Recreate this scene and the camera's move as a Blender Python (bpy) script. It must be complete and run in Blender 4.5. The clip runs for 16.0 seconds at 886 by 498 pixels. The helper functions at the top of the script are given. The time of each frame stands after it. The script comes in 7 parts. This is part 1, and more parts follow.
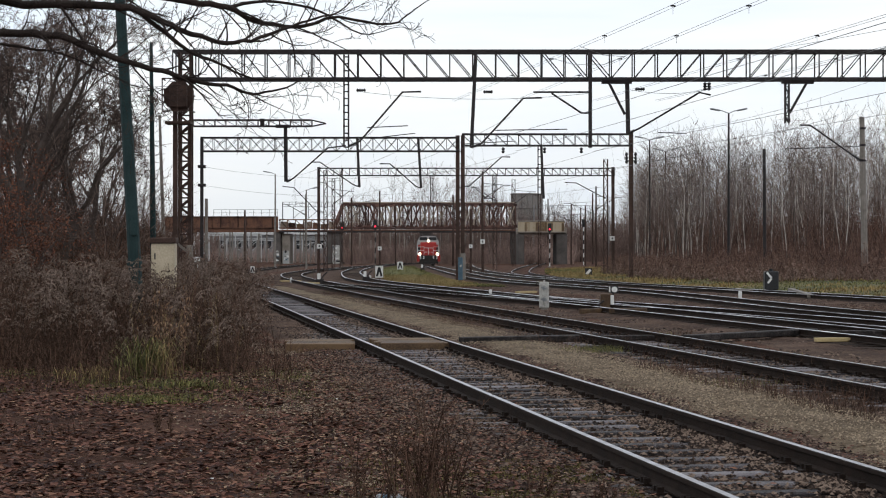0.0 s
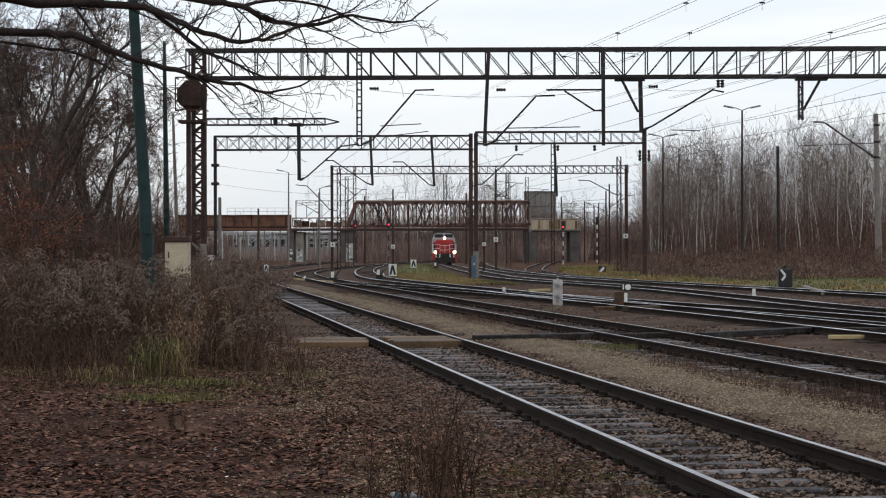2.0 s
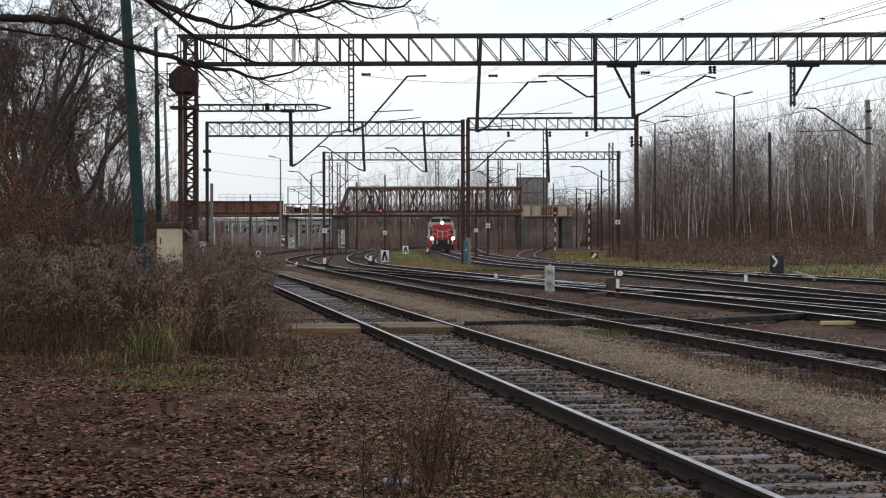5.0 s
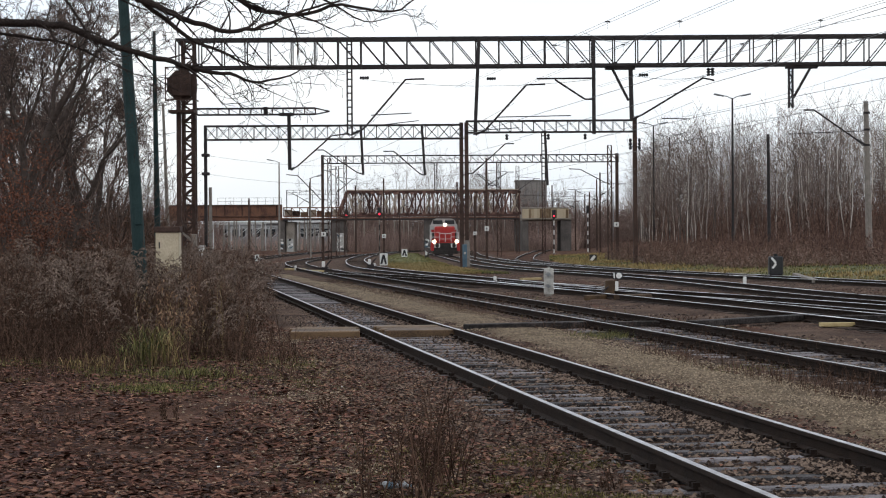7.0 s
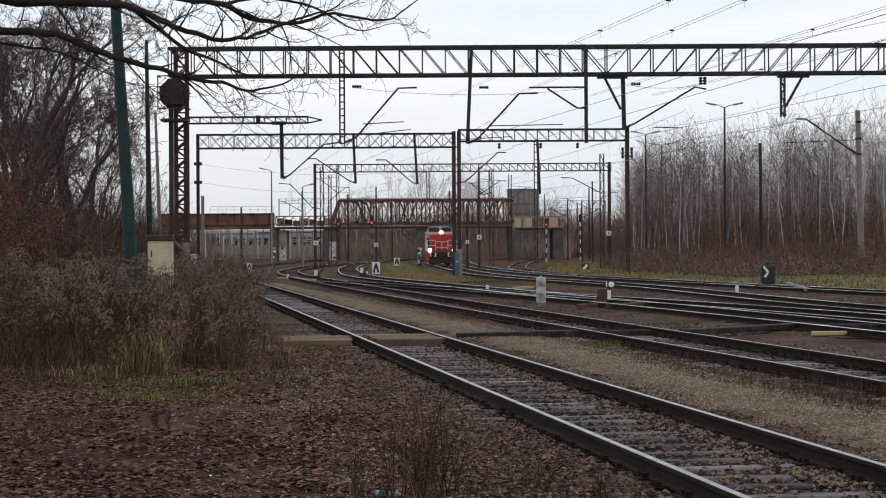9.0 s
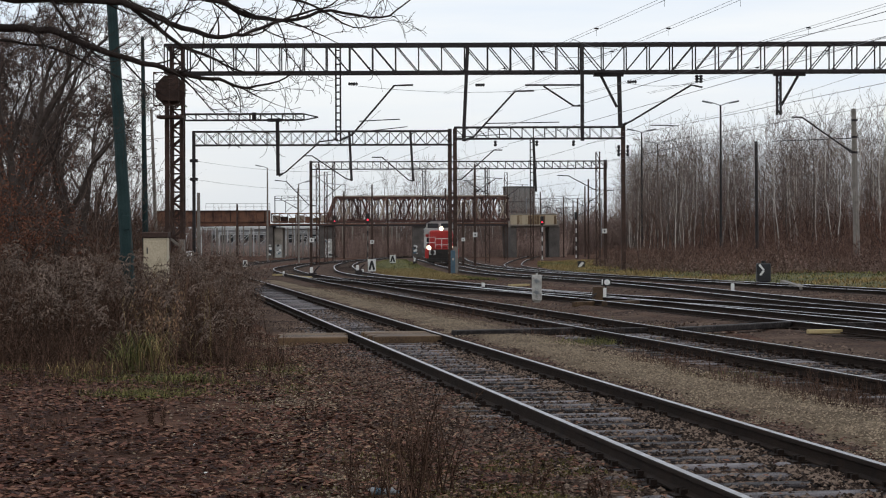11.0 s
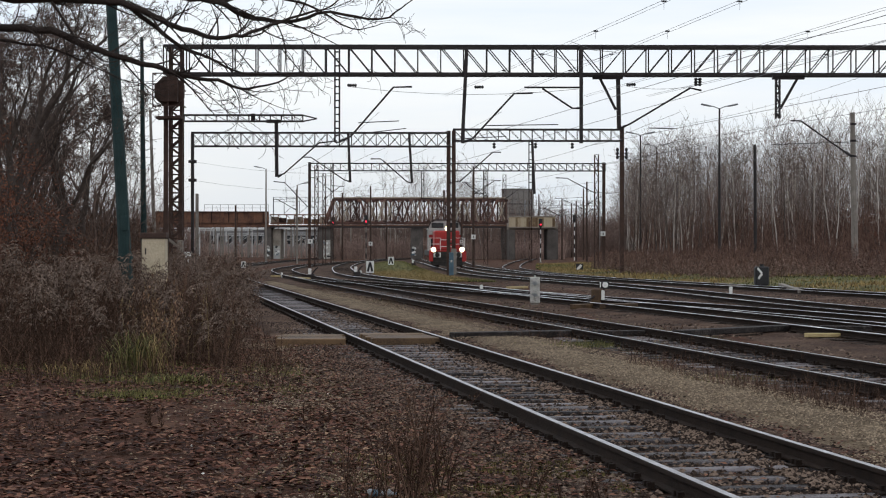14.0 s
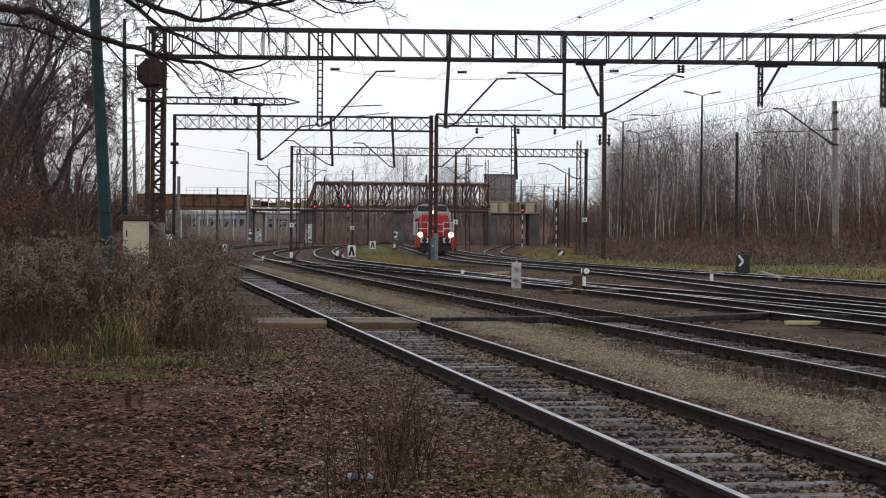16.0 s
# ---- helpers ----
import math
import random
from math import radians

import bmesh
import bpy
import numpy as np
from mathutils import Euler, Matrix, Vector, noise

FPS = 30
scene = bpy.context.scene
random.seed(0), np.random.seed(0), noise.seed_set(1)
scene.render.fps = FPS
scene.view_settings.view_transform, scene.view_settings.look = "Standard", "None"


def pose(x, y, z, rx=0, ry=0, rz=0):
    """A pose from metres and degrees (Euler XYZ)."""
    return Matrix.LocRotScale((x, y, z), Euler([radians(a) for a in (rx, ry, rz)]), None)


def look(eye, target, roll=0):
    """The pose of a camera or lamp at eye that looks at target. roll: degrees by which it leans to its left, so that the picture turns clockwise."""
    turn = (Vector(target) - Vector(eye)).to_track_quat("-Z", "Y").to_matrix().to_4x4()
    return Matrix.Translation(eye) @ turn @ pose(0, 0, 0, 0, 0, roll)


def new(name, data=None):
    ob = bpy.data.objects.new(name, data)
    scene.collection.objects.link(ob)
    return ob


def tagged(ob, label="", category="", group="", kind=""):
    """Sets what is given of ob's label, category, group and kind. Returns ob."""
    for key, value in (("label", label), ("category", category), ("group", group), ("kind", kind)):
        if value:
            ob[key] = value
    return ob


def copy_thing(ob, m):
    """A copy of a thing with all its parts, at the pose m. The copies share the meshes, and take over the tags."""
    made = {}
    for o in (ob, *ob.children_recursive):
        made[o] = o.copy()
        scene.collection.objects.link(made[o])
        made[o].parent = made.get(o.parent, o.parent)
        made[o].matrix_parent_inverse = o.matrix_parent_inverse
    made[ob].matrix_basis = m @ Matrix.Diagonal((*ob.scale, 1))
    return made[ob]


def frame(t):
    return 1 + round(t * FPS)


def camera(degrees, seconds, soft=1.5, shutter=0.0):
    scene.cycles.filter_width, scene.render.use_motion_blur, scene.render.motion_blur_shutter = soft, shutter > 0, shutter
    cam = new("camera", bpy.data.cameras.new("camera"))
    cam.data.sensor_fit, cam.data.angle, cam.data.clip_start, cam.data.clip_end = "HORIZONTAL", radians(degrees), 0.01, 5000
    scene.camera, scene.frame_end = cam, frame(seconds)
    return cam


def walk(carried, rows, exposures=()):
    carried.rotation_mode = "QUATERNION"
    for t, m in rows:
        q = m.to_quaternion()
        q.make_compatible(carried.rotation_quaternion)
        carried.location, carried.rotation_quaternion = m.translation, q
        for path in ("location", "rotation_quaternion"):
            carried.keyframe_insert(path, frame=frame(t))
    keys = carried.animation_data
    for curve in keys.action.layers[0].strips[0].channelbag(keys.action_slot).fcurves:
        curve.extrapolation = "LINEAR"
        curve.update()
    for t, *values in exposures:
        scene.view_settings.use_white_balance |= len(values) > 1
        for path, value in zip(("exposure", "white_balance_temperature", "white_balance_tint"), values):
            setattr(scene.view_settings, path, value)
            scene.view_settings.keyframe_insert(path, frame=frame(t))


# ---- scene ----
cam = camera(28.4, 16.0, soft=1.1)
CAM_H = 1.74
ROWS = [
    (0, 0.000, 0.148, -0.000),
    (0.5, 0.231, 0.065, 0.029),
    (1, 0.476, 0.137, 0.088),
    (1.5, 0.424, 0.153, 0.050),
    (2, 0.437, 0.085, 0.138),
    (2.5, 0.344, 0.203, 0.202),
    (3, -0.004, 0.256, 0.268),
    (3.5, 0.108, 0.084, 0.366),
    (4, 0.088, -0.154, 0.122),
    (6.5, 0.283, -0.428, 0.223),
    (7, 0.140, -0.270, 0.353),
    (7.5, -0.038, -0.065, 0.501),
    (8, -0.008, 0.073, 0.483),
    (10.5, -0.336, -0.098, 0.086),
    (11, -0.245, -0.071, 0.210),
    (11.5, -0.253, -0.105, 0.302),
    (12, -0.445, -0.057, 0.199),
    (12.5, -0.598, 0.082, 0.027),
    (13, -0.304, 0.042, 0.086),
    (13.5, -0.372, 0.076, 0.194),
    (14, -0.299, -0.008, -0.041),
    (14.5, -0.604, -0.233, -0.245),
    (15, -0.567, -0.228, -0.391),
    (15.5, -0.806, -0.414, -0.419),
    (16, -0.895, -0.500, -0.531),
]
EXPOSURE = ((0, 0.14), (1, 0.07), (2.5, 0.07), (4, 0.08), (6.5, 0.26), (7, 0.27), (7.5, 0.2), (8, 0.13), (10.5, -0.02), (11.5, 0.04), (13, 0.09), (14.5, 0.05), (16, 0.15))
walk(cam, [(t, pose(0, 0, CAM_H, 90 + p, r, y)) for t, y, p, r in ROWS], EXPOSURE)

# ---- light: a bright overcast late-autumn day ----
world = bpy.data.worlds.new("sky")
scene.world = world
world.use_nodes = True
wn, wl = world.node_tree.nodes, world.node_tree.links
bg = wn["Background"]
sky = wn.new("ShaderNodeTexSky")
sky.sky_type, sky.sun_disc = "NISHITA", False
sky.sun_elevation, sky.sun_rotation = radians(32), radians(150)
sky.air_density, sky.dust_density = 1.0, 2.0
tc = wn.new("ShaderNodeTexCoord")
mp = wn.new("ShaderNodeMapping")
mp.inputs["Scale"].default_value = (1.2, 1.2, 9.0)
cl = wn.new("ShaderNodeTexNoise")
cl.inputs["Scale"].default_value, cl.inputs["Detail"].default_value = 1.7, 6
wl.new(tc.outputs["Generated"], mp.inputs["Vector"])
wl.new(mp.outputs["Vector"], cl.inputs["Vector"])
ramp = wn.new("ShaderNodeValToRGB")
ramp.color_ramp.elements[0].position, ramp.color_ramp.elements[0].color = 0.36, (6.9, 7.9, 9.3, 1)
ramp.color_ramp.elements[1].position, ramp.color_ramp.elements[1].color = 0.56, (9.05, 9.25, 9.45, 1)
wl.new(cl.outputs["Fac"], ramp.inputs["Fac"])
mixs = wn.new("ShaderNodeMixRGB")
mixs.inputs["Fac"].default_value = 0.88
wl.new(sky.outputs["Color"], mixs.inputs["Color1"])
wl.new(ramp.outputs["Color"], mixs.inputs["Color2"])
# a greyer haze low over the horizon
sep = wn.new("ShaderNodeSeparateXYZ")
wl.new(tc.outputs["Generated"], sep.inputs["Vector"])
lift = wn.new("ShaderNodeMapRange")
lift.inputs["From Min"].default_value, lift.inputs["From Max"].default_value = 0.0, 0.1
wl.new(sep.outputs["Z"], lift.inputs["Value"])
haze = wn.new("ShaderNodeMixRGB")
haze.inputs["Color1"].default_value = (6.9, 7.15, 7.3, 1)
wl.new(lift.outputs["Result"], haze.inputs["Fac"])
wl.new(mixs.outputs["Color"], haze.inputs["Color2"])
wl.new(haze.outputs["Color"], bg.inputs["Color"])
bg.inputs["Strength"].default_value = 0.11
sun = new("sun", bpy.data.lights.new("sun", "SUN"))
sun.data.energy, sun.data.angle, sun.data.color = 0.3, radians(25), (1.0, 0.94, 0.86)
sun.matrix_world = look((0, 0, 50), (25, 30, 0))


# ---- materials ----
def mat(name, c1, c2, scale=4.0, rough=0.85, metal=0.0, bump=0.3, fine=40.0, c3=None, rnd=0.0, spec=0.3, dist=0.02, emit=0.0):
    m = bpy.data.materials.new(name)
    m.use_nodes = True
    n, l = m.node_tree.nodes, m.node_tree.links
    b = n["Principled BSDF"]
    tex = n.new("ShaderNodeTexCoord")
    big, small = n.new("ShaderNodeTexNoise"), n.new("ShaderNodeTexNoise")
    big.inputs["Scale"].default_value, big.inputs["Detail"].default_value = scale, 5
    small.inputs["Scale"].default_value, small.inputs["Detail"].default_value = fine, 4
    for t in (big, small):
        l.new(tex.outputs["Object"], t.inputs["Vector"])
    r = n.new("ShaderNodeValToRGB")
    r.color_ramp.elements[0].position, r.color_ramp.elements[1].position = 0.35, 0.65
    r.color_ramp.elements[0].color, r.color_ramp.elements[1].color = (*c1, 1), (*c2, 1)
    if c3:
        e = r.color_ramp.elements.new(0.5)
        e.color = (*c3, 1)
    add = n.new("ShaderNodeMath")
    add.operation = "MULTIPLY_ADD"
    add.inputs[1].default_value, add.inputs[2].default_value = 0.5, 0.0
    l.new(small.outputs["Fac"], add.inputs[0])
    half = n.new("ShaderNodeMath")
    half.operation = "MULTIPLY_ADD"
    half.inputs[1].default_value = 0.5
    l.new(big.outputs["Fac"], half.inputs[0])
    l.new(add.outputs[0], half.inputs[2])
    last = half
    if rnd:
        info = n.new("ShaderNodeObjectInfo")
        geo = n.new("ShaderNodeNewGeometry")
        s = n.new("ShaderNodeMath")
        s.operation = "ADD"
        l.new(info.outputs["Random"], s.inputs[0])
        l.new(geo.outputs["Random Per Island"], s.inputs[1])
        f = n.new("ShaderNodeMath")
        f.operation = "FRACT"
        l.new(s.outputs[0], f.inputs[0])
        o = n.new("ShaderNodeMath")
        o.operation = "MULTIPLY_ADD"
        o.inputs[1].default_value, o.inputs[2].default_value = rnd, -rnd / 2
        l.new(f.outputs[0], o.inputs[0])
        last = n.new("ShaderNodeMath")
        l.new(half.outputs[0], last.inputs[0])
        l.new(o.outputs[0], last.inputs[1])
    l.new(last.outputs[0], r.inputs["Fac"])
    l.new(r.outputs["Color"], b.inputs["Base Color"])
    b.inputs["Roughness"].default_value, b.inputs["Metallic"].default_value = rough, metal
    b.inputs["Specular IOR Level"].default_value = spec
    if bump:
        bm_ = n.new("ShaderNodeBump")
        bm_.inputs["Strength"].default_value, bm_.inputs["Distance"].default_value = bump, dist
        l.new(small.outputs["Fac"], bm_.inputs["Height"])
        l.new(bm_.outputs["Normal"], b.inputs["Normal"])
    if emit:
        b.inputs["Emission Color"].default_value, b.inputs["Emission Strength"].default_value = (*c1, 1), emit
    return m


SOIL = mat("leafy_soil", (0.0299, 0.0144, 0.0094), (0.1316, 0.0702, 0.0469), 0.9, 0.97, 0, 0.8, 26, (0.0673, 0.0338, 0.0224), dist=0.04, spec=0.08)
BALLAST = mat("old_ballast", (0.028, 0.0178, 0.0135), (0.138, 0.091, 0.067), 0.7, 0.97, 0, 1.0, 14, (0.065, 0.041, 0.0305), dist=0.05, spec=0.08)
GRAVEL = mat("pale_gravel", (0.0650, 0.0480, 0.0320), (0.2350, 0.1790, 0.1220), 1.1, 0.97, 0, 1.0, 30, (0.1430, 0.1070, 0.0720), dist=0.03, spec=0.1)
STONE = mat("ballast_stone", (0.02, 0.0135, 0.0105), (0.19, 0.138, 0.107), 9, 0.9, 0, 0.4, 60, (0.058, 0.039, 0.03), rnd=0.7, spec=0.12)
PALE_STONE = mat("gravel_stone", (0.075, 0.056, 0.04), (0.32, 0.248, 0.176), 9, 0.9, 0, 0.4, 60, (0.168, 0.128, 0.09), rnd=0.45, spec=0.15)
RAIL_SIDE = mat("rusty_rail", (0.010, 0.007, 0.006), (0.03, 0.019, 0.014), 6, 0.8, 0.0, 0.3, 90, spec=0.12)
# worn steel; broken sky glints are painted as large pale and dark patches
RAIL_TOP = mat("worn_glint_rail_head", (0.08, 0.075, 0.078), (1.0, 0.99, 1.0), 0.16, 0.34, 0.95, 0.05, 0.9, (0.42, 0.41, 0.43))
RAIL_NEAR = mat("scuffed_rail_head", (0.2, 0.19, 0.195), (0.52, 0.51, 0.53), 5, 0.42, 0.9, 0.05, 120)
RAIL_DULL = mat("dull_rail_head", (0.2, 0.19, 0.19), (0.46, 0.45, 0.47), 14, 0.4, 0.85, 0.05, 200)
SLEEPER = mat("weathered_sleeper", (0.022, 0.019, 0.02), (0.185, 0.168, 0.175), 5, 0.6, 0, 0.8, 70, (0.066, 0.058, 0.06), rnd=0.4, spec=0.15)
YARD_SLEEPER = mat("oily_sleeper", (0.026, 0.019, 0.016), (0.12, 0.092, 0.076), 3, 0.85, 0, 0.8, 40, (0.056, 0.042, 0.035), rnd=0.5, spec=0.1)
PLANK = mat("wet_planks", (0.0458, 0.0263, 0.0138), (0.1530, 0.0938, 0.0484), 3, 0.65, 0, 0.4, 50, rnd=0.3, spec=0.3)
PALE_WOOD = mat("pale_board", (0.3, 0.22, 0.1), (0.48, 0.38, 0.2), 4, 0.7, 0, 0.3, 60)
DARK_WOOD = mat("tarred_beam", (0.006, 0.005, 0.0048), (0.07, 0.058, 0.054), 5, 0.7, 0, 0.9, 26, (0.02, 0.016, 0.015), spec=0.2)
STEEL = mat("painted_steel", (0.014, 0.012, 0.013), (0.04, 0.033, 0.033), 3, 0.6, 0.2, 0.1, 60)
RUSTY = mat("rusty_steel", (0.024, 0.0145, 0.012), (0.08, 0.046, 0.035), 3, 0.8, 0.1, 0.2, 60)
BRIDGE = mat("rust_brown_girder", (0.03, 0.019, 0.016), (0.17, 0.088, 0.058), 0.8, 0.9, 0.0, 0.2, 9, (0.08, 0.044, 0.035), rnd=0.4, spec=0.15)
BRIDGE_PALE = mat("pale_girder", (0.13, 0.095, 0.07), (0.36, 0.3, 0.24), 1.5, 0.85, 0, 0.2, 20, rnd=0.5)
GREEN_POLE = mat("green_grey_paint", (0.008, 0.022, 0.023), (0.022, 0.045, 0.045), 3, 0.65, 0, 0.15, 40, spec=0.2)
GREY_POLE = mat("grey_concrete_pole", (0.13, 0.115, 0.1), (0.26, 0.235, 0.21), 3, 0.9, 0, 0.3, 40)
GALV = mat("galvanised_steel", (0.16, 0.17, 0.18), (0.28, 0.29, 0.3), 4, 0.5, 0.4, 0.1, 60)
WIRE = mat("wire", (0.1, 0.1, 0.105), (0.18, 0.18, 0.19), 4, 0.6, 0.3, 0, 10)
CONCRETE = mat("stained_concrete", (0.15, 0.13, 0.11), (0.33, 0.29, 0.25), 0.8, 0.9, 0, 0.3, 12, (0.24, 0.21, 0.18))
DARK_CONCRETE = mat("dark_grey_concrete", (0.045, 0.04, 0.038), (0.13, 0.115, 0.105), 0.6, 0.9, 0, 0.3, 12)
OCHRE_CONCRETE = mat("ochre_stained_concrete", (0.22, 0.16, 0.085), (0.42, 0.34, 0.22), 0.9, 0.9, 0, 0.3, 12)
CREAM = mat("cream_painted_metal", (0.36, 0.3, 0.21), (0.56, 0.48, 0.355), 2.2, 0.6, 0, 0.1, 30)
WHITE = mat("white_enamel", (0.55, 0.55, 0.53), (0.75, 0.75, 0.73), 8, 0.5, 0, 0.1, 40)
TANK_GREY = mat("hazy_tank_concrete", (0.11, 0.1, 0.095), (0.2, 0.185, 0.175), 0.3, 0.95, 0, 0.2, 5, rnd=0.25)
PANEL = mat("streaked_parapet_panel", (0.13, 0.085, 0.05), (0.42, 0.35, 0.25), 0.5, 0.9, 0, 0.3, 8, (0.3, 0.235, 0.15), rnd=0.9)
# brush lightened in its base colour to carry the distance haze
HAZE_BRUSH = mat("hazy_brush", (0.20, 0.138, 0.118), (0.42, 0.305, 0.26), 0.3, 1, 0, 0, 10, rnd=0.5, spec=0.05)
# far steel, its haze put into a pale base colour
PALE_STEEL = mat("pale_hazed_steel", (0.36, 0.36, 0.36), (0.6, 0.6, 0.59), 3, 0.7, 0.1, 0, 10)
PALE_SHED = mat("pale_distant_wall", (0.16, 0.16, 0.165), (0.26, 0.26, 0.26), 0.3, 0.95, 0, 0.1, 4)
OLD_WHITE = mat("weathered_white_paint", (0.2, 0.19, 0.175), (0.5, 0.49, 0.46), 7, 0.7, 0, 0.2, 40, (0.38, 0.37, 0.345))
BLACK = mat("black_enamel", (0.012, 0.012, 0.013), (0.028, 0.028, 0.03), 8, 0.5, 0, 0.1, 40)
RED = mat("red_paint", (0.3, 0.014, 0.013), (0.4, 0.025, 0.02), 2, 0.45, 0, 0.05, 30, spec=0.4)
LOCO_GREY = mat("light_grey_paint", (0.27, 0.28, 0.275), (0.42, 0.42, 0.4), 2, 0.45, 0, 0.05, 30, spec=0.5)
LOCO_DARK = mat("grimy_underframe", (0.012, 0.011, 0.011), (0.04, 0.034, 0.03), 4, 0.7, 0, 0.2, 40)
GLASS = mat("dark_window_glass", (0.01, 0.012, 0.014), (0.03, 0.033, 0.036), 2, 0.15, 0, 0, 10, spec=0.4)
LAMP = mat("lit_headlamp", (1.0, 0.86, 0.56), (1.0, 0.86, 0.56), 1, 0.3, 0, 0, 10, emit=5)
RED_LAMP = mat("lit_red_signal", (1.0, 0.03, 0.06), (1.0, 0.03, 0.06), 1, 0.3, 0, 0, 10, emit=2.2)
BLUE = mat("faded_blue_paint", (0.045, 0.085, 0.12), (0.085, 0.14, 0.18), 3, 0.6, 0, 0.1, 30)
BARK = mat("dark_bark", (0.025, 0.018, 0.015), (0.085, 0.065, 0.055), 5, 0.95, 0, 0.6, 60)
TWIG = mat("brown_twigs", (0.045, 0.031, 0.025), (0.145, 0.102, 0.084), 2, 0.95, 0, 0, 30, rnd=0.5)
BIRCH = mat("pale_birch_bark", (0.07, 0.056, 0.049), (0.44, 0.4, 0.355), 0.8, 0.9, 0, 0.3, 10, (0.165, 0.138, 0.12), rnd=0.9)
BIRCH_TWIG = mat("grey_brown_twigs", (0.075, 0.057, 0.049), (0.21, 0.163, 0.14), 1, 0.95, 0, 0, 30, rnd=0.5)
BRAMBLE = mat("withered_bramble", (0.08, 0.054, 0.044), (0.26, 0.185, 0.15), 0.12, 0.9, 0, 0, 30, (0.15, 0.104, 0.084), rnd=0.15, spec=0.1)
RUST_GRASS = mat("rust_yellow_grass", (0.12, 0.08, 0.031), (0.33, 0.24, 0.1), 0.2, 0.9, 0, 0, 30, (0.21, 0.148, 0.06), rnd=0.6)
DEAD_LEAF = mat("russet_dead_leaves", (0.06, 0.024, 0.016), (0.2, 0.085, 0.05), 0.8, 0.9, 0, 0, 30, (0.11, 0.046, 0.03), rnd=0.8, spec=0.1)
DARK_BARK = mat("near_black_bark", (0.014, 0.010, 0.009), (0.05, 0.038, 0.033), 9, 0.9, 0, 0.7, 90, spec=0.15)
TRUSS_BROWN = mat("sooty_brown_truss", (0.045, 0.026, 0.023), (0.17, 0.098, 0.08), 0.5, 0.9, 0, 0.2, 20, (0.09, 0.05, 0.042), rnd=0.5, spec=0.15)
RED_BRUSH = mat("rust_brown_brush", (0.046, 0.0255, 0.019), (0.165, 0.097, 0.072), 0.15, 0.95, 0, 0, 30, (0.093, 0.053, 0.04), rnd=0.6)
BRUSH = mat("dry_brush", (0.035, 0.0205, 0.0145), (0.13, 0.077, 0.054), 0.4, 0.95, 0, 0, 30, (0.069, 0.041, 0.029), rnd=0.6, spec=0.1)
DRY_LEAF = mat("shrivelled_weed_leaves", (0.024, 0.015, 0.011), (0.105, 0.065, 0.047), 0.7, 0.95, 0, 0, 5, (0.052, 0.032, 0.023), rnd=0.15, spec=0.08)
FLUFF = mat("withered_flower_heads", (0.06, 0.043, 0.035), (0.3, 0.225, 0.182), 2.2, 0.95, 0, 0, 30, (0.155, 0.114, 0.091), rnd=0.12)
LEAF = mat("fallen_leaves", (0.0365, 0.0165, 0.0115), (0.195, 0.1, 0.067), 0.7, 0.85, 0, 0.2, 40, (0.105, 0.046, 0.030), rnd=0.9, spec=0.1)
LEAF_TAN = mat("tan_leaves", (0.0900, 0.0508, 0.0281), (0.2700, 0.1640, 0.0975), 0.7, 0.7, 0, 0.2, 40, (0.1710, 0.0984, 0.0562), rnd=0.9, spec=0.3)
LEAF_DARK = mat("rotting_leaves", (0.0267, 0.0117, 0.0090), (0.1222, 0.0524, 0.0358), 0.7, 0.75, 0, 0.2, 40, (0.0670, 0.0263, 0.0184), rnd=0.9, spec=0.12)
GRASS = mat("wet_grass", (0.042, 0.046, 0.0145), (0.2, 0.182, 0.062), 0.5, 0.85, 0, 0, 30, (0.1, 0.1, 0.032), rnd=0.6)
STRAW = mat("dry_grass", (0.12, 0.085, 0.034), (0.32, 0.235, 0.105), 0.5, 0.9, 0, 0, 30, (0.2, 0.145, 0.064), rnd=0.6)
MOSS = mat("olive_moss", (0.055, 0.046, 0.018), (0.18, 0.15, 0.062), 1.5, 0.95, 0, 0, 30, (0.1, 0.084, 0.033), rnd=0.4, spec=0.1)
TURF = mat("turf", (0.035, 0.045, 0.012), (0.2, 0.16, 0.06), 0.25, 0.95, 0, 0.6, 14, (0.09, 0.09, 0.03), dist=0.05)
VERGE_TURF = mat("patchy_turf", (0.0351, 0.0429, 0.0125), (0.1872, 0.1131, 0.0390), 0.16, 0.95, 0, 0.6, 9, (0.0780, 0.0749, 0.0250), dist=0.05)
# twig brown made lighter, so the colour itself holds the distance haze
FAR_WOOD = mat("far_wood", (0.10, 0.068, 0.057), (0.22, 0.158, 0.135), 0.15, 1, 0, 0, 3, spec=0.05)


# ---- mesh helpers ----
def to_object(name, bm, material, parent=None, label="", smooth=False):
    me = bpy.data.meshes.new(name)
    bm.to_mesh(me)
    bm.free()
    for m in material if isinstance(material, (list, tuple)) else (material,):
        me.materials.append(m)
    if smooth:
        me.shade_smooth()
    ob = new(name, me)
    ob.parent = parent
    if label:
        ob["label"] = label
    return ob


part = to_object


def raw(name, verts, faces, material, parent=None, smooth=False):
    me = bpy.data.meshes.new(name)
    me.from_pydata(verts, [], faces)
    for m in material if isinstance(material, (list, tuple)) else (material,):
        me.materials.append(m)
    if smooth:
        me.shade_smooth()
    ob = new(name, me)
    ob.parent = parent
    return ob


def thing(name, at, label, category, group="", kind="", rz=0.0):
    ob = new(name)
    ob.matrix_basis = pose(*at, 0, 0, rz)
    return tagged(ob, label, category, group, kind)


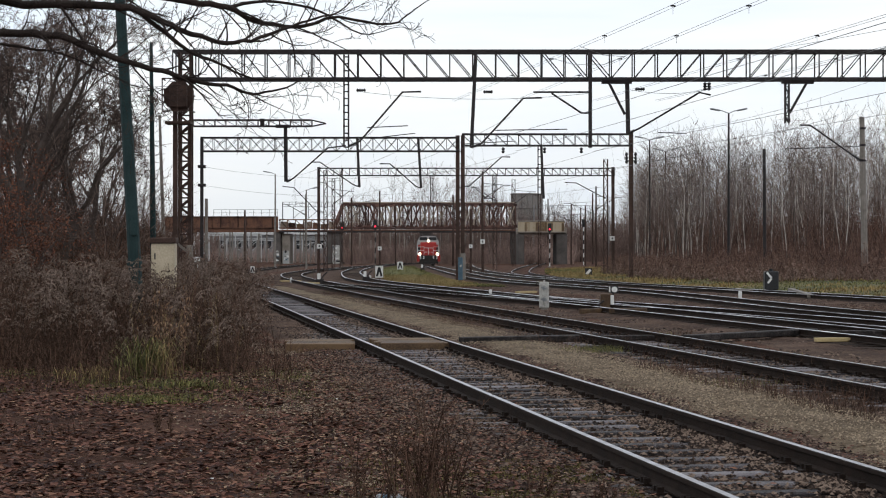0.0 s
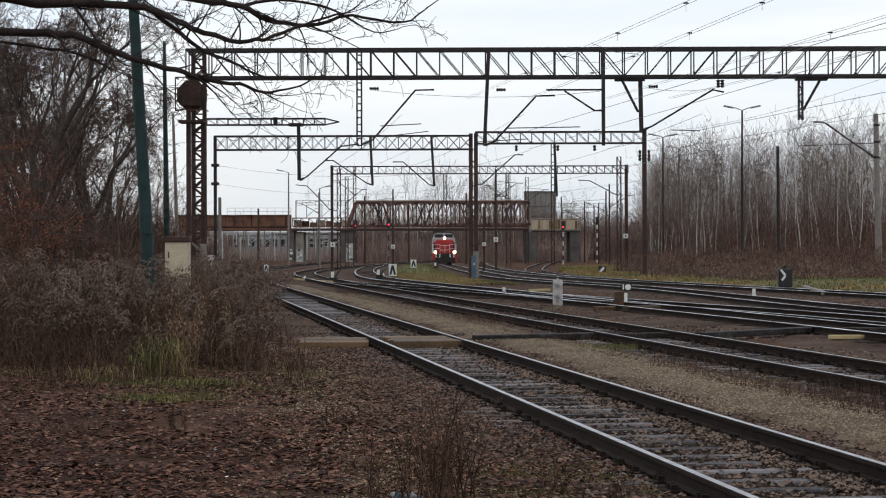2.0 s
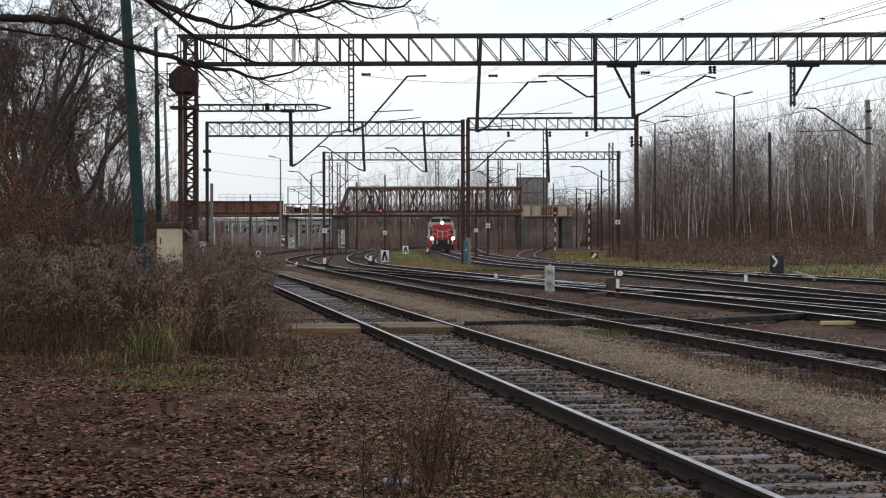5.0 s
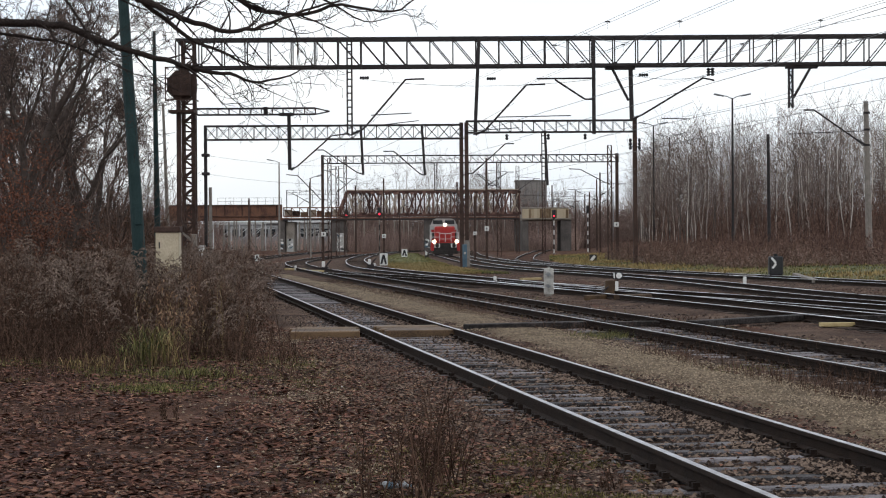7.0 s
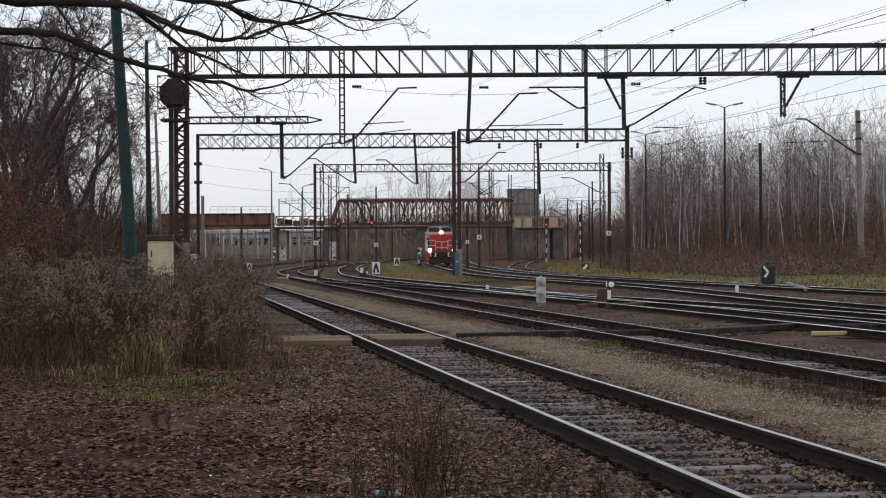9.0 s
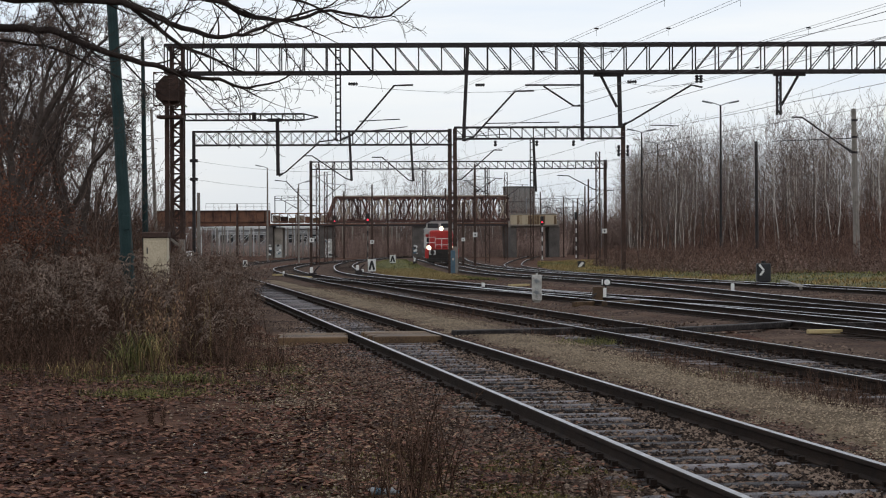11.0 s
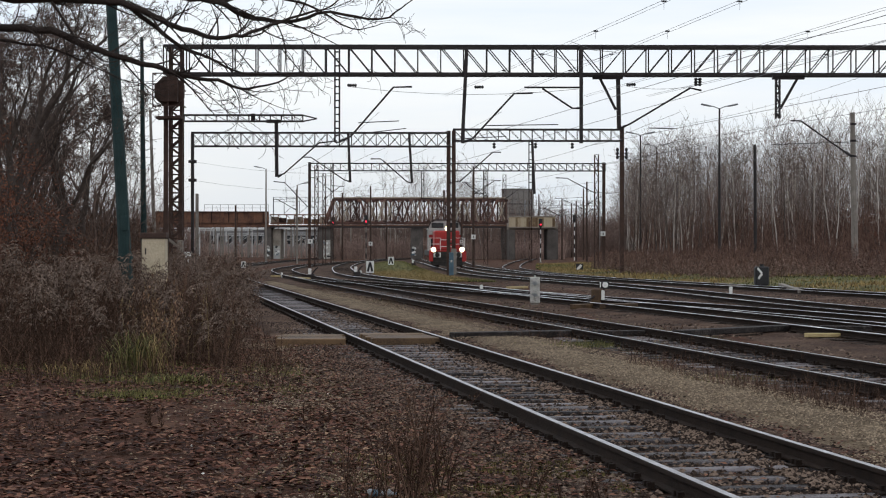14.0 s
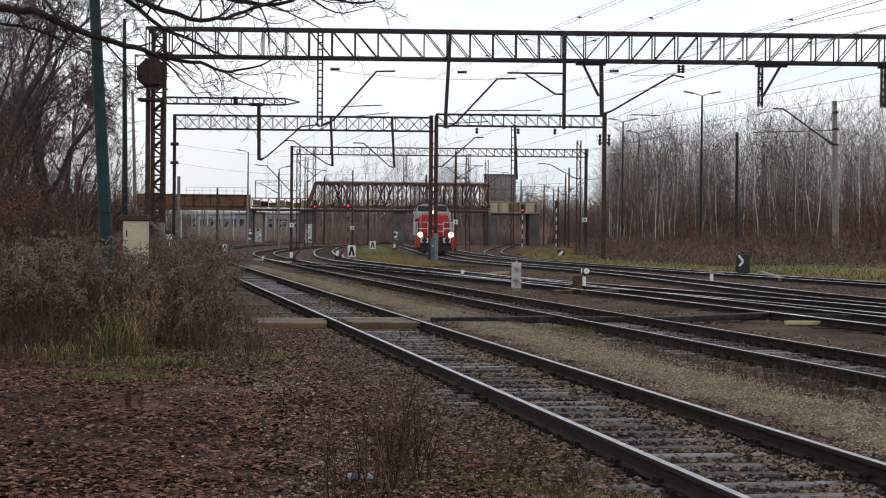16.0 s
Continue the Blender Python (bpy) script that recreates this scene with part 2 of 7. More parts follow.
def box(bm, lo, hi, bevel=0.0, m=None):
    lo, hi = Vector(lo), Vector(hi)
    size = hi - lo
    r = bmesh.ops.create_cube(bm, size=1.0)
    vs = r["verts"]
    for v in vs:
        v.co = Vector((v.co.x * size.x, v.co.y * size.y, v.co.z * size.z)) + (lo + hi) / 2
    if m is not None:
        bmesh.ops.transform(bm, matrix=m, verts=vs)
    if bevel:
        es = list({e for v in vs for e in v.link_edges})
        bmesh.ops.bevel(bm, geom=es, offset=bevel, segments=1, affect="EDGES")
    return bm


def bar(bm, a, b, w, h=None, up=(0, 0, 1)):
    """A straight member of section w x h from a to b."""
    a, b = Vector(a), Vector(b)
    h = w if h is None else h
    d = (b - a).normalized()
    s = d.cross(Vector(up))
    s = s.normalized() if s.length > 1e-4 else Vector((1, 0, 0))
    u = s.cross(d)
    c = [s * (w / 2) * i + u * (h / 2) * j for i, j in ((-1, -1), (1, -1), (1, 1), (-1, 1))]
    vs = [bm.verts.new(p + q) for p in (a, b) for q in c]
    for f in ((3, 2, 1, 0), (4, 5, 6, 7), (0, 1, 5, 4), (1, 2, 6, 5), (2, 3, 7, 6), (3, 0, 4, 7)):
        bm.faces.new([vs[i] for i in f])
    return bm


def tube(bm, pts, radii, sides=8, caps=True):
    """A round member through pts with the radii given."""
    pts = [Vector(p) for p in pts]
    rings, side = [], None
    for i, p in enumerate(pts):
        d = (pts[min(i + 1, len(pts) - 1)] - pts[max(i - 1, 0)]).normalized()
        s = d.cross(Vector((0.13, 0.31, 1)))
        s = s.normalized() if s.length > 1e-3 else Vector((1, 0, 0))
        u = s.cross(d)
        r = radii[i] if isinstance(radii, (list, tuple)) else radii
        rings.append([bm.verts.new(p + (s * math.cos(2 * math.pi * k / sides) + u * math.sin(2 * math.pi * k / sides)) * r) for k in range(sides)])
    for a, b in zip(rings, rings[1:]):
        for k in range(sides):
            bm.faces.new((a[k], a[(k + 1) % sides], b[(k + 1) % sides], b[k]))
    if caps:
        bm.faces.new(rings[0][::-1])
        bm.faces.new(rings[-1])
    return bm


def B():
    return bmesh.new()


# ---- tracks: centre lines as (along, across) stations ----
def spline(stations):
    ys = [s[0] for s in stations]
    xs = [s[1] for s in stations]
    n = len(ys)
    slopes = []
    for i in range(n):
        a, b = max(i - 1, 0), min(i + 1, n - 1)
        slopes.append((xs[b] - xs[a]) / (ys[b] - ys[a]))

    def at(y):
        y = min(max(y, ys[0]), ys[-1])
        i = min(max(j for j in range(n) if ys[j] <= y), n - 2)
        h = ys[i + 1] - ys[i]
        t = (y - ys[i]) / h
        return ((2 * t**3 - 3 * t**2 + 1) * xs[i] + (t**3 - 2 * t**2 + t) * h * slopes[i]
                + (-2 * t**3 + 3 * t**2) * xs[i + 1] + (t**3 - t**2) * h * slopes[i + 1])
    return at


T1 = spline([(-30, 9.385), (6, 3.48), (30, -0.455), (60, -5.375), (90, -10.295), (120, -14.7), (160, -18), (220, -19.5), (330, -18)])
T2 = spline([(-30, 14.7), (6, 8.42), (30, 4.22), (60, -1.03), (75, -3.55), (90, -5.95), (108, -8.75), (127, -11.0), (142, -11.95), (167, -12.3), (193, -11.3), (250, -7.5), (330, -1)])
T3 = spline([(-30, 20.8), (6, 13.96), (30, 9.4), (50, 5.6), (62, 3.3), (75, 0.85), (88, -1.7), (100, -3.9), (112, -5.4), (127, -6.55), (151, -7.9), (186, -8.85), (210, -9.0), (260, -7.5), (330, -3)])
T4 = spline([(-30, 23.4), (6, 16.5), (24, 13.0), (32, 11.35), (41, 9.45), (50, 7.1), (62, 3.55), (75, 0.87)])
T5 = spline([(-30, 24.3), (6, 18.1), (30, 14.0), (46.5, 11.05), (55.6, 10.1), (63, 9.5), (71, 8.8), (82, 7.2), (95, 4.7), (108, 3.0), (120, 2.25), (135, 1.58), (152, 0.87), (177, 0.05), (203, -0.87), (232, -1.9), (268, -2.6), (330, -3.4)])
T6 = spline([(-30, 33.5), (6, 26.5), (40, 19.9), (63.6, 15.3), (75, 13.1), (86, 10.9), (95, 9.1), (118, 5.9), (140, 4.2), (170, 3.2), (200, 3.0), (268, 3.5), (330, 4.5)])
T7 = spline([(95, 9.2), (118, 6.9), (140, 6.4), (156, 6.9), (200, 9.6), (268, 14.6), (330, 19.5)])
T8 = spline([(52, 5.2), (60, 3.35), (66, 1.75), (71, 0.2), (77, -1.85), (83, -3.85), (90, -5.75), (98, -7.2)])
GAUGE = 1.507
RAIL_TOP_Z = 0.18


def frame_at(at, y):
    d = Vector((at(y + 0.2) - at(y - 0.2), 0.4, 0)).normalized()
    return Vector((at(y), y, 0)), d, Vector((d.y, -d.x, 0))


def stations(y0, y1, step):
    n = max(1, int(round((y1 - y0) / step)))
    return [y0 + (y1 - y0) * i / n for i in range(n + 1)]


PROFILE = [(-0.06, 0.04), (0.06, 0.04), (0.06, 0.052), (0.012, 0.066), (0.012, 0.135), (0.035, 0.147), (0.035, 0.170), (0.029, 0.18), (-0.029, 0.18), (-0.035, 0.172), (-0.035, 0.147), (-0.012, 0.135), (-0.012, 0.066), (-0.06, 0.052)]


def rail(at, off, y0, y1, parent, top=RAIL_TOP, bright=(7,), step=2.0):
    verts, faces, k = [], [], len(PROFILE)
    ys = stations(y0, y1, step)
    for y in ys:
        c, d, s = frame_at(at, y)
        verts += [tuple(c + s * (off + u) + Vector((0, 0, w))) for u, w in PROFILE]
    for i in range(len(ys) - 1):
        for j in range(k):
            a, b = i * k + j, i * k + (j + 1) % k
            faces.append((a, b, b + k, a + k))
    faces += [tuple(range(k))[::-1], tuple(range(len(verts) - k, len(verts)))]
    ob = raw("rail", verts, faces, [RAIL_SIDE, top], parent)
    for i, f in enumerate(ob.data.polygons):
        if i < (len(ys) - 1) * k and i % k in bright:
            f.material_index = 1
    return ob


def sleeper_mesh():
    bm = B()
    box(bm, (-1.3, -0.085, -0.12), (1.3, 0.085, 0.03), 0.015)
    me = bpy.data.meshes.new("sleeper")
    bm.to_mesh(me)
    bm.free()
    me.materials.append(SLEEPER)
    return me


SLEEPER_MESH = sleeper_mesh()


def fastening_mesh():
    bm = B()
    box(bm, (-0.17, -0.08, 0.03), (0.17, 0.08, 0.045))
    for s in (-1, 1):
        for q in (-1, 1):
            box(bm, (s * 0.1 - 0.025, q * 0.045 - 0.02, 0.045), (s * 0.1 + 0.025, q * 0.045 + 0.02, 0.085))
    me = bpy.data.meshes.new("rail_fastening")
    bm.to_mesh(me)
    bm.free()
    me.materials.append(RAIL_SIDE)
    return me


FASTENING_MESH = fastening_mesh()


def track(name, at, y0, y1, label, pieces_to=0.0, bed=True, width=1.75, sleeper_step=0.53, top=RAIL_TOP, bright=(7,)):
    th = thing(name, (0, 0, 0), label, "railway track", "tracks of the yard", "structure")
    for off in (-GAUGE / 2, GAUGE / 2):
        rail(at, off, y0, y1, th, top, bright)
    bm = B()
    y = y0
    rng = random.Random(name)
    while y < y1:
        c, d, s = frame_at(at, y)
        yaw = math.atan2(d.y, d.x) - math.pi / 2 + rng.uniform(-0.012, 0.012)
        m = Matrix.Translation(c + Vector((rng.uniform(-0.04, 0.04), rng.uniform(-0.03, 0.03), rng.uniform(-0.012, 0.008)))) @ Matrix.Rotation(yaw, 4, "Z")
        m = Matrix.Translation((0, 0, -0.022 * min(max((y - 34) / 8, 0), 1))) @ m
        if y < pieces_to:
            o = new("sleeper", SLEEPER_MESH)
            o.parent, o.matrix_basis = th, m
            if y < 60:
                for sgn in (-1, 1):
                    q = new("rail_fastening", FASTENING_MESH)
                    q.parent, q.matrix_basis = th, m @ Matrix.Translation((sgn * GAUGE / 2, 0, 0))
        else:
            box(bm, (-1.3, -0.1, -0.14), (1.3, 0.1, 0.02), 0, m)
        y += sleeper_step * d.y
    if len(bm.verts):
        part("sleepers", bm, YARD_SLEEPER, th)["kind"] = "stuff"
    else:
        bm.free()
    if bed:
        verts, faces = [], []
        ys = stations(y0, y1, 2.0)
        prof = [(-width - 0.5, -0.09), (-width, 0.008), (-1.15, 0.012), (-0.6, -0.008), (0.6, -0.008), (1.15, 0.012), (width, 0.008), (width + 0.5, -0.09)]
        for y in ys:
            c, d, s = frame_at(at, y)
            verts += [tuple(c + s * (u + 0.22 * noise.noise(Vector((y * 0.6, u, 0)))) + Vector((0, 0, w + (0.03 * max(noise.noise(Vector((y * 0.45, u * 0.4, 7))) + 0.45, 0) if u < -1 and w > 0 else 0.012 * (u > 1 and w > 0))))) for u, w in prof]
        k = len(prof)
        for i in range(len(ys) - 1):
            for j in range(k - 1):
                a = i * k + j
                faces.append((a, a + 1, a + 1 + k, a + k))
        raw("ballast_bed", verts, faces, BALLAST, th)
    return th


# ---- ground ----
def ground_height(x, y):
    """Level round the tracks, with soft bumps beside them and a low bank towards the wood."""
    z = 0.0
    d = min(abs(x - t(y)) for t in (T1, T2, T3, T5, T6))
    if -60 < x < 130 and -10 < y < 420:
        amp = min(max((d - 2.2) / 3, 0), 1)
        z = amp * (0.05 * noise.noise(Vector((x * 0.35, y * 0.35, 0))) + 0.02)
        right = x - T6(y) - (0 if y < 118 else max(T7(y) - T6(y), 0))
        if right > 3:
            z += min((right - 3) * 0.03, 0.7)
        left = T1(y) - x
        if left > 4:
            z += min((left - 4) * 0.012, 0.3)
    return z - 0.012 - 0.075 * min(max((2.0 - d) / 0.7, 0), 1)


def ground():
    def axis(lo, hi, fine_lo, fine_hi, step, far):
        v = [lo + (fine_lo - lo) * i / far for i in range(far)] + stations(fine_lo, fine_hi, step) + [fine_hi + (hi - fine_hi) * (i + 1) / far for i in range(far)]
        return v
    xs, ys = axis(-2500, 2500, -60, 130, 2.0, 8), axis(-600, 4000, -10, 420, 2.0, 8)
    verts = [(x, y, ground_height(x, y)) for y in ys for x in xs]
    n = len(xs)
    faces = [(j * n + i, j * n + i + 1, (j + 1) * n + i + 1, (j + 1) * n + i) for j in range(len(ys) - 1) for i in range(n - 1)]
    g = raw("ground", verts, faces, SOIL, smooth=True)
    tagged(g, "brown soil strewn with leaves and old ballast", "ground", kind="structure")


ground()
track("track_siding", T1, -24, 330, "single track with bright worn rails on weathered wooden sleepers", 110, top=RAIL_NEAR)
track("track_second", T2, -24, 330, "rusty yard track with overgrown sleepers beside a gravel strip", 70, top=RAIL_DULL)
# face 8, a chamfer, shares the glint colour to widen the highlight
track("track_third", T3, -24, 330, "yard track with shiny rails among dark ballast", 0, width=1.35, bright=(7, 8))
track("track_turnout", T4, -24, 75, "diverging turnout track with shiny rails", 0, bed=False, bright=(7, 8))
track("track_fifth", T5, -24, 330, "yard track with shiny rails beyond the turnout", 0, width=1.35, bright=(7, 8))
track("track_main", T6, -24, 330, "curving track on which the locomotive approaches", 0, width=1.35, bright=(7, 8))
track("track_crossover", T8, 52, 98, "crossover rails linking two yard tracks", 0, bed=False)
track("track_branch", T7, 95, 330, "branch track curving off beneath the bridge", 0, bed=False, top=RAIL_DULL)


# ---- pale gravel strip ----
def strip(name, left, right, y0, y1, z, material, label, category, wob=0.25):
    verts, faces, ys, k = [], [], stations(y0, y1, 0.7), 9
    for y in ys:
        a = left(y) + wob * noise.noise(Vector((y * 0.5, 3, 1))) + 0.5 * wob * noise.noise(Vector((y * 1.7, 8, 1)))
        b = right(y) + wob * noise.noise(Vector((y * 0.5, 9, 5))) + 0.5 * wob * noise.noise(Vector((y * 1.9, 2, 7)))
        for i in range(k):
            u = i / (k - 1)
            edge = 1 - abs(2 * u - 1) ** 3
            verts.append((a + (b - a) * u, y, -0.02 + (z + 0.02) * edge + 0.012 * noise.noise(Vector((a + u * 3, y, 0))) * edge))
    for j in range(len(ys) - 1):
        for i in range(k - 1):
            v = j * k + i
            faces.append((v, v + 1, v + 1 + k, v + k))
    return tagged(raw(name, verts, faces, material, smooth=True), label, category, kind="structure")


strip("gravel_strip", lambda y: T1(y) + 1.4, lambda y: T1(y) + 1.15 + min(1.9, 1.9 - (y - 30) * 0.012), 5, 90, 0.06, GRAVEL, "pale beige gravel strip between two tracks", "gravel", 0.5)
strip("yard_ballast", lambda y: T2(y) + 1.4, lambda y: T6(y) + 2.6, 12, 240, -0.011, BALLAST, "dark trodden ballast covering the yard", "ballast", 0.3)


# ---- lattice steelwork ----
def truss(bm, x0, x1, y, z0, z1, deep, panel, chord, web, flip_at=None, cross=False):
    """A box truss along x: four chords, posts and diagonals on both faces, ties between them."""
    n = max(2, int(round((x1 - x0) / panel)))
    for yy in (y - deep / 2, y + deep / 2):
        for z in (z0, z1):
            bar(bm, (x0, yy, z), (x1, yy, z), chord, chord)
        for i in range(n + 1):
            xa = x0 + (x1 - x0) * i / n
            bar(bm, (xa, yy, z0), (xa, yy, z1), web, web, (0, 1, 0))
            if i < n:
                xb = x0 + (x1 - x0) * (i + 1) / n
                up = flip_at is not None and xa > flip_at
                if up or cross:
                    bar(bm, (xa, yy, z0), (xb, yy, z1), web * 0.8, web * 0.8, (0, 1, 0))
                if not up or cross:
                    bar(bm, (xa, yy, z1), (xb, yy, z0), web * 0.8, web * 0.8, (0, 1, 0))
    for i in range(n + 1):
        xa = x0 + (x1 - x0) * i / n
        for z in (z0, z1):
            bar(bm, (xa, y - deep / 2, z), (xa, y + deep / 2, z), web * 0.8)
    return bm


def lattice_post(bm, x, y, z0, z1, w, leg, step, web=0.03):
    """A four-legged lattice mast with zigzag lacing."""
    for sx in (-1, 1):
        for sy in (-1, 1):
            bar(bm, (x + sx * w / 2, y + sy * w / 2, z0), (x + sx * w / 2, y + sy * w / 2, z1), leg, leg, (0, 1, 0))
    n = max(1, int((z1 - z0) / step))
    for i in range(n):
        a, b = z0 + (z1 - z0) * i / n, z0 + (z1 - z0) * (i + 1) / n
        s = 1 if i % 2 else -1
        for sy in (-1, 1):
            bar(bm, (x - s * w / 2, y + sy * w / 2, a), (x + s * w / 2, y + sy * w / 2, b), web, web, (0, 1, 0))
        for sx in (-1, 1):
            bar(bm, (x + sx * w / 2, y - s * w / 2, a), (x + sx * w / 2, y + s * w / 2, b), web, web, (1, 0, 0))
        bar(bm, (x - w / 2, y - w / 2, b), (x + w / 2, y - w / 2, b), web, web)
    return bm


def ladder_post(bm, x, y, z0, z1, w, leg, step):
    for s in (-1, 1):
        bar(bm, (x + s * w / 2, y, z0), (x + s * w / 2, y, z1), leg, leg, (0, 1, 0))
    z = z0
    while z <= z1:
        bar(bm, (x - w / 2, y, z), (x + w / 2, y, z), leg * 0.8)
        z += step
    return bm


def insulator(bm, a, b, r=0.05, n=5):
    a, b = Vector(a), Vector(b)
    pts, rad = [], []
    for i in range(2 * n + 1):
        pts.append(a.lerp(b, i / (2 * n)))
        rad.append(r if i % 2 else r * 0.45)
    return tube(bm, pts, rad, 6)


def cantilever(th, pts, r=0.035):
    """A bent arm tube with an insulator at its foot."""
    part("cantilever_arm", tube(B(), pts, r, 6), STEEL, th)
    a, b = Vector(pts[0]), Vector(pts[1])
    part("insulator", insulator(B(), a, a.lerp(b, 0.6), 0.07), BLACK, th)


def gantry_near():
    th = thing("catenary_gantry", (0, 0, 0), "dark steel lattice portal spanning the tracks with hanging posts", "gantry", "catenary gantries")
    part("truss_beam", truss(B(), -10.13, 34, 66, 8.30, 9.34, 0.8, 0.87, 0.09, 0.045, 6.05), STEEL, th)
    bm = lattice_post(B(), -9.70, 66, -0.3, 9.34, 0.42, 0.09, 0.34, 0.055)
    part("lattice_mast", bm, RUSTY, th, "rust-brown lattice mast")
    part("mast_casing", box(B(), (-9.62, 65.6, -0.3), (-9.4, 65.82, 2.05), 0.02), GREY_POLE, th, "pale concrete casing")
    part("mast_brace", bar(B(), (-10.15, 65.3, 2.3), (-9.42, 65.3, 1.72), 0.09, 0.06, (0, 1, 0)), GREY_POLE, th, "weathered diagonal brace")
    part("lattice_mast", lattice_post(B(), 33.5, 66, -0.3, 9.34, 0.62, 0.09, 0.5, 0.04), RUSTY, th, "rust-brown lattice mast")
    part("drop_post", ladder_post(B(), -3.62, 65.5, 5.72, 9.28, 0.17, 0.06, 0.26), STEEL, th)
    part("drop_post", bar(B(), (1.23, 65.50, 9.28), (1.06, 65.50, 5.69), 0.13, 0.13, (0, 1, 0)), STEEL, th)
    part("drop_post", bar(B(), (5.51, 65.50, 9.28), (5.51, 65.50, 5.69), 0.13, 0.13, (0, 1, 0)), STEEL, th)
    bm = bar(B(), (6.94, 66.00, 8.30), (6.98, 66.00, 6.27), 0.15, 0.15, (0, 1, 0))
    bar(bm, (6.26, 66.00, 8.17), (6.86, 66.00, 6.98), 0.09, 0.09, (0, 1, 0))
    bar(bm, (5.98, 66.00, 8.21), (7.11, 66.00, 8.21), 0.2, 0.14)
    part("drop_post", bm, STEEL, th)
    for xa in (12.97, 17.63):
        bm = lattice_post(B(), xa, 66, 6.66, 8.30, 0.14, 0.05, 0.24)
        bar(bm, (xa + 0.75, 66, 8.19), (xa + 0.1, 66, 7.04), 0.09, 0.09, (0, 1, 0))
        bar(bm, (xa - 0.2, 66, 8.21), (xa + 1.0, 66, 8.21), 0.2, 0.14)
        part("drop_post", bm, STEEL, th)
    cantilever(th, [(-3.53, 65.50, 5.75), (-3.11, 65.50, 5.94), (-1.52, 65.50, 7.78), (-0.82, 65.50, 7.80)])
    cantilever(th, [(1.08, 65.50, 5.71), (1.44, 65.50, 5.86), (3.00, 65.50, 7.55), (3.70, 65.50, 7.57)])
    cantilever(th, [(6.98, 66.00, 6.27), (7.39, 66.00, 6.45), (9.67, 66.00, 7.81), (10.09, 66.00, 7.72)])
    bm = tube(B(), [(5.51, 65.50, 7.00), (5.18, 65.50, 7.00), (4.06, 65.50, 7.74)], 0.035, 6)
    tube(bm, [(5.51, 65.50, 7.78), (3.38, 65.50, 7.78)], 0.035, 6)
    part("bracket", bm, STEEL, th)
    for a, b in (((-2.83, 65.50, 6.45), (-1.31, 65.50, 6.52)), ((1.86, 65.50, 6.35), (4.65, 65.50, 6.39)), ((8.11, 66.00, 6.30), (9.18, 66.00, 6.27))):
        part("registration_arm", tube(B(), [a, b], 0.02, 5), STEEL, th)
    bm = insulator(B(), (9.88, 66.00, 8.19), (9.88, 66.00, 7.89), 0.09, 3)
    insulator(bm, (10.03, 66.00, 8.19), (10.03, 66.00, 7.89), 0.09, 3)
    part("insulator", bm, BLACK, th)
    for x0, y0 in ((-3.24, 7.85), (1.51, 7.79), (7.20, 7.89)):
        part("insulator", insulator(B(), (x0, 65.5, y0), (x0 + 0.35, 65.5, y0), 0.07, 4), BLACK, th)
    return th


def signal_mast():
    """The back of an octagonal signal head with its cage, on the gantry's foot."""
    th = thing("railway_signal", (-9.84, 65.20, 7.59), "rust-brown octagonal signal back with a maintenance cage", "signal")
    bm = B()
    bmesh.ops.create_cone(bm, cap_ends=True, segments=8, radius1=0.6, radius2=0.6, depth=0.1, matrix=Matrix.Rotation(radians(90), 4, "X") @ Matrix.Rotation(radians(22.5), 4, "Z"))
    part("backboard", bm, RUSTY, th)
    bm = B()
    box(bm, (-0.3, -0.4, -0.42), (0.34, -0.05, 0.42), 0.02)
    part("lamp_housing", bm, RUSTY, th)
    for z in (-0.6, 0.0, 0.6):
        for q in (-0.5, 0.6):
            part("cage_bar", bar(B(), (q, -0.75, z), (q, -0.05, z), 0.04), RUSTY, th)
        part("cage_bar", bar(B(), (-0.5, -0.75, z), (0.6, -0.75, z), 0.04), RUSTY, th)
    for q in (-0.5, 0.05, 0.6):
        part("cage_bar", bar(B(), (q, -0.75, -0.6), (q, -0.75, 0.6), 0.04, 0.04, (0, 1, 0)), RUSTY, th)
    bm = bar(B(), (-0.13, 0, -5), (-0.13, 0, -0.5), 0.16, 0.16, (0, 1, 0))
    bar(bm, (-0.13, 0, 7.57 * -1 - 0.2), (-0.13, 0, -5), 0.2, 0.2, (0, 1, 0))
    part("pole", bm, RUSTY, th)
    part("platform", box(B(), (-0.45, -0.5, -1.05), (0.5, 0.25, -0.95), 0.01), RUSTY, th)


def boom():
    th = thing("cantilever_boom", (0, 0, 0), "lattice boom reaching out over the near track with a hanging post", "gantry", "catenary gantries")
    bm = truss(B(), -9.70, -5.09, 68, 6.68, 6.92, 0.3, 0.42, 0.05, 0.025, None, False)
    bar(bm, (-5.09, 68.00, 6.92), (-4.54, 68.00, 6.79), 0.05)
    bar(bm, (-5.09, 68.00, 6.68), (-4.54, 68.00, 6.79), 0.05)
    part("truss_beam", bm, STEEL, th)
    bm = bar(B(), (-6.12, 68.00, 6.68), (-6.10, 68.00, 4.53), 0.13, 0.13, (0, 1, 0))
    bar(bm, (-6.49, 68.00, 6.68), (-5.97, 68.00, 6.68), 0.25, 0.12)
    bar(bm, (-7.02, 68.00, 6.98), (-7.02, 68.00, 6.68), 0.16, 0.12, (0, 1, 0))
    part("drop_post", bm, STEEL, th)
    part("mast", bar(B(), (-9.83, 68, -0.3), (-9.83, 68, 6.92), 0.16, 0.16, (0, 1, 0)), RUSTY, th)
    cantilever(th, [(-6.08, 68.00, 4.53), (-5.81, 68.00, 4.66), (-4.47, 68.00, 5.84), (-3.77, 68.00, 5.93)], 0.028)


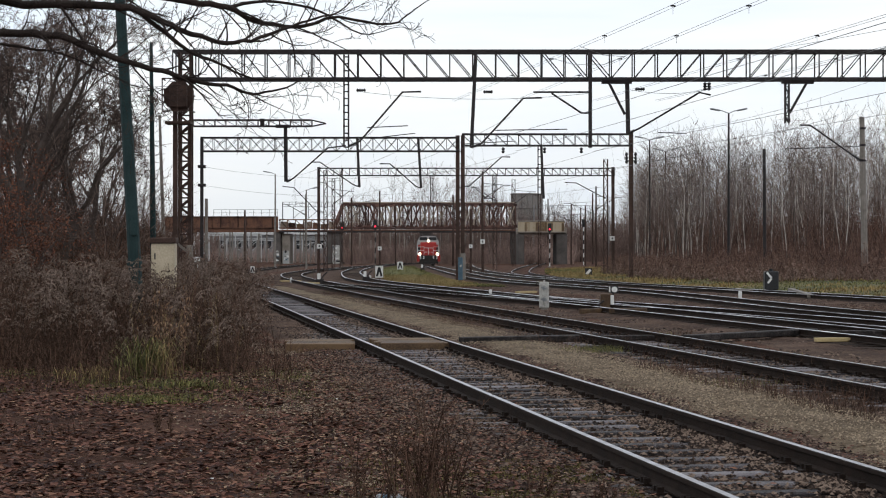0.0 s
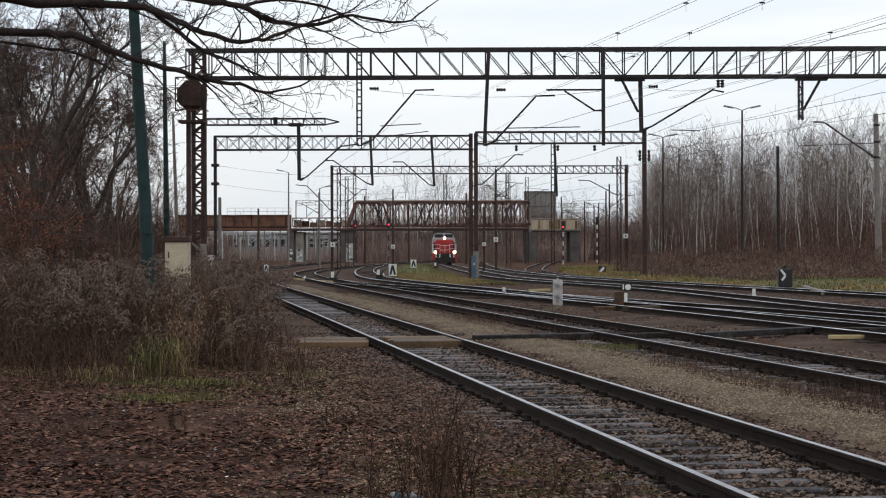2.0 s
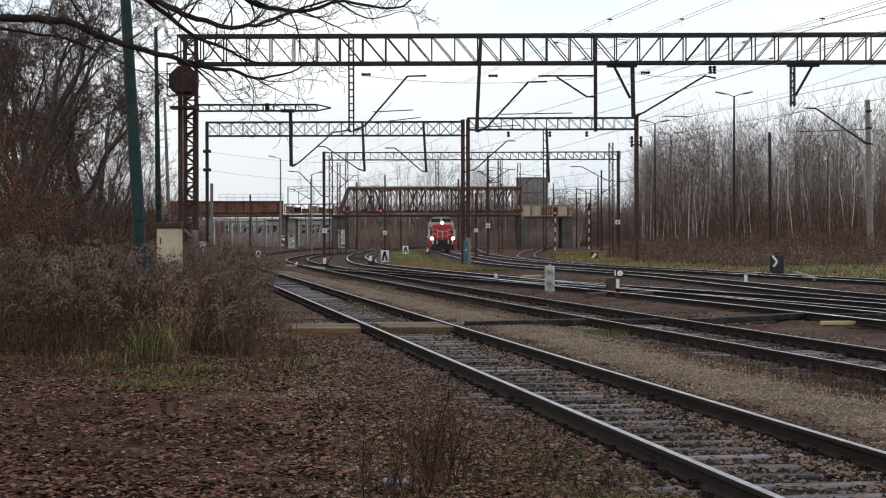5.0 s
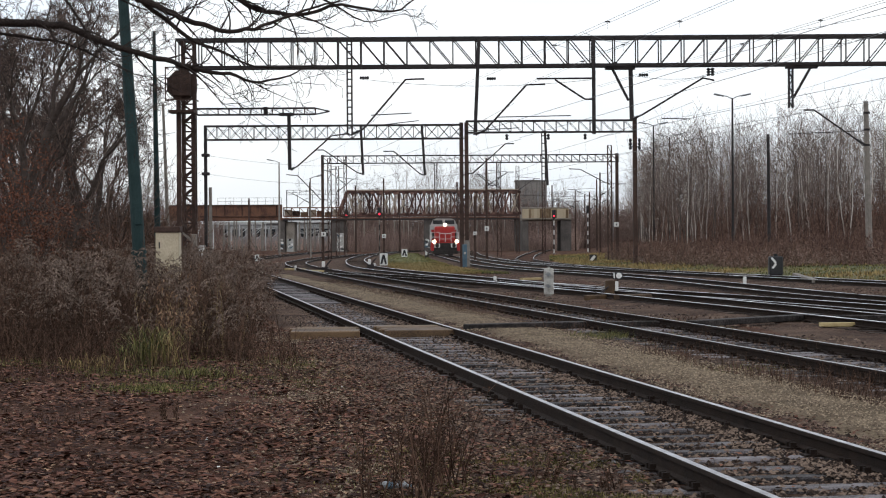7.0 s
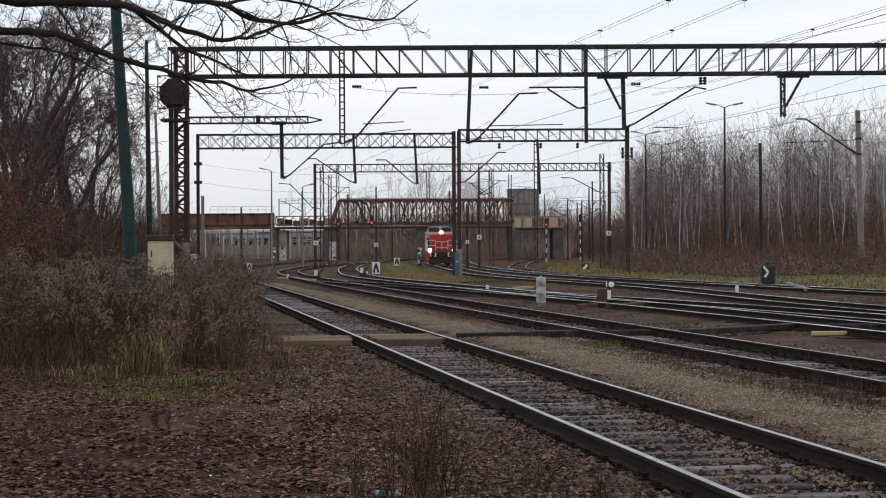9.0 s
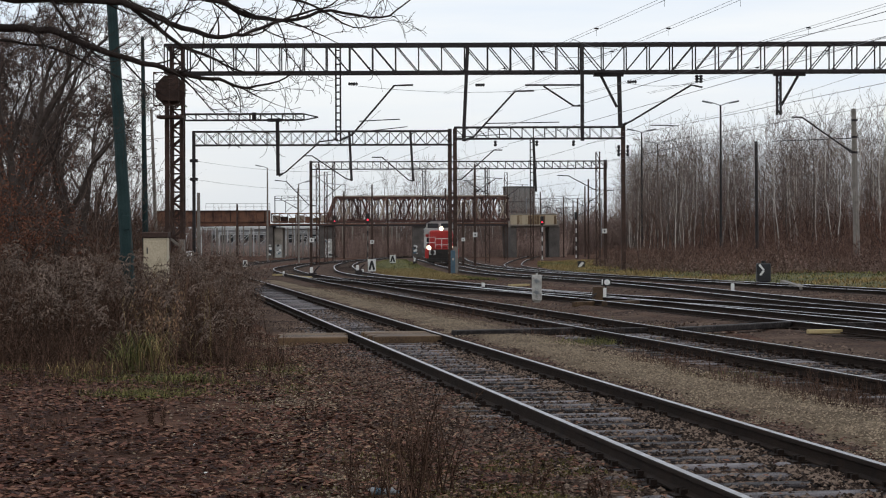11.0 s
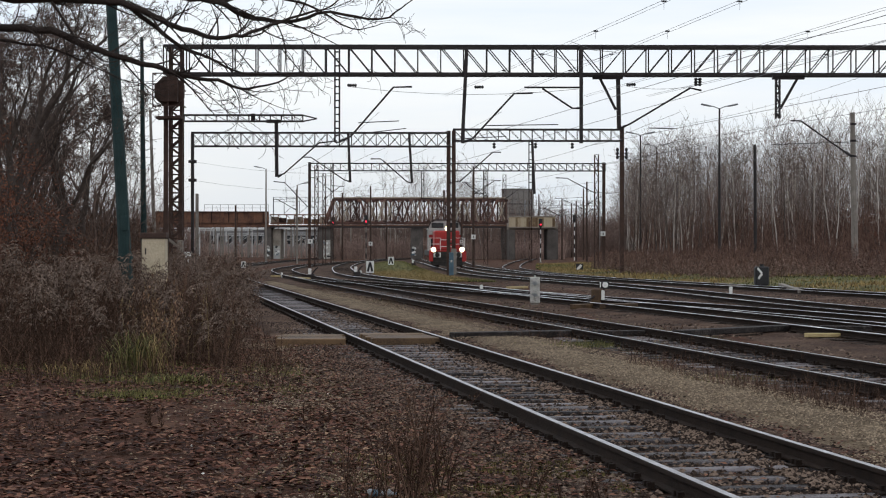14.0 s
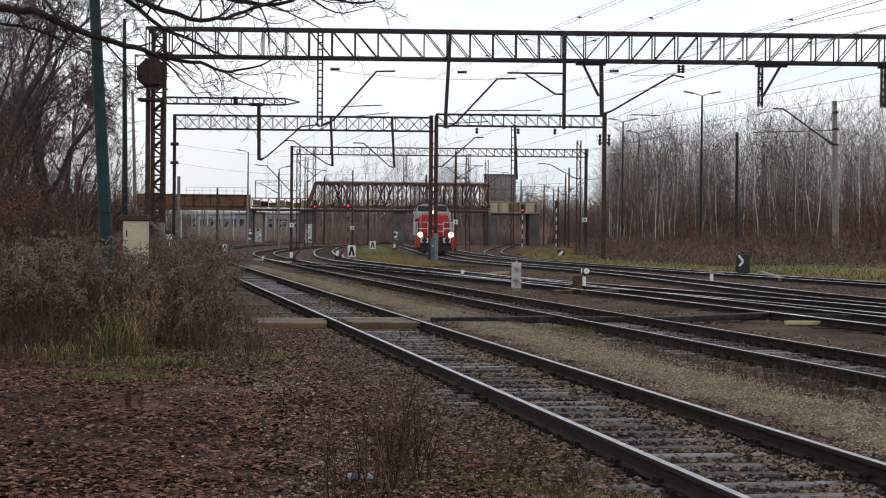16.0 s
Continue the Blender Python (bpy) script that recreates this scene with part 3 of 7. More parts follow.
def gantry_middle():
    th = thing("catenary_gantry", (0, 0, 0), "cross-braced steel portal with three masts over the yard", "gantry", "catenary gantries")
    part("truss_beam", truss(B(), -16.02, 1.05, 116, 8.51, 9.41, 0.7, 0.8, 0.09, 0.035, None, True), STEEL, th)
    part("truss_beam", truss(B(), 1.27, 12.50, 116, 8.89, 9.64, 0.7, 0.75, 0.09, 0.035), STEEL, th)
    bm = bar(B(), (-15.98, 116, -0.3), (-15.98, 116, 9.41), 0.2, 0.2, (0, 1, 0))
    for z in (7.50, 6.27):
        box(bm, (-15.98 - 0.25, 115.8, z - 0.1), (-15.98 + 0.25, 116.2, z + 0.1), 0.02)
    part("mast", bm, STEEL, th)
    bm = B()
    for q in (0.97, 1.31):
        bar(bm, (q, 116, -0.3), (q, 116, 9.56), 0.26, 0.24, (0, 1, 0))
    z = 0.5
    while z < 9:
        bar(bm, (0.97, 116, z), (1.31, 116, z), 0.1, 0.1)
        z += 0.8
    part("mast", bm, RUSTY, th, "rust-brown double mast")
    part("mast_foot", box(B(), (1.14, 115.8, -0.3), (1.5, 116.2, 1.75), 0.04), GREY_POLE, th, "pale concrete casing")
    part("mast", bar(B(), (12.46, 116, -0.3), (12.46, 116, 9.75), 0.27, 0.27, (0, 1, 0)), RUSTY, th, "rust-brown box mast")
    bm = B()
    for s in (-1, 1):
        insulator(bm, (12.46 + s * 0.3, 116, 7.69), (12.46 + s * 0.3, 116, 8.44), 0.12, 3)
        bar(bm, (12.46, 116, 7.88), (12.46 + s * 0.35, 116, 7.88), 0.08)
    part("insulator", bm, BLACK, th)
    for a, b in (((-5.67, 115.60, 9.42), (-5.52, 115.60, 6.14)), ((-1.64, 115.60, 9.42), (-1.45, 115.60, 6.07)), ((6.49, 115.60, 8.86), (6.64, 115.60, 5.36))):
        part("drop_post", bar(B(), a, b, 0.16, 0.16, (0, 1, 0)), STEEL, th)
    part("drop_post", ladder_post(B(), 6.38, 115.5, 5.62, 8.86, 0.22, 0.07, 0.5), STEEL, th)
    for pts in ([(-5.48, 115.60, 6.14), (-5.93, 115.60, 6.29), (-8.13, 115.60, 7.78), (-8.73, 115.60, 7.78)], [(-1.45, 115.60, 6.07), (-1.79, 115.60, 6.18), (-3.51, 115.60, 7.67), (-4.18, 115.60, 7.67)],
                [(1.31, 116.00, 6.19), (1.72, 116.00, 6.19), (3.89, 116.00, 8.14), (4.45, 116.00, 8.14)]):
        cantilever(th, pts, 0.04)
    for a, b in (((1.35, 116.00, 9.00), (4.79, 116.00, 9.19)), ((-4.83, 116.00, 9.37), (-1.83, 116.00, 9.71))):
        part("registration_arm", tube(B(), [a, b], 0.03, 5), STEEL, th)
    for x in (6.70, 9.13, 3.97):
        part("insulator", insulator(B(), (x, 115.5, 8.74), (x, 115.5, 8.36), 0.13, 2), BLACK, th)


def gantry_far():
    th = thing("catenary_gantry", (0, 0, 0), "slender lattice portal carrying wires far down the yard", "gantry", "catenary gantries")
    part("truss_beam", truss(B(), -9.98, 13.73, 140, 7.97, 8.56, 0.5, 0.62, 0.07, 0.035), STEEL, th)
    part("mast", bar(B(), (-9.94, 140, -0.3), (-9.94, 140, 8.65), 0.22, 0.22, (0, 1, 0)), RUSTY, th)
    part("mast", bar(B(), (13.59, 140, -0.3), (13.59, 140, 8.65), 0.24, 0.24, (0, 1, 0)), RUSTY, th)
    part("mast", lattice_post(B(), 12.82, 138, -0.1, 9.17, 0.3, 0.07, 0.6), RUSTY, th)
    for x in (-0.90, 4.06):
        part("drop_post", ladder_post(B(), x, 139.7, 5.76, 7.97, 0.2, 0.06, 0.5), STEEL, th)
    for pts in ([(-0.90, 140.00, 5.76), (-0.18, 140.00, 5.76), (0.72, 140.00, 5.49)], [(-9.48, 140.00, 5.04), (-10.12, 140.00, 5.13), (-11.92, 140.00, 7.02), (-12.83, 140.00, 7.11)], [(13.01, 140.00, 6.21), (12.69, 140.00, 6.30), (10.66, 140.00, 7.39), (9.75, 140.00, 7.43)],
                [(4.11, 140.00, 6.21), (3.52, 140.00, 6.12), (2.44, 140.00, 7.11)]):
        part("cantilever_arm", tube(B(), pts, 0.04, 5), STEEL, th)


def small_mast(x, y0, top, w, lattice, arm, label):
    th = thing("catenary_mast", (x, y0, 0), label, "mast", "catenary masts")
    if lattice:
        part("mast", lattice_post(B(), 0, 0, -0.2, top, w, 0.07, 0.7, 0.04), RUSTY, th)
    else:
        part("mast", tube(B(), [(0, 0, -0.2), (0, 0, top)], [w / 2, w / 2.6], 8), RUSTY, th)
    if arm:
        bm = tube(B(), [(0, 0, top * 0.72), (arm * 0.9, 0, top * 0.86), (arm * 1.15, 0, top * 0.86)], 0.04, 5)
        tube(bm, [(0, 0, top * 0.88), (arm * 0.95, 0, top * 0.86)], 0.025, 5)
        part("cantilever_arm", bm, STEEL, th)
        part("insulator", insulator(B(), (0, 0, top * 0.72), (arm * 0.2, 0, top * 0.75), 0.09), BLACK, th)


# ---- lamps and poles ----
def street_lamp(at, height, arms, r=0.09):
    th = thing("yard_lamp", at, "tall grey lamp post with outstretched lamp heads, unlit", "street lamp", "yard lamps")
    part("post", tube(B(), [(0, 0, -0.2), (0, 0, height * 0.5), (0, 0, height)], [r * 1.2, r, r * 0.7], 8), GREY_POLE if len(arms) < 2 else STEEL, th)
    for s in arms:
        part("arm", tube(B(), [(0, 0, height - 0.05), (s * 0.5, 0, height + 0.16), (s * 0.85, 0, height + 0.22)], 0.04, 6), GALV, th)
        bm = B()
        box(bm, (-0.45, -0.14, -0.07), (0.45, 0.14, 0.07), 0.05, Matrix.Translation((s * 1.15, 0, height + 0.27)) @ Matrix.Rotation(-s * 0.2, 4, "Y"))
        part("lamp_head", bm, GALV, th)
    return th


# ---- bridge ----
def bridge():
    YB = 285.0
    th = thing("railway_bridge", (0, 0, 0), "rusty brown steel truss bridge crossing over the yard", "bridge")
    zb, zt = 5.33, 9.83
    z1 = 5.97
    # plate girder spans at the ends
    bm = B()
    box(bm, (-41.74 - 4, YB - 0.25, 5.42), (-26.85, YB + 0.25, 7.72), 0.03)
    x = -41.74
    while x < -26.85:
        bar(bm, (x, YB - 0.33, 5.88), (x, YB - 0.33, 7.72), 0.12, 0.16, (0, 1, 0))
        x += 1.4
    for z in (5.88, 7.72):
        box(bm, (-41.74 - 4, YB - 0.5, z - 0.07), (-26.85, YB - 0.2, z + 0.07))
    part("plate_girder", bm, BRIDGE, th)
    part("deck", box(B(), (-41.74 - 4, YB - 0.4, 5.23), (12.96, YB + 6, 5.60), 0.05), BRIDGE, th)
    part("bottom_flange", box(B(), (-26.66, YB - 0.5, 5.14), (12.50, YB - 0.4, 5.42), 0.02), STEEL, th)
    # low lattice span
    bm = truss(B(), -26.66, -17.38, YB, 5.88, 7.26, 0.4, 1.4, 0.16, 0.1)
    part("side_girder", bm, BRIDGE, th)
    for k in range(7):
        xa = -26.6 + k * 1.32
        part("infill_panel", box(B(), (xa + 0.06, YB + 0.26, 5.7), (xa + 1.24, YB + 0.32, 6.95 - 0.2 * (k % 3)), 0.01), (BRIDGE_PALE, BRIDGE, PANEL)[k % 3], th)
    # the main truss with a sloping end and an X lattice, two planes
    for dy in (0.0, 5.2):
        bm = B()
        y, x0, x1, xt = YB + dy, -17.84, 11.77, -16.36
        for z, a in ((z1, x0), (zt, xt)):
            bar(bm, (a, y, z), (x1, y, z), 0.32, 0.34)
        bar(bm, (x0, y, z1), (xt, y, zt), 0.34, 0.34, (0, 1, 0))
        n = 20
        for i in range(n + 1):
            a = xt + (x1 - xt) * min(max(i + (0.5 if dy else 0), 0), n) / n
            bar(bm, (a, y, z1), (a, y, zt), 0.2, 0.2, (0, 1, 0))
            box(bm, (a - 0.28, y - 0.2, zt - 0.42), (a + 0.28, y - 0.14, zt - 0.05))
            box(bm, (a - 0.28, y - 0.2, z1 + 0.05), (a + 0.28, y - 0.14, z1 + 0.42))
        part("truss", bm, TRUSS_BROWN, th)
        for i in range(n):
            a, b = xt + (x1 - xt) * i / n, xt + (x1 - xt) * (i + 1) / n
            m = BRIDGE_PALE if (i * 7 + int(dy)) % 5 in (0, 2, 3) else TRUSS_BROWN
            bm = bar(B(), (a, y - 0.05, z1), (b, y - 0.05, zt), 0.16, 0.12, (0, 1, 0))
            bar(bm, (a, y + 0.05, zt), (b, y + 0.05, z1), 0.16, 0.12, (0, 1, 0))
            part("diagonal", bm, m, th)
        part("chord_plate", box(B(), (xt, y - 0.24, zt + 0.12), (x1, y - 0.18, zt + 0.3)), BRIDGE_PALE, th)
    bm = B()
    for i in range(21):
        a = -16.36 + (11.77 - -16.36) * i / 20
        bar(bm, (a, YB, zt), (a, YB + 5.2, zt), 0.18)
        if i < 20:
            b = a + (11.77 - -16.36) / 20
            bar(bm, (a, YB, zt), (b, YB + 5.2, zt), 0.1)
    part("top_bracing", bm, TRUSS_BROWN, th)
    # parapet and wire mesh at the ends
    bm = B()
    for a in range(9):
        xx = -37.33 + a * 1.3
        bar(bm, (xx, YB, 7.72), (xx, YB, 8.91), 0.06, 0.06, (0, 1, 0))
    for z in (8.91, 8.36):
        bar(bm, (-37.33, YB, z), (-37.33 + 10.4, YB, z), 0.05)
    part("railing", bm, GALV, th)
    for xa, xb, m in ((-27.58, -26.39, DARK_CONCRETE), (-18.94, -16.55, DARK_CONCRETE), (-3.8, -1.75, DARK_CONCRETE), (11.12, 12.32, DARK_CONCRETE)):
        part("pier", box(B(), (xa, YB - 0.2, -0.4), (xb, YB + 5.6, 5.33), 0.1), m, th)
    part("abutment_wall", box(B(), (-26.3, YB + 0.4, -0.4), (-24.9, YB + 5.6, 5.0), 0.08), CONCRETE, th)
    # sprayed patches on the piers: overlapping strokes, each a thin raised film
    for n, (xa, xb, za, zb, y) in enumerate(((-27.5, -26.45, 0.1, 2.3, YB - 0.2), (-26.2, -25.0, 0.1, 2.4, YB + 0.4), (-18.2, -16.65, 0.1, 3.3, YB - 0.2), (-3.7, -2.7, 0.2, 2.6, YB - 0.2))):
        rng = random.Random(200 + n)
        if n in (1, 2):
            part("graffiti", box(B(), (xa + 0.08, y - 0.008, za), (xb - 0.08, y - 0.002, zb - 0.2), 0), (LOCO_GREY, OLD_WHITE)[n - 1], th, "painted-over patch")
        for k in range(11):
            w, h = rng.uniform(0.25, 0.6), rng.uniform(0.12, 0.42)
            m = Matrix.Translation((rng.uniform(xa + 0.3, xb - 0.3), y - 0.012 - 0.005 * k, rng.uniform(za + 0.3, zb - 0.3))) @ Matrix.Rotation(rng.uniform(-0.9, 0.9), 4, "Y")
            part("graffiti", box(B(), (-w / 2, -0.003, -h / 2), (w / 2, 0.003, h / 2), 0, m), (WHITE, BLUE, OLD_WHITE, BLACK, WHITE, LOCO_GREY)[(k + n) % 6], th, "sprayed paint strokes")
    # concrete flanking span with ochre staining
    th2 = thing("concrete_bridge", (0, 0, 0), "stained ochre concrete road bridge span with dark underpass", "bridge")
    part("parapet", box(B(), (11.80, 275, 5.02), (19.07, 275.5, 6.89), 0.06), OCHRE_CONCRETE, th2)
    xa, k = 11.80, 0
    while xa < 18.98 - 0.3:
        w = (0.42, 0.58, 0.36)[k % 3]
        part("parapet_panel", box(B(), (xa + 0.03, 274.95, 5.11 + 0.1), (min(xa + w, 19.07), 275.0, 6.80 - 0.1 - 0.06 * (k % 4)), 0.01), PANEL, th2)
        xa, k = xa + w, k + 1
    part("deck", box(B(), (11.80, 275.5, 4.84), (19.52, 284, 5.82), 0.06), CONCRETE, th2)
    part("abutment", box(B(), (17.83, 275.2, -0.3), (19.52, 284, 4.84), 0.06), DARK_CONCRETE, th2)
    part("abutment", box(B(), (11.80, 275.2, -0.3), (12.77, 284, 4.84), 0.06), DARK_CONCRETE, th2)
    for z in (5.11, 6.80):
        part("coping", box(B(), (11.62, 274.9, z - 0.1), (19.25, 275.6, z + 0.1), 0.03), CONCRETE, th2)


def tank():
    th = thing("storage_tank", (20.05, 420, -0.3), "large round grey concrete tank behind the bridge", "tank")
    r = 28 * 420 / 3100
    bm = B()
    bmesh.ops.create_cone(bm, cap_ends=True, segments=40, radius1=r, radius2=r, depth=16.24 + 0.3, matrix=Matrix.Translation((0, 0, 16.24 / 2)))
    part("shell", bm, TANK_GREY, th, smooth=True)
    for k in range(9):
        a = math.pi + math.pi * (k + 0.5) / 9
        part("rib", box(B(), (r * math.cos(a) - 0.09, r * math.sin(a) - 0.12, 0), (r * math.cos(a) + 0.09, r * math.sin(a) + 0.1, 16.10), 0.02), TANK_GREY, th)
    bm = B()
    for z in (16.24, 12.71, 10.41):
        bmesh.ops.create_cone(bm, cap_ends=True, segments=40, radius1=r + 0.15, radius2=r + 0.15, depth=0.3, matrix=Matrix.Translation((0, 0, z)))
    part("ring_band", bm, TANK_GREY, th)


gantry_near()
signal_mast()
boom()
gantry_middle()
gantry_far()
bridge()
tank()


# ---- plants ----
class Cloud:
    """Vertices and faces of a plant."""

    def __init__(self):
        self.v, self.f = [], []

    def limb(self, pts, radii, sides):
        base = len(self.v)
        for i, p in enumerate(pts):
            d = (pts[min(i + 1, len(pts) - 1)] - pts[max(i - 1, 0)])
            s = d.cross(Vector((0.3, 0.2, 1)))
            s = s.normalized() if s.length > 1e-6 else Vector((1, 0, 0))
            u = d.normalized().cross(s)
            for k in range(sides):
                a = 2 * math.pi * k / sides
                self.v.append(tuple(p + (s * math.cos(a) + u * math.sin(a)) * radii[i]))
        for i in range(len(pts) - 1):
            for k in range(sides):
                a, b = base + i * sides + k, base + i * sides + (k + 1) % sides
                self.f.append((a, b, b + sides, a + sides))

    def blade(self, p, q, w, side):
        n = len(self.v)
        self.v += [tuple(p - side * w), tuple(p + side * w), tuple(q)]
        self.f.append((n, n + 1, n + 2))

    def flake(self, p, a, b):
        n = len(self.v)
        self.v += [tuple(p - a), tuple(p + b), tuple(p + a), tuple(p - b)]
        self.f.append((n, n + 1, n + 2, n + 3))


def rvec(rng):
    return Vector((rng.gauss(0, 1), rng.gauss(0, 1), rng.gauss(0, 1))).normalized()


def grow(c, p, d, length, r, level, rng, wild=0.25, up=0.1, kids=(5, 5, 4), least=0.004):
    n = 7 if level == 0 else 4 if level < len(kids) else 2
    pts, rad = [p.copy()], [r]
    step = length / n
    for i in range(n):
        d = (d + rvec(rng) * wild * (0.6 if level == 0 else 1) + Vector((0, 0, up))).normalized()
        p = p + d * step
        pts.append(p.copy())
        rad.append(max(r * (1 - 0.8 * (i + 1) / n), least))
        if level < len(kids) and (level or i > 0):
            for _ in range(rng.randint(max(1, kids[level] // 3), max(1, kids[level] // 2))):
                side = (d + rvec(rng) * 0.95).normalized()
                grow(c, p, side, length * rng.uniform(0.38, 0.62), rad[-1] * rng.uniform(0.4, 0.62), level + 1, rng, wild, up, kids, least)
    c.limb(pts, rad, 7 if level == 0 else 4 if level == 1 else 3)


def tree(name, seed, height, r, bark, twig, label, kids=(4, 4, 4), wild=0.22, up=0.12, bare=0.3, spread=0.9, least=0.006, limbs=14, crook=0.07, stems=1):
    rng = random.Random(seed)
    th = thing(name, (0, 0, 0), label, "tree", "bare trees")
    crown = Cloud()
    for stem in range(stems):
        c = Cloud()
        lean = 0.05 if stem else 0.0
        a = rng.uniform(0, 6.28)
        pts, rad = [], []
        p, d = Vector((math.cos(a) * 4 * lean, math.sin(a) * 4 * lean, -0.3)), Vector((math.cos(a) * lean * 2, math.sin(a) * lean * 2, 1)).normalized()
        tall, n = height * (1 - 0.1 * stem), 12
        for i in range(n + 1):
            pts.append(p.copy())
            rad.append(max(r * (1 - 0.92 * i / n) * (1.35 if i == 0 else 1), 0.012))
            d = (d + rvec(rng) * crook + Vector((0, 0, 0.25))).normalized()
            p = p + d * (tall / n)
        c.limb(pts, rad, 7)
        for k in range(limbs):
            u = bare + (0.97 - bare) * (k + rng.random()) / limbs
            i = min(int(u * n), n - 1)
            q = pts[i].lerp(pts[i + 1], u * n - i)
            a = rng.uniform(0, 2 * math.pi)
            side = Vector((math.cos(a) * spread, math.sin(a) * spread, rng.uniform(0.3, 0.9))).normalized()
            grow(crown, q, side, tall * rng.uniform(0.18, 0.36) * (1.15 - 0.6 * u), rad[i] * rng.uniform(0.35, 0.55), 1, rng, wild, up, kids, least)
        raw("trunk", c.v, c.f, bark, th, smooth=True)
    raw("crown", crown.v, crown.f, twig, th)
    return th


def fork(c, twigs, p, d, length, r, depth, rng):
    """A crooked limb that splits again and again, with side shoots."""
    n = 5
    pts, rad = [p.copy()], [r]
    for i in range(n):
        d = (d + rvec(rng) * (0.1 if depth > 4 else 0.2) + Vector((0, 0, 0.05))).normalized()
        p = p + d * (length / n)
        pts.append(p.copy())
        rad.append(max(r * (1 - 0.32 * (i + 1) / n), 0.012))
        if depth < 5 and i > 0 and rng.random() < (0.32 if depth > 2 else 0.46):
            side = (d * 0.6 + rvec(rng)).normalized()
            grow(twigs, p, side, length * rng.uniform(0.4, 0.7), min(rad[-1] * 0.4, 0.026), 1, rng, 0.4, 0.0, (2, 3, 2), 0.008)
    c.limb(pts, rad, 8 if depth > 3 else 5 if depth > 1 else 3)
    if depth:
        for k in range(3 if rng.random() < 0.45 else 2):
            side = (d + rvec(rng) * rng.uniform(0.42, 0.72) + Vector((0, 0, 0.22))).normalized()
            fork(c, twigs, p, side, length * rng.uniform(0.62, 0.86), rad[-1] * rng.uniform(0.55, 0.8), depth - 1, rng)


def old_tree(seed, height, r):
    rng = random.Random(seed)
    th = thing("bare_tree", (0, 0, 0), "dark bare deciduous tree with a forked trunk and twiggy crown", "tree", "bare trees")
    c, twigs = Cloud(), Cloud()
    fork(c, twigs, Vector((0, 0, -0.3)), Vector((rng.gauss(0, 0.03), rng.gauss(0, 0.03), 1)).normalized(), height * 0.27, r, 5, rng)
    raw("trunk", c.v, c.f, BARK, th, smooth=True)
    raw("crown", twigs.v, twigs.f, TWIG, th)
    return th


def woods():
    rng = random.Random(5)
    olds = [old_tree(s, h, r) for s, h, r in ((101, 12.5, 0.32), (102, 11.5, 0.28), (103, 13.0, 0.34))]
    spots = [(-15.6, 72), (-15.5, 78), (-16.2, 66), (-20.2, 80), (-20.1, 103), (-14.2, 58), (-22.0, 95), (-20.7, 88), (-25.0, 108), (-17.0, 70), (-24.5, 84), (-22.4, 118), (-28.0, 100), (-24.0, 98), (-22.0, 86), (-20.0, 73), (-27.0, 112), (-18.0, 62)]
    for k in range(8):
        y0 = rng.uniform(75, 130)
        spots.append((-0.205 * y0 - rng.uniform(0, 14), y0))
    for k, (x, y0) in enumerate(spots):
        m = pose(x, y0, 0, 0, 0, rng.uniform(0, 360))
        if k < 3:
            olds[k].matrix_basis = m
        else:
            o = copy_thing(olds[k % 3], m)
            q = rng.uniform(0.8, 1.1)
            o.scale = (q, q, q)
    births = [tree("birch_tree", 20 + s, h, r, BIRCH, BIRCH_TWIG, "slender pale-barked bare birch in a dense stand", (4, 5), 0.26, 0.16, 0.24, 0.62, 0.012, 15, 0.11, 1 + s % 2) for s, h, r in ((1, 15, 0.075), (2, 16, 0.085), (3, 13, 0.065), (4, 15.5, 0.075))]
    used = 0
    while used < 228:
        y0 = 165 + 150 * rng.random()
        x = max(y0 * (0.11 + 0.165 * rng.random() ** 1.2), 22.5)
        tall = (0.92 + 1.4 * (x / y0 - 0.11)) * (y0 / 215) ** 0.7
        m = pose(x, y0, 0.5, 0, 0, rng.uniform(0, 360))
        if used < 4:
            births[used].matrix_basis = m
        else:
            o = copy_thing(births[used % 4], m)
            q = tall * rng.uniform(0.8, 1.08)
            o.scale = (q, q, q)
        used += 1
    for k in range(22):
        y0 = rng.uniform(300, 330)
        o = copy_thing(births[k % 4], pose(y0 * rng.uniform(-0.032, 0.04), y0, -0.2, 0, 0, rng.uniform(0, 360)))
        q = rng.uniform(0.85, 1.12)
        o.scale = (q, q, q)
    for k in range(50):
        y0 = rng.uniform(322, 410)
        s = copy_thing(births[k % 4], pose(y0 * rng.uniform(-0.062, 0.115), y0, -0.2, 0, 0, rng.uniform(0, 360)))
        q = rng.uniform(0.7, 1.0)
        s.scale = (q, q, q)


woods()


def shrubs():
    rng = random.Random(41)
    made = []
    for k in range(3):
        th = thing("bare_shrub", (0, 0, 0), "tall tangled leafless shrub among the bare trees", "shrub", "bare shrubs")
        for _ in range(7):
            c = Cloud()
            a = rng.uniform(0, 6.28)
            d = Vector((math.cos(a) * 0.45, math.sin(a) * 0.45, 1)).normalized()
            grow(c, Vector((rng.gauss(0, 0.3), rng.gauss(0, 0.3), -0.1)), d, rng.uniform(3.5, 6.0), 0.035, 1, rng, 0.42, 0.06, (4, 5, 5), 0.009)
            raw("stem", c.v, c.f, TWIG, th)
        made.append(th)
    for k in range(9):
        y = rng.uniform(60, 115)
        x = -0.19 * y - 0.13 * y * rng.random() ** 0.8
        m = pose(x, y, 0.05, 0, 0, rng.uniform(0, 360))
        if k < 3:
            made[k].matrix_basis = m
        else:
            o = copy_thing(made[k % 3], m)
            q = rng.uniform(0.8, 1.3)
            o.scale = (q, q, q)


shrubs()


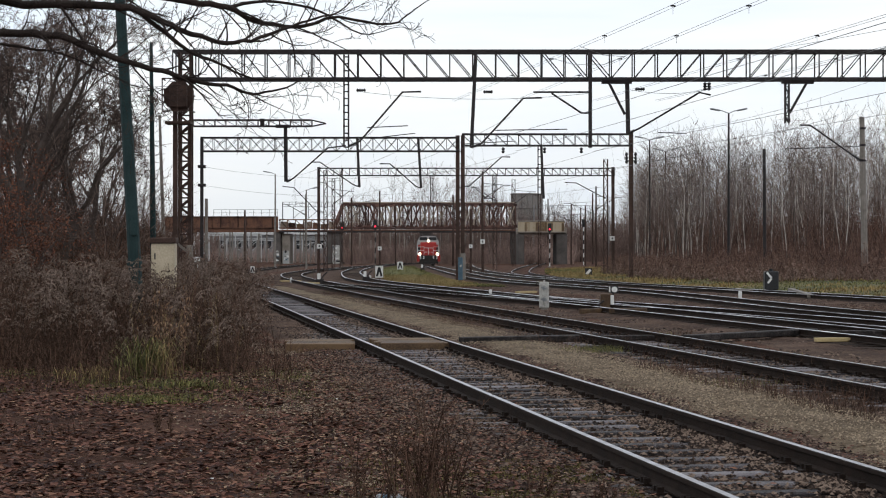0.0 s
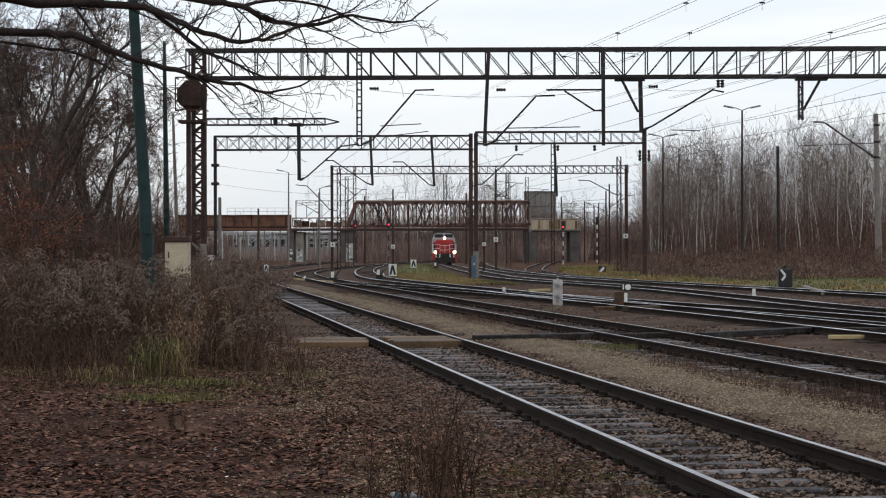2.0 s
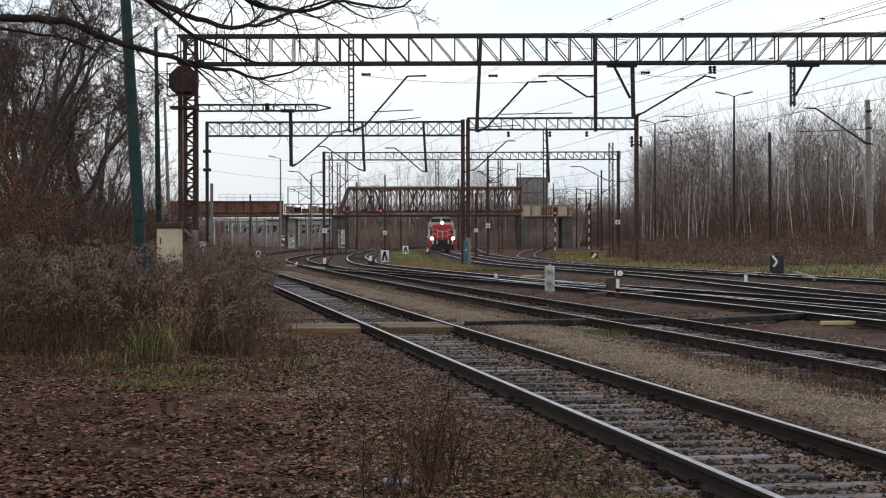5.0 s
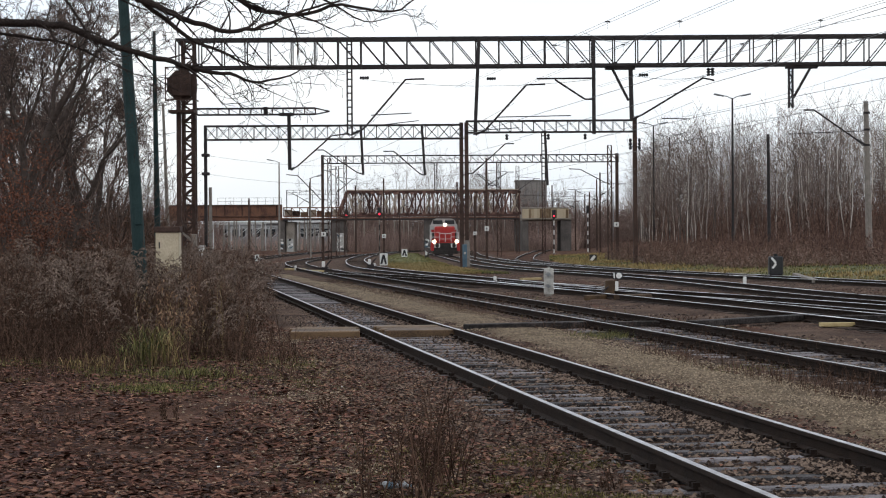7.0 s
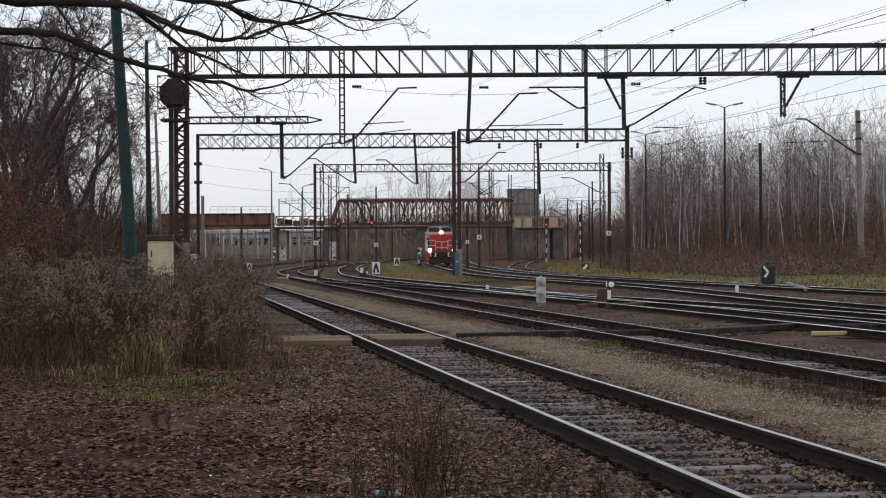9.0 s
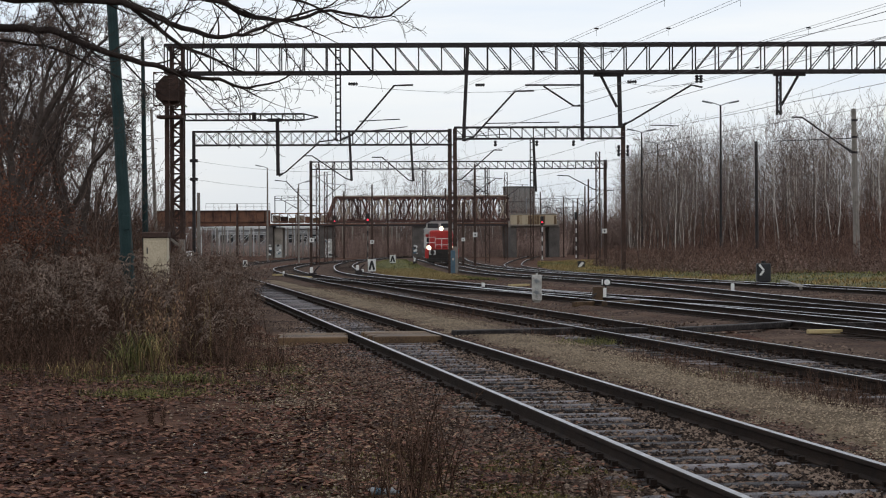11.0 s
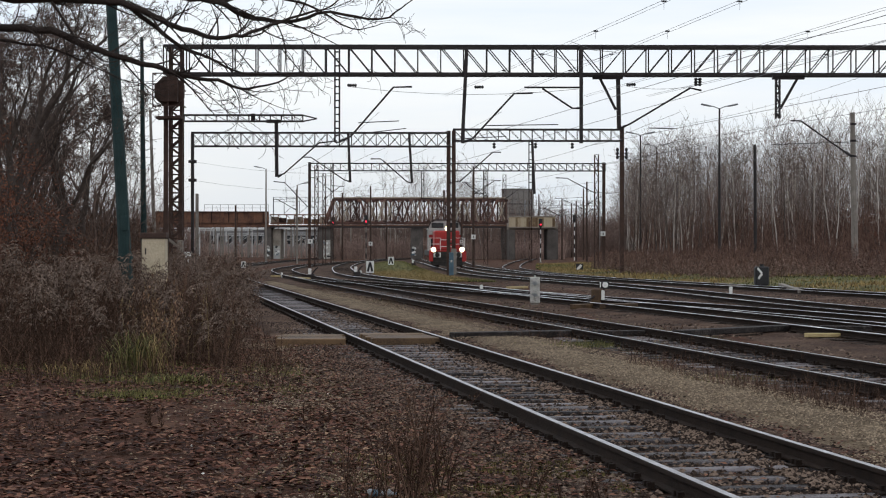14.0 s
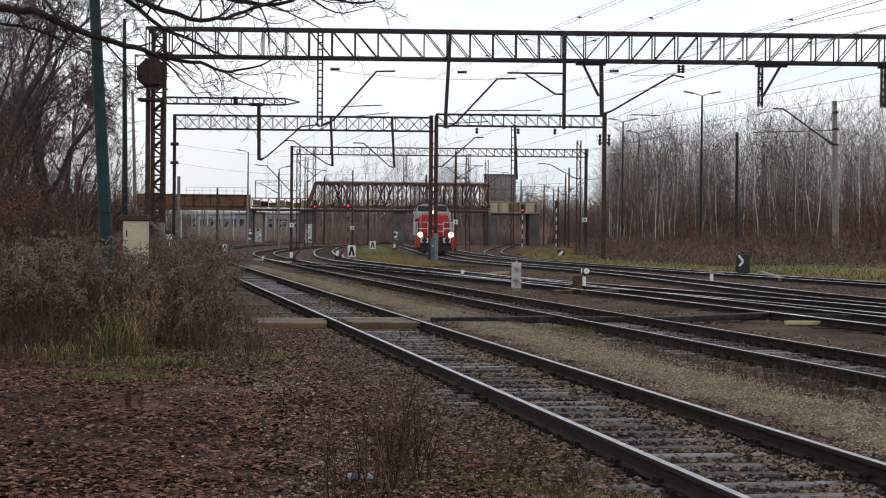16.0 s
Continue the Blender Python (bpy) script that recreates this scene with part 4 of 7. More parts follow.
def patchy(x, y):
    return noise.noise(Vector((x * 0.8, y * 0.5, 6)))


def thicket():
    """Dry golden-rod: leafy dark stalks in clumps, with arching fluffy plumes on top."""
    rng = random.Random(11)
    stems, foliage, heads = Cloud(), Cloud(), Cloud()
    k = 0
    while k < 4800:
        y0 = 23.8 + 38 * rng.random() ** 1.6
        near = y0 < 42
        right = T1(y0) - min(max(3.0 - 0.075 * (y0 - 28), 1.75), 3.2)
        x = rng.uniform(-0.30 * y0 - 1, right)
        if y0 > 33 and rng.random() < 0.35:
            x = right - rng.uniform(0, 2.6)
        edge = 25.3 + 1.5 * noise.noise(Vector((x * 0.6, 0, 4))) + 0.6 * noise.noise(Vector((x * 2.1, 3, 4)))
        clump = noise.noise(Vector((x * 0.9, y0 * 0.45, 2)))
        if y0 < edge or rng.random() < -0.9 * clump:
            continue
        k += 1
        h = rng.uniform(1.1, 1.85) * (0.84 + 0.34 * clump) * min(1.06, 0.42 + (y0 - edge) * 0.2)
        if near:
            h *= min(1.0, 0.6 + 0.28 * (right - x))
        if -0.176 < x / y0 < -0.150 and y0 < 42:
            h *= 0.72
        p = Vector((x, y0, ground_height(x, y0) - 0.02))
        d = Vector((rng.gauss(0, 0.24), rng.gauss(0, 0.24), 1)).normalized()
        pts = [p]
        for i in range(4):
            d = (d + rvec(rng) * 0.2).normalized()
            pts.append(pts[-1] + d * h / 4)
        stems.limb(pts, [0.006, 0.0055, 0.005, 0.004, 0.002], 3)
        for i in range(7):
            u = rng.uniform(0.6, 3.9)
            q = pts[int(u)].lerp(pts[int(u) + 1], u - int(u))
            e = (d * 0.7 + rvec(rng) * 0.8).normalized()
            stems.blade(q, q + e * rng.uniform(0.12, 0.36), 0.004, Vector((-e.y, e.x, 0.2)))
        for i in range(26):
            u = rng.uniform(0.2, 3.8)
            q = pts[int(u)].lerp(pts[int(u) + 1], u - int(u))
            e = rvec(rng)
            e.z = rng.uniform(-1.4, 0.1)
            e.normalize()
            g = q + e * rng.uniform(0.03, 0.1)
            foliage.flake(g, e * rng.uniform(0.025, 0.05), rvec(rng) * rng.uniform(0.005, 0.012))
        if y0 > edge + 1.3 and rng.random() < 0.42 + 2.0 * patchy(x, y0):
            wind = rng.uniform(0, 2 * math.pi)
            for _ in range(rng.randint(3, 6)):
                a = wind + rng.gauss(0, 0.8)
                e = Vector((math.cos(a), math.sin(a), rng.uniform(0.5, 1.1))).normalized()
                q = pts[-1] - Vector((0, 0, rng.uniform(0, 0.22)))
                for i in range(rng.randint(7, 11)):
                    q = q + e * 0.024
                    e.z -= 0.17
                    for _ in range(3):
                        heads.flake(q + rvec(rng) * 0.011, e * 0.016 + rvec(rng) * 0.008, rvec(rng) * 0.009)
    tagged(raw("dry_stalks", stems.v, stems.f, BRUSH), "thicket of dry brown weed stalks beside the track", "thicket", kind="stuff")
    tagged(raw("dry_stalk_leaves", foliage.v, foliage.f, DRY_LEAF), "shrivelled dark brown leaves hanging on the weed stalks", "thicket", kind="stuff")
    tagged(raw("seed_heads", heads.v, heads.f, FLUFF), "pale withered fluffy plumes arching on dry stalks", "thicket", kind="stuff")


thicket()


# ---- locomotive ----
def locomotive():
    th = thing("locomotive", (0, 0, 0), "red and light grey diesel shunting locomotive with lit headlamps", "locomotive")
    # front faces -y, front buffer face at y = 0
    bm = box(B(), (-1.5, 0.55, 0.95), (1.5, 13.6, 1.42), 0.04)
    part("frame", bm, LOCO_DARK, th)
    part("buffer_beam", box(B(), (-1.25, 0.5, 0.45), (1.25, 0.75, 1.32), 0.04), LOCO_DARK, th)
    for s in (-1, 1):
        part("beam_end", box(B(), (min(s * 1.2, s * 1.55), 0.46, 0.5), (max(s * 1.2, s * 1.55), 0.9, 1.36), 0.04), RED, th, "red beam end")
    part("deck_edge", box(B(), (-1.5, 0.5, 1.32), (1.5, 1.6, 1.42), 0.02), RED, th)
    bm = B()
    box(bm, (-1.05, 1.55, 1.42), (1.05, 5.6, 3.08), 0.1)
    part("hood", bm, RED, th, "red engine hood")
    bm = B()
    box(bm, (-0.85, 1.5, 2.2), (-0.1, 1.58, 2.95), 0.02)
    box(bm, (0.1, 1.5, 2.2), (0.85, 1.58, 2.95), 0.02)
    part("hood_door", bm, RED, th)
    bm = B()
    box(bm, (-1.48, 5.6, 2.75), (1.48, 8.2, 3.3), 0.05)
    part("cab", bm, LOCO_GREY, th, "light grey cab")
    part("cab_base", box(B(), (-1.46, 5.62, 1.42), (1.46, 8.18, 2.75), 0.04), RED, th, "red lower cab")
    for s in (-1, 1):
        part("corner_post", box(B(), (s * 1.44 - 0.08, 5.5, 1.42), (s * 1.44 + 0.08, 5.7, 2.85), 0.02), LOCO_GREY, th)
    bm = B()
    top = [(-1.44, 3.3), (-1.2, 3.82), (-0.8, 4.0), (0.8, 4.0), (1.2, 3.82), (1.44, 3.3)]
    fr = [bm.verts.new((x, 5.65, z)) for x, z in top]
    bk = [bm.verts.new((x, 8.15, z)) for x, z in top]
    bm.faces.new(fr)
    bm.faces.new(bk[::-1])
    for i in range(len(top)):
        j = (i + 1) % len(top)
        bm.faces.new((fr[j], fr[i], bk[i], bk[j]))
    part("cab_roof", bm, LOCO_GREY, th)
    bm = tube(B(), [(-1.46, 5.6, 3.3), (-1.22, 5.6, 3.84), (-0.8, 5.6, 4.03), (0.8, 5.6, 4.03), (1.22, 5.6, 3.84), (1.46, 5.6, 3.3)], 0.05, 6)
    part("roof_edge", bm, LOCO_DARK, th)
    for s in (-1, 1):
        bm = box(B(), (min(s * 0.12, s * 1.15), 5.58, 3.36), (max(s * 0.12, s * 1.15), 5.66, 3.78), 0.04)
        part("front_window", bm, GLASS, th)
        bm = box(B(), (min(s * 0.98, s * 1.36), 5.5, 1.8), (max(s * 0.98, s * 1.36), 5.64, 2.42), 0.02)
        part("side_window", bm, GLASS, th)
        bm = box(B(), (s * 1.49 - 0.02, 6.1, 2.5), (s * 1.49 + 0.02, 7.6, 3.2), 0.02)
        part("cab_window", bm, GLASS, th)
    bm = box(B(), (-0.95, 8.2, 1.42), (0.95, 13.2, 3.0), 0.12)
    part("rear_hood", bm, LOCO_GREY, th)
    for s in (-1, 1):
        bm = tube(B(), [(s * 0.875, 0.5, 1.05), (s * 0.875, 0.12, 1.05)], 0.11, 10)
        tube(bm, [(s * 0.875, 0.12, 1.05), (s * 0.875, 0.02, 1.05)], 0.2, 14)
        part("buffer", bm, LOCO_DARK, th)
        bm = box(B(), (s * 0.875 - 0.3, 0.42, 0.85), (s * 0.875 + 0.3, 0.5, 1.24), 0.02)
        part("buffer_plate", bm, WHITE, th)
        bm = tube(B(), [(s * 1.18, 0.62, 1.48), (s * 1.18, 0.4, 1.48)], 0.2, 14)
        lamp = part("headlamp", bm, LOCO_GREY, th)
        bm = tube(B(), [(s * 1.18, 0.41, 1.48), (s * 1.18, 0.37, 1.48)], 0.195, 16)
        part("lens", bm, LAMP, lamp)
        bm = tube(B(), [(s * 1.42, 0.6, 1.42), (s * 1.42, 0.6, 2.45), (s * 0.6, 0.6, 2.45), (s * 0.6, 0.6, 1.42)], 0.028, 6)
        tube(bm, [(s * 1.42, 0.6, 1.95), (s * 0.6, 0.6, 1.95)], 0.024, 6)
        for y in (2.2, 3.8, 5.5):
            tube(bm, [(s * 1.45, y, 1.42), (s * 1.45, y, 2.45)], 0.024, 6)
        tube(bm, [(s * 1.45, 0.6, 2.45), (s * 1.45, 5.5, 2.45)], 0.024, 6)
        part("handrail", bm, WHITE, th, "white handrail")
        bm = B()
        for k in range(3):
            box(bm, (min(s * 1.1, s * 1.5), 0.75, 0.3 + 0.3 * k), (max(s * 1.1, s * 1.5), 1.0, 0.34 + 0.3 * k))
        part("step", bm, LOCO_DARK, th)
    bm = tube(B(), [(0, 1.9, 3.24), (0, 1.5, 3.24)], 0.21, 14)
    box(bm, (-0.16, 1.55, 3.05), (0.16, 1.9, 3.2), 0.03)
    lamp = part("headlamp", bm, LOCO_GREY, th)
    part("lens", tube(B(), [(0, 1.51, 3.24), (0, 1.47, 3.24)], 0.18, 16), LAMP, lamp)
    bm = tube(B(), [(-0.6, 0.6, 2.3), (0.6, 0.6, 2.3)], 0.026, 6)
    tube(bm, [(0, 0.6, 1.42), (0, 0.6, 2.3)], 0.026, 6)
    tube(bm, [(-0.6, 0.6, 1.75), (0.6, 0.6, 1.75)], 0.022, 6)
    part("handrail", bm, WHITE, th, "white handrail")
    bm = box(B(), (-1.3, 0.45, 0.18), (1.3, 0.6, 0.5), 0.03)
    part("rail_guard", bm, LOCO_DARK, th)
    bm = box(B(), (-0.1, 0.15, 0.9), (0.1, 0.5, 1.1), 0.03)
    tube(bm, [(0, 0.25, 0.9), (0, 0.2, 0.5), (0.03, 0.3, 0.4)], 0.035, 6)
    part("coupling", bm, LOCO_DARK, th)
    bm = box(B(), (-1.2, 5.5, 0.25), (1.2, 8.5, 0.95), 0.08)
    part("fuel_tank", bm, LOCO_DARK, th)
    bm = tube(B(), [(-0.4, 9, 3.0), (-0.4, 9, 3.45)], 0.12, 10)
    part("exhaust", bm, LOCO_DARK, th)
    wheels = []
    for y0 in (3.0, 10.9):
        bm = box(B(), (-1.05, y0 - 1.7, 0.45), (-0.9, y0 + 1.7, 0.8), 0.04)
        box(bm, (0.9, y0 - 1.7, 0.45), (1.05, y0 + 1.7, 0.8), 0.04)
        box(bm, (-0.9, y0 - 0.3, 0.45), (0.9, y0 + 0.3, 0.75), 0.04)
        part("bogie", bm, LOCO_DARK, th)
        for dy in (-1.3, 1.3):
            bm = B()
            for s in (-1, 1):
                tube(bm, [(s * 0.69, 0, 0), (s * 0.82, 0, 0)], 0.54, 24)
                tube(bm, [(s * 0.66, 0, 0), (s * 0.69, 0, 0)], 0.57, 24)
                for a in range(6):
                    q = 2 * math.pi * a / 6
                    box(bm, (s * 0.83 - 0.01, math.cos(q) * 0.3 - 0.05, math.sin(q) * 0.3 - 0.05), (s * 0.83 + 0.01, math.cos(q) * 0.3 + 0.05, math.sin(q) * 0.3 + 0.05))
            tube(bm, [(-0.7, 0, 0), (0.7, 0, 0)], 0.09, 10)
            w = part("wheelset", bm, LOCO_DARK, th)
            w.location = (0, y0 + dy, 0.54)
            wheels.append((w, y0 + dy))
    return th, wheels


LOCO, WHEELS = locomotive()


def loco_y(t):
    return 232 - 7.6 * t + 0.097 * t * t


def motions():
    rows, runs = [], []
    for i in range(0, 65):
        t = i * 0.25
        y = loco_y(t)
        x, x2 = T5(y), T5(y + 10.9)
        rows.append((t, pose(x, y, RAIL_TOP_Z, 0, 0, math.degrees(math.atan2(-(x2 - x), 10.9)))))
    walk(LOCO, rows)
    for w, y0 in WHEELS:
        turn = []
        for i in range(0, 161):
            t = min(i * 0.1, 16.0)
            turn.append((t, pose(0, y0, 0.54, math.degrees((232 - loco_y(t)) / 0.54))))
        walk(w, turn)




# ---- brush, grass, stones and leaves ----
def brush(name, n, where, height, material, label, seed, twigs=9, thick=0.012, lean=0.25, heads=None, base=-0.05):
    """Bare bushy stalks over an area: where(rng) gives (x, y, scale) or None."""
    rng = random.Random(seed)
    c, k, tries = Cloud(), 0, 0
    while k < n and tries < n * 20:
        tries += 1
        w = where(rng)
        if w is None:
            continue
        k += 1
        x, y, s = w
        h = height * s * rng.uniform(0.55, 1.0)
        p = Vector((x, y, base + ground_height(x, y)))
        d = Vector((rng.gauss(0, lean), rng.gauss(0, lean), 1)).normalized()
        mid = p + d * h * 0.5
        tip = mid + (d + rvec(rng) * 0.3).normalized() * h * 0.5
        c.limb([p, mid, tip], [thick, thick * 0.75, thick * 0.3], 3)
        for _ in range(twigs):
            u = rng.uniform(0.2, 1)
            q = p.lerp(mid, u * 2) if u < 0.5 else mid.lerp(tip, u * 2 - 1)
            e = (d * 0.7 + rvec(rng) * 0.8).normalized()
            c.blade(q, q + e * h * rng.uniform(0.1, 0.32), thick * 0.7, Vector((-e.y, e.x, 0.3)).normalized())
    return tagged(raw(name, c.v, c.f, material), label, "brush", kind="stuff")


def grass(name, n, where, height, material, label, seed, width=0.006, base=-0.02):
    rng = random.Random(seed)
    c, k, tries = Cloud(), 0, 0
    while k < n and tries < n * 20:
        tries += 1
        w = where(rng)
        if w is None:
            continue
        k += 1
        x, y, s = w
        h = height * s * rng.uniform(0.5, 1.1)
        a = rng.uniform(0, 2 * math.pi)
        p = Vector((x, y, base + max(ground_height(x, y), -0.02)))
        tip = p + Vector((math.cos(a) * h * rng.uniform(0.1, 0.8), math.sin(a) * h * rng.uniform(0.1, 0.8), h))
        c.blade(p, tip, width, Vector((-math.sin(a), math.cos(a), 0)))
    return tagged(raw(name, c.v, c.f, material), label, "grass", kind="stuff")


def stones(name, n, where, lo, hi, material, label, seed, follow=False):
    rng = random.Random(seed)
    v, f = [], []
    for _ in range(n):
        w = where(rng)
        if w is None:
            continue
        x, y, z = w
        z += max(ground_height(x, y), -0.02) if follow else 0
        r = rng.uniform(lo, hi)
        b = len(v)
        a = rng.uniform(0, 6.28)
        ca, sa = math.cos(a), math.sin(a)
        for ux, uy, uz in ((1, 0, 0.1), (0, 1, -0.1), (-1, 0, 0.15), (0, -1, 0), (0.2, 0.1, 1)):
            ux, uy, uz = ux * rng.uniform(0.7, 1.3) * r, uy * rng.uniform(0.6, 1.0) * r, uz * rng.uniform(0.5, 0.8) * r
            v.append((x + ux * ca - uy * sa, y + ux * sa + uy * ca, z + uz))
        f += [(b + i, b + (i + 1) % 4, b + 4) for i in range(4)]
    return tagged(raw(name, v, f, material), label, "stones", kind="stuff")


def leaves(name, n, where, lo, hi, material, label, seed):
    rng = random.Random(seed)
    v, f = [], []
    for _ in range(n):
        w = where(rng)
        if w is None:
            continue
        x, y, z = w
        r = rng.uniform(lo, hi)
        a = rng.uniform(0, 6.28)
        nrm = Vector((rng.gauss(0, 0.17), rng.gauss(0, 0.17), 1)).normalized()
        u = Vector((math.cos(a), math.sin(a), 0)).cross(nrm).normalized()
        s = nrm.cross(u)
        c = Vector((x, y, z + max(ground_height(x, y), -0.02)))
        curl = nrm * r * rng.uniform(0.0, 0.25)
        b = len(v)
        v += [tuple(c - u * r), tuple(c - u * 0.2 * r + s * r * 0.6 + curl), tuple(c + u * r), tuple(c - u * 0.2 * r - s * r * 0.6 + curl)]
        f += [(b, b + 1, b + 2), (b, b + 2, b + 3)]
    return tagged(raw(name, v, f, material), label, "leaves", kind="stuff")


def near_y(rng, lo, hi):
    """More pieces close to the camera."""
    return lo * (hi / lo) ** rng.random()


def patch(x, y, f=0.5, s=0.0):
    return noise.noise(Vector((x * f, y * f, s)))


def litter_at(rng):
    y = near_y(rng, 9.5, 30)
    x = rng.uniform(-0.30 * y, T1(y) - 1.0 - 0.6 * rng.random())
    cover = 1.5 * patch(x, y, 0.55, 3) + 1.0 * patch(x, y, 1.7, 4)
    path = abs(x - (T1(y) - 3.3)) < 0.6
    if rng.random() > (0.75 if path else 1.1) + cover:
        return None
    return x, y, 0.024 + 0.035 * rng.random() * rng.random()


leaves("fallen_leaves", 24000, litter_at, 0.014, 0.046, LEAF, "damp brown fallen leaves covering the soil", 3)
leaves("rotting_leaves", 22000, litter_at, 0.018, 0.058, LEAF_DARK, "dark wet rotting leaves pressed on the soil", 43)
leaves("tan_leaves", 9000, lambda rng: (lambda w: w if w and patch(w[0], w[1], 0.8, 77) > -0.05 else None)(litter_at(rng)), 0.01, 0.03, LEAF_TAN, "scattered tan dry leaves on the soil", 44)


def trodden_at(rng):
    y = near_y(rng, 9.8, 30)
    x = T1(y) - 1.1 - abs(rng.gauss(0, 1.1))
    if patch(x, y, 0.7, 61) < -0.1:
        return None
    return x, y, 0.03 + 0.03 * rng.random()


leaves("tan_leaves", 9000, trodden_at, 0.01, 0.03, LEAF_TAN, "tan and olive-brown leaf scraps beside the track", 62)


def shoulder_leaf(rng):
    y = near_y(rng, 9.6, 34)
    x = T1(y) - 0.92 - 1.5 * rng.random()
    if patch(x, y, 0.9, 63) < -0.25 or (y < 13.4 and rng.random() < 0.6):
        return None
    return x, y, 0.062 + 0.02 * rng.random()


leaves("fallen_leaves", 7000, shoulder_leaf, 0.012, 0.034, LEAF_DARK, "wet dark leaves over the buried sleeper ends", 64)
leaves("fallen_leaves", 4500, shoulder_leaf, 0.01, 0.032, LEAF, "brown leaves over the buried sleeper ends", 65)
leaves("tan_leaves", 3000, shoulder_leaf, 0.008, 0.024, LEAF_TAN, "tan leaf scraps over the buried sleeper ends", 66)
stones("soil_stones", 5000, lambda rng: (lambda w: (w[0], w[1], w[2] - 0.028) if w else None)(shoulder_leaf(rng)), 0.01, 0.026, STONE, "brown grey stones on the track's shoulder", 67)


def track_leaf(rng):
    y = near_y(rng, 10, 34)
    off = rng.uniform(-1.6, 1.7)
    if abs(abs(off) - GAUGE / 2) < 0.1:
        return None
    return T1(y) + off, y, 0.06


leaves("track_leaves", 1300, track_leaf, 0.012, 0.036, LEAF, "brown leaves blown over the ballast and sleepers", 53)


def straw_litter(rng):
    y = near_y(rng, 10, 27)
    x = rng.uniform(-0.28 * y, T1(y) - 1.2)
    if patch(x, y, 0.8, 17) < -0.05:
        return None
    return x, y, 0.3 + 0.8 * rng.random()


def ballast_at(track_line, lo, hi, wide, base):
    def at(rng):
        y = near_y(rng, lo, hi)
        off = rng.uniform(-wide, wide)
        if wide < 1.8 and rng.random() < 0.22:
            off = rng.uniform(0.3, 0.67)
            if patch(off, y, 0.9, 30) > -0.2:
                return track_line(y) + off, y, 0.03 + 0.02 * rng.random()
        if abs(abs(off) - GAUGE / 2) < 0.085:
            return None
        if wide < 1.8:
            u = (y - 0.16 * off + 24) / (0.53 * 0.9868)
            if abs(off) < 0.95 and abs(u - round(u)) < 0.17 and rng.random() < 0.82:
                return None
        low = 0.012 if abs(off) < 0.65 else 0.02 if abs(off) < 0.95 else 0.01
        return track_line(y) + off, y, base - low + 0.026 * rng.random()
    return at


stones("ballast_stones", 36000, ballast_at(T1, 9.5, 48, 1.75, 0.018), 0.014, 0.032, STONE, "brown grey ballast stones between the sleepers", 4)
stones("ballast_stones", 8000, ballast_at(T2, 18, 75, 1.9, 0.018), 0.016, 0.04, STONE, "dark ballast stones on the second track", 5)


def soil_stone_at(rng):
    y = near_y(rng, 9.5, 34)
    x = T1(y) - 1.2 - abs(rng.gauss(0, 1.3))
    return x, y, 0.012 + 0.012 * rng.random()


stones("soil_stones", 5000, lambda rng: (lambda w: (w[0], w[1], w[2] + 0.01))(soil_stone_at(rng)), 0.008, 0.022, PALE_STONE, "small pale stones in the trodden soil", 52, True)
stones("soil_stones", 9000, soil_stone_at, 0.008, 0.024, STONE, "small stones in the trodden soil", 6, True)


def gravel_at(rng):
    y = near_y(rng, 9.8, 70)
    u = rng.random()
    w = T1(y) + 1.05 + u * 2.1
    if u < 0.3 and patch(w, y, 0.9, 15) < 0.1:
        return None
    return w, y, 0.03 + 0.04 * (1 - abs(2 * u - 1) ** 3) + 0.008 * rng.random()


stones("gravel_stones", 38000, gravel_at, 0.007, 0.019, PALE_STONE, "pale beige gravel between the tracks", 7)


def gravel_edge(rng):
    y = near_y(rng, 10, 45)
    x = T1(y) + 1.0 + abs(rng.gauss(0, 0.38))
    return x, y, 0.075


leaves("gravel_leaves", 5500, gravel_edge, 0.01, 0.03, LEAF_DARK, "brown leaves blown against the gravel's edge", 54)


def yard_stone_at(rng):
    y = near_y(rng, 24, 95)
    x = rng.uniform(T2(y) + 1.0, T6(y) + 2.2)
    if patch(x, y, 0.35, 41) < -0.12:
        return None
    return x, y, -0.004 + 0.012 * rng.random()


stones("yard_stones", 15000, yard_stone_at, 0.018, 0.05, STONE, "loose dark ballast stones over the yard soil", 55)


def yard_growth(rng):
    y = near_y(rng, 24, 80)
    x = T2(y) + rng.choice((-1, 1)) * (0.9 + abs(rng.gauss(0, 0.5)))
    if patch(x, y, 0.35, 44) < 0.0:
        return None
    return x, y, 0.4 + 0.8 * rng.random()


grass("yard_moss", 9000, yard_growth, 0.07, GRASS, "dark moss and weeds beside the second track", 56, 0.009, 0.0)


def verge_grass(rng):
    y = near_y(rng, 21, 29)
    x = rng.uniform(-0.26 * y, -0.075 * y)
    if patch(x, y, 0.55, 7) < 0.0:
        return None
    return x, y, 0.6 + 0.7 * rng.random()


grass("verge_grass", 7500, verge_grass, 0.1, GRASS, "short green grass and moss at the foot of the thicket", 8)


def verge_weeds(rng):
    y = near_y(rng, 21.5, 27)
    x = rng.uniform(-0.28 * y, -0.085 * y)
    if patch(x, y, 0.7, 21) < -0.1:
        return None
    return x, y, (0.4 + 0.6 * rng.random()) * min(1, (y - 20.5) / 4)


brush("verge_weeds", 900, verge_weeds, 0.75, BRUSH, "low dry weeds thinning out before the thicket", 32, 12, 0.005, 0.3)


def path_stones(rng):
    y = near_y(rng, 11, 33)
    x = T1(y) - 2.0 - abs(rng.gauss(0, 0.8))
    if patch(x, y, 0.6, 14) < 0.0:
        return None
    return x, y, 0.02 + 0.012 * rng.random()


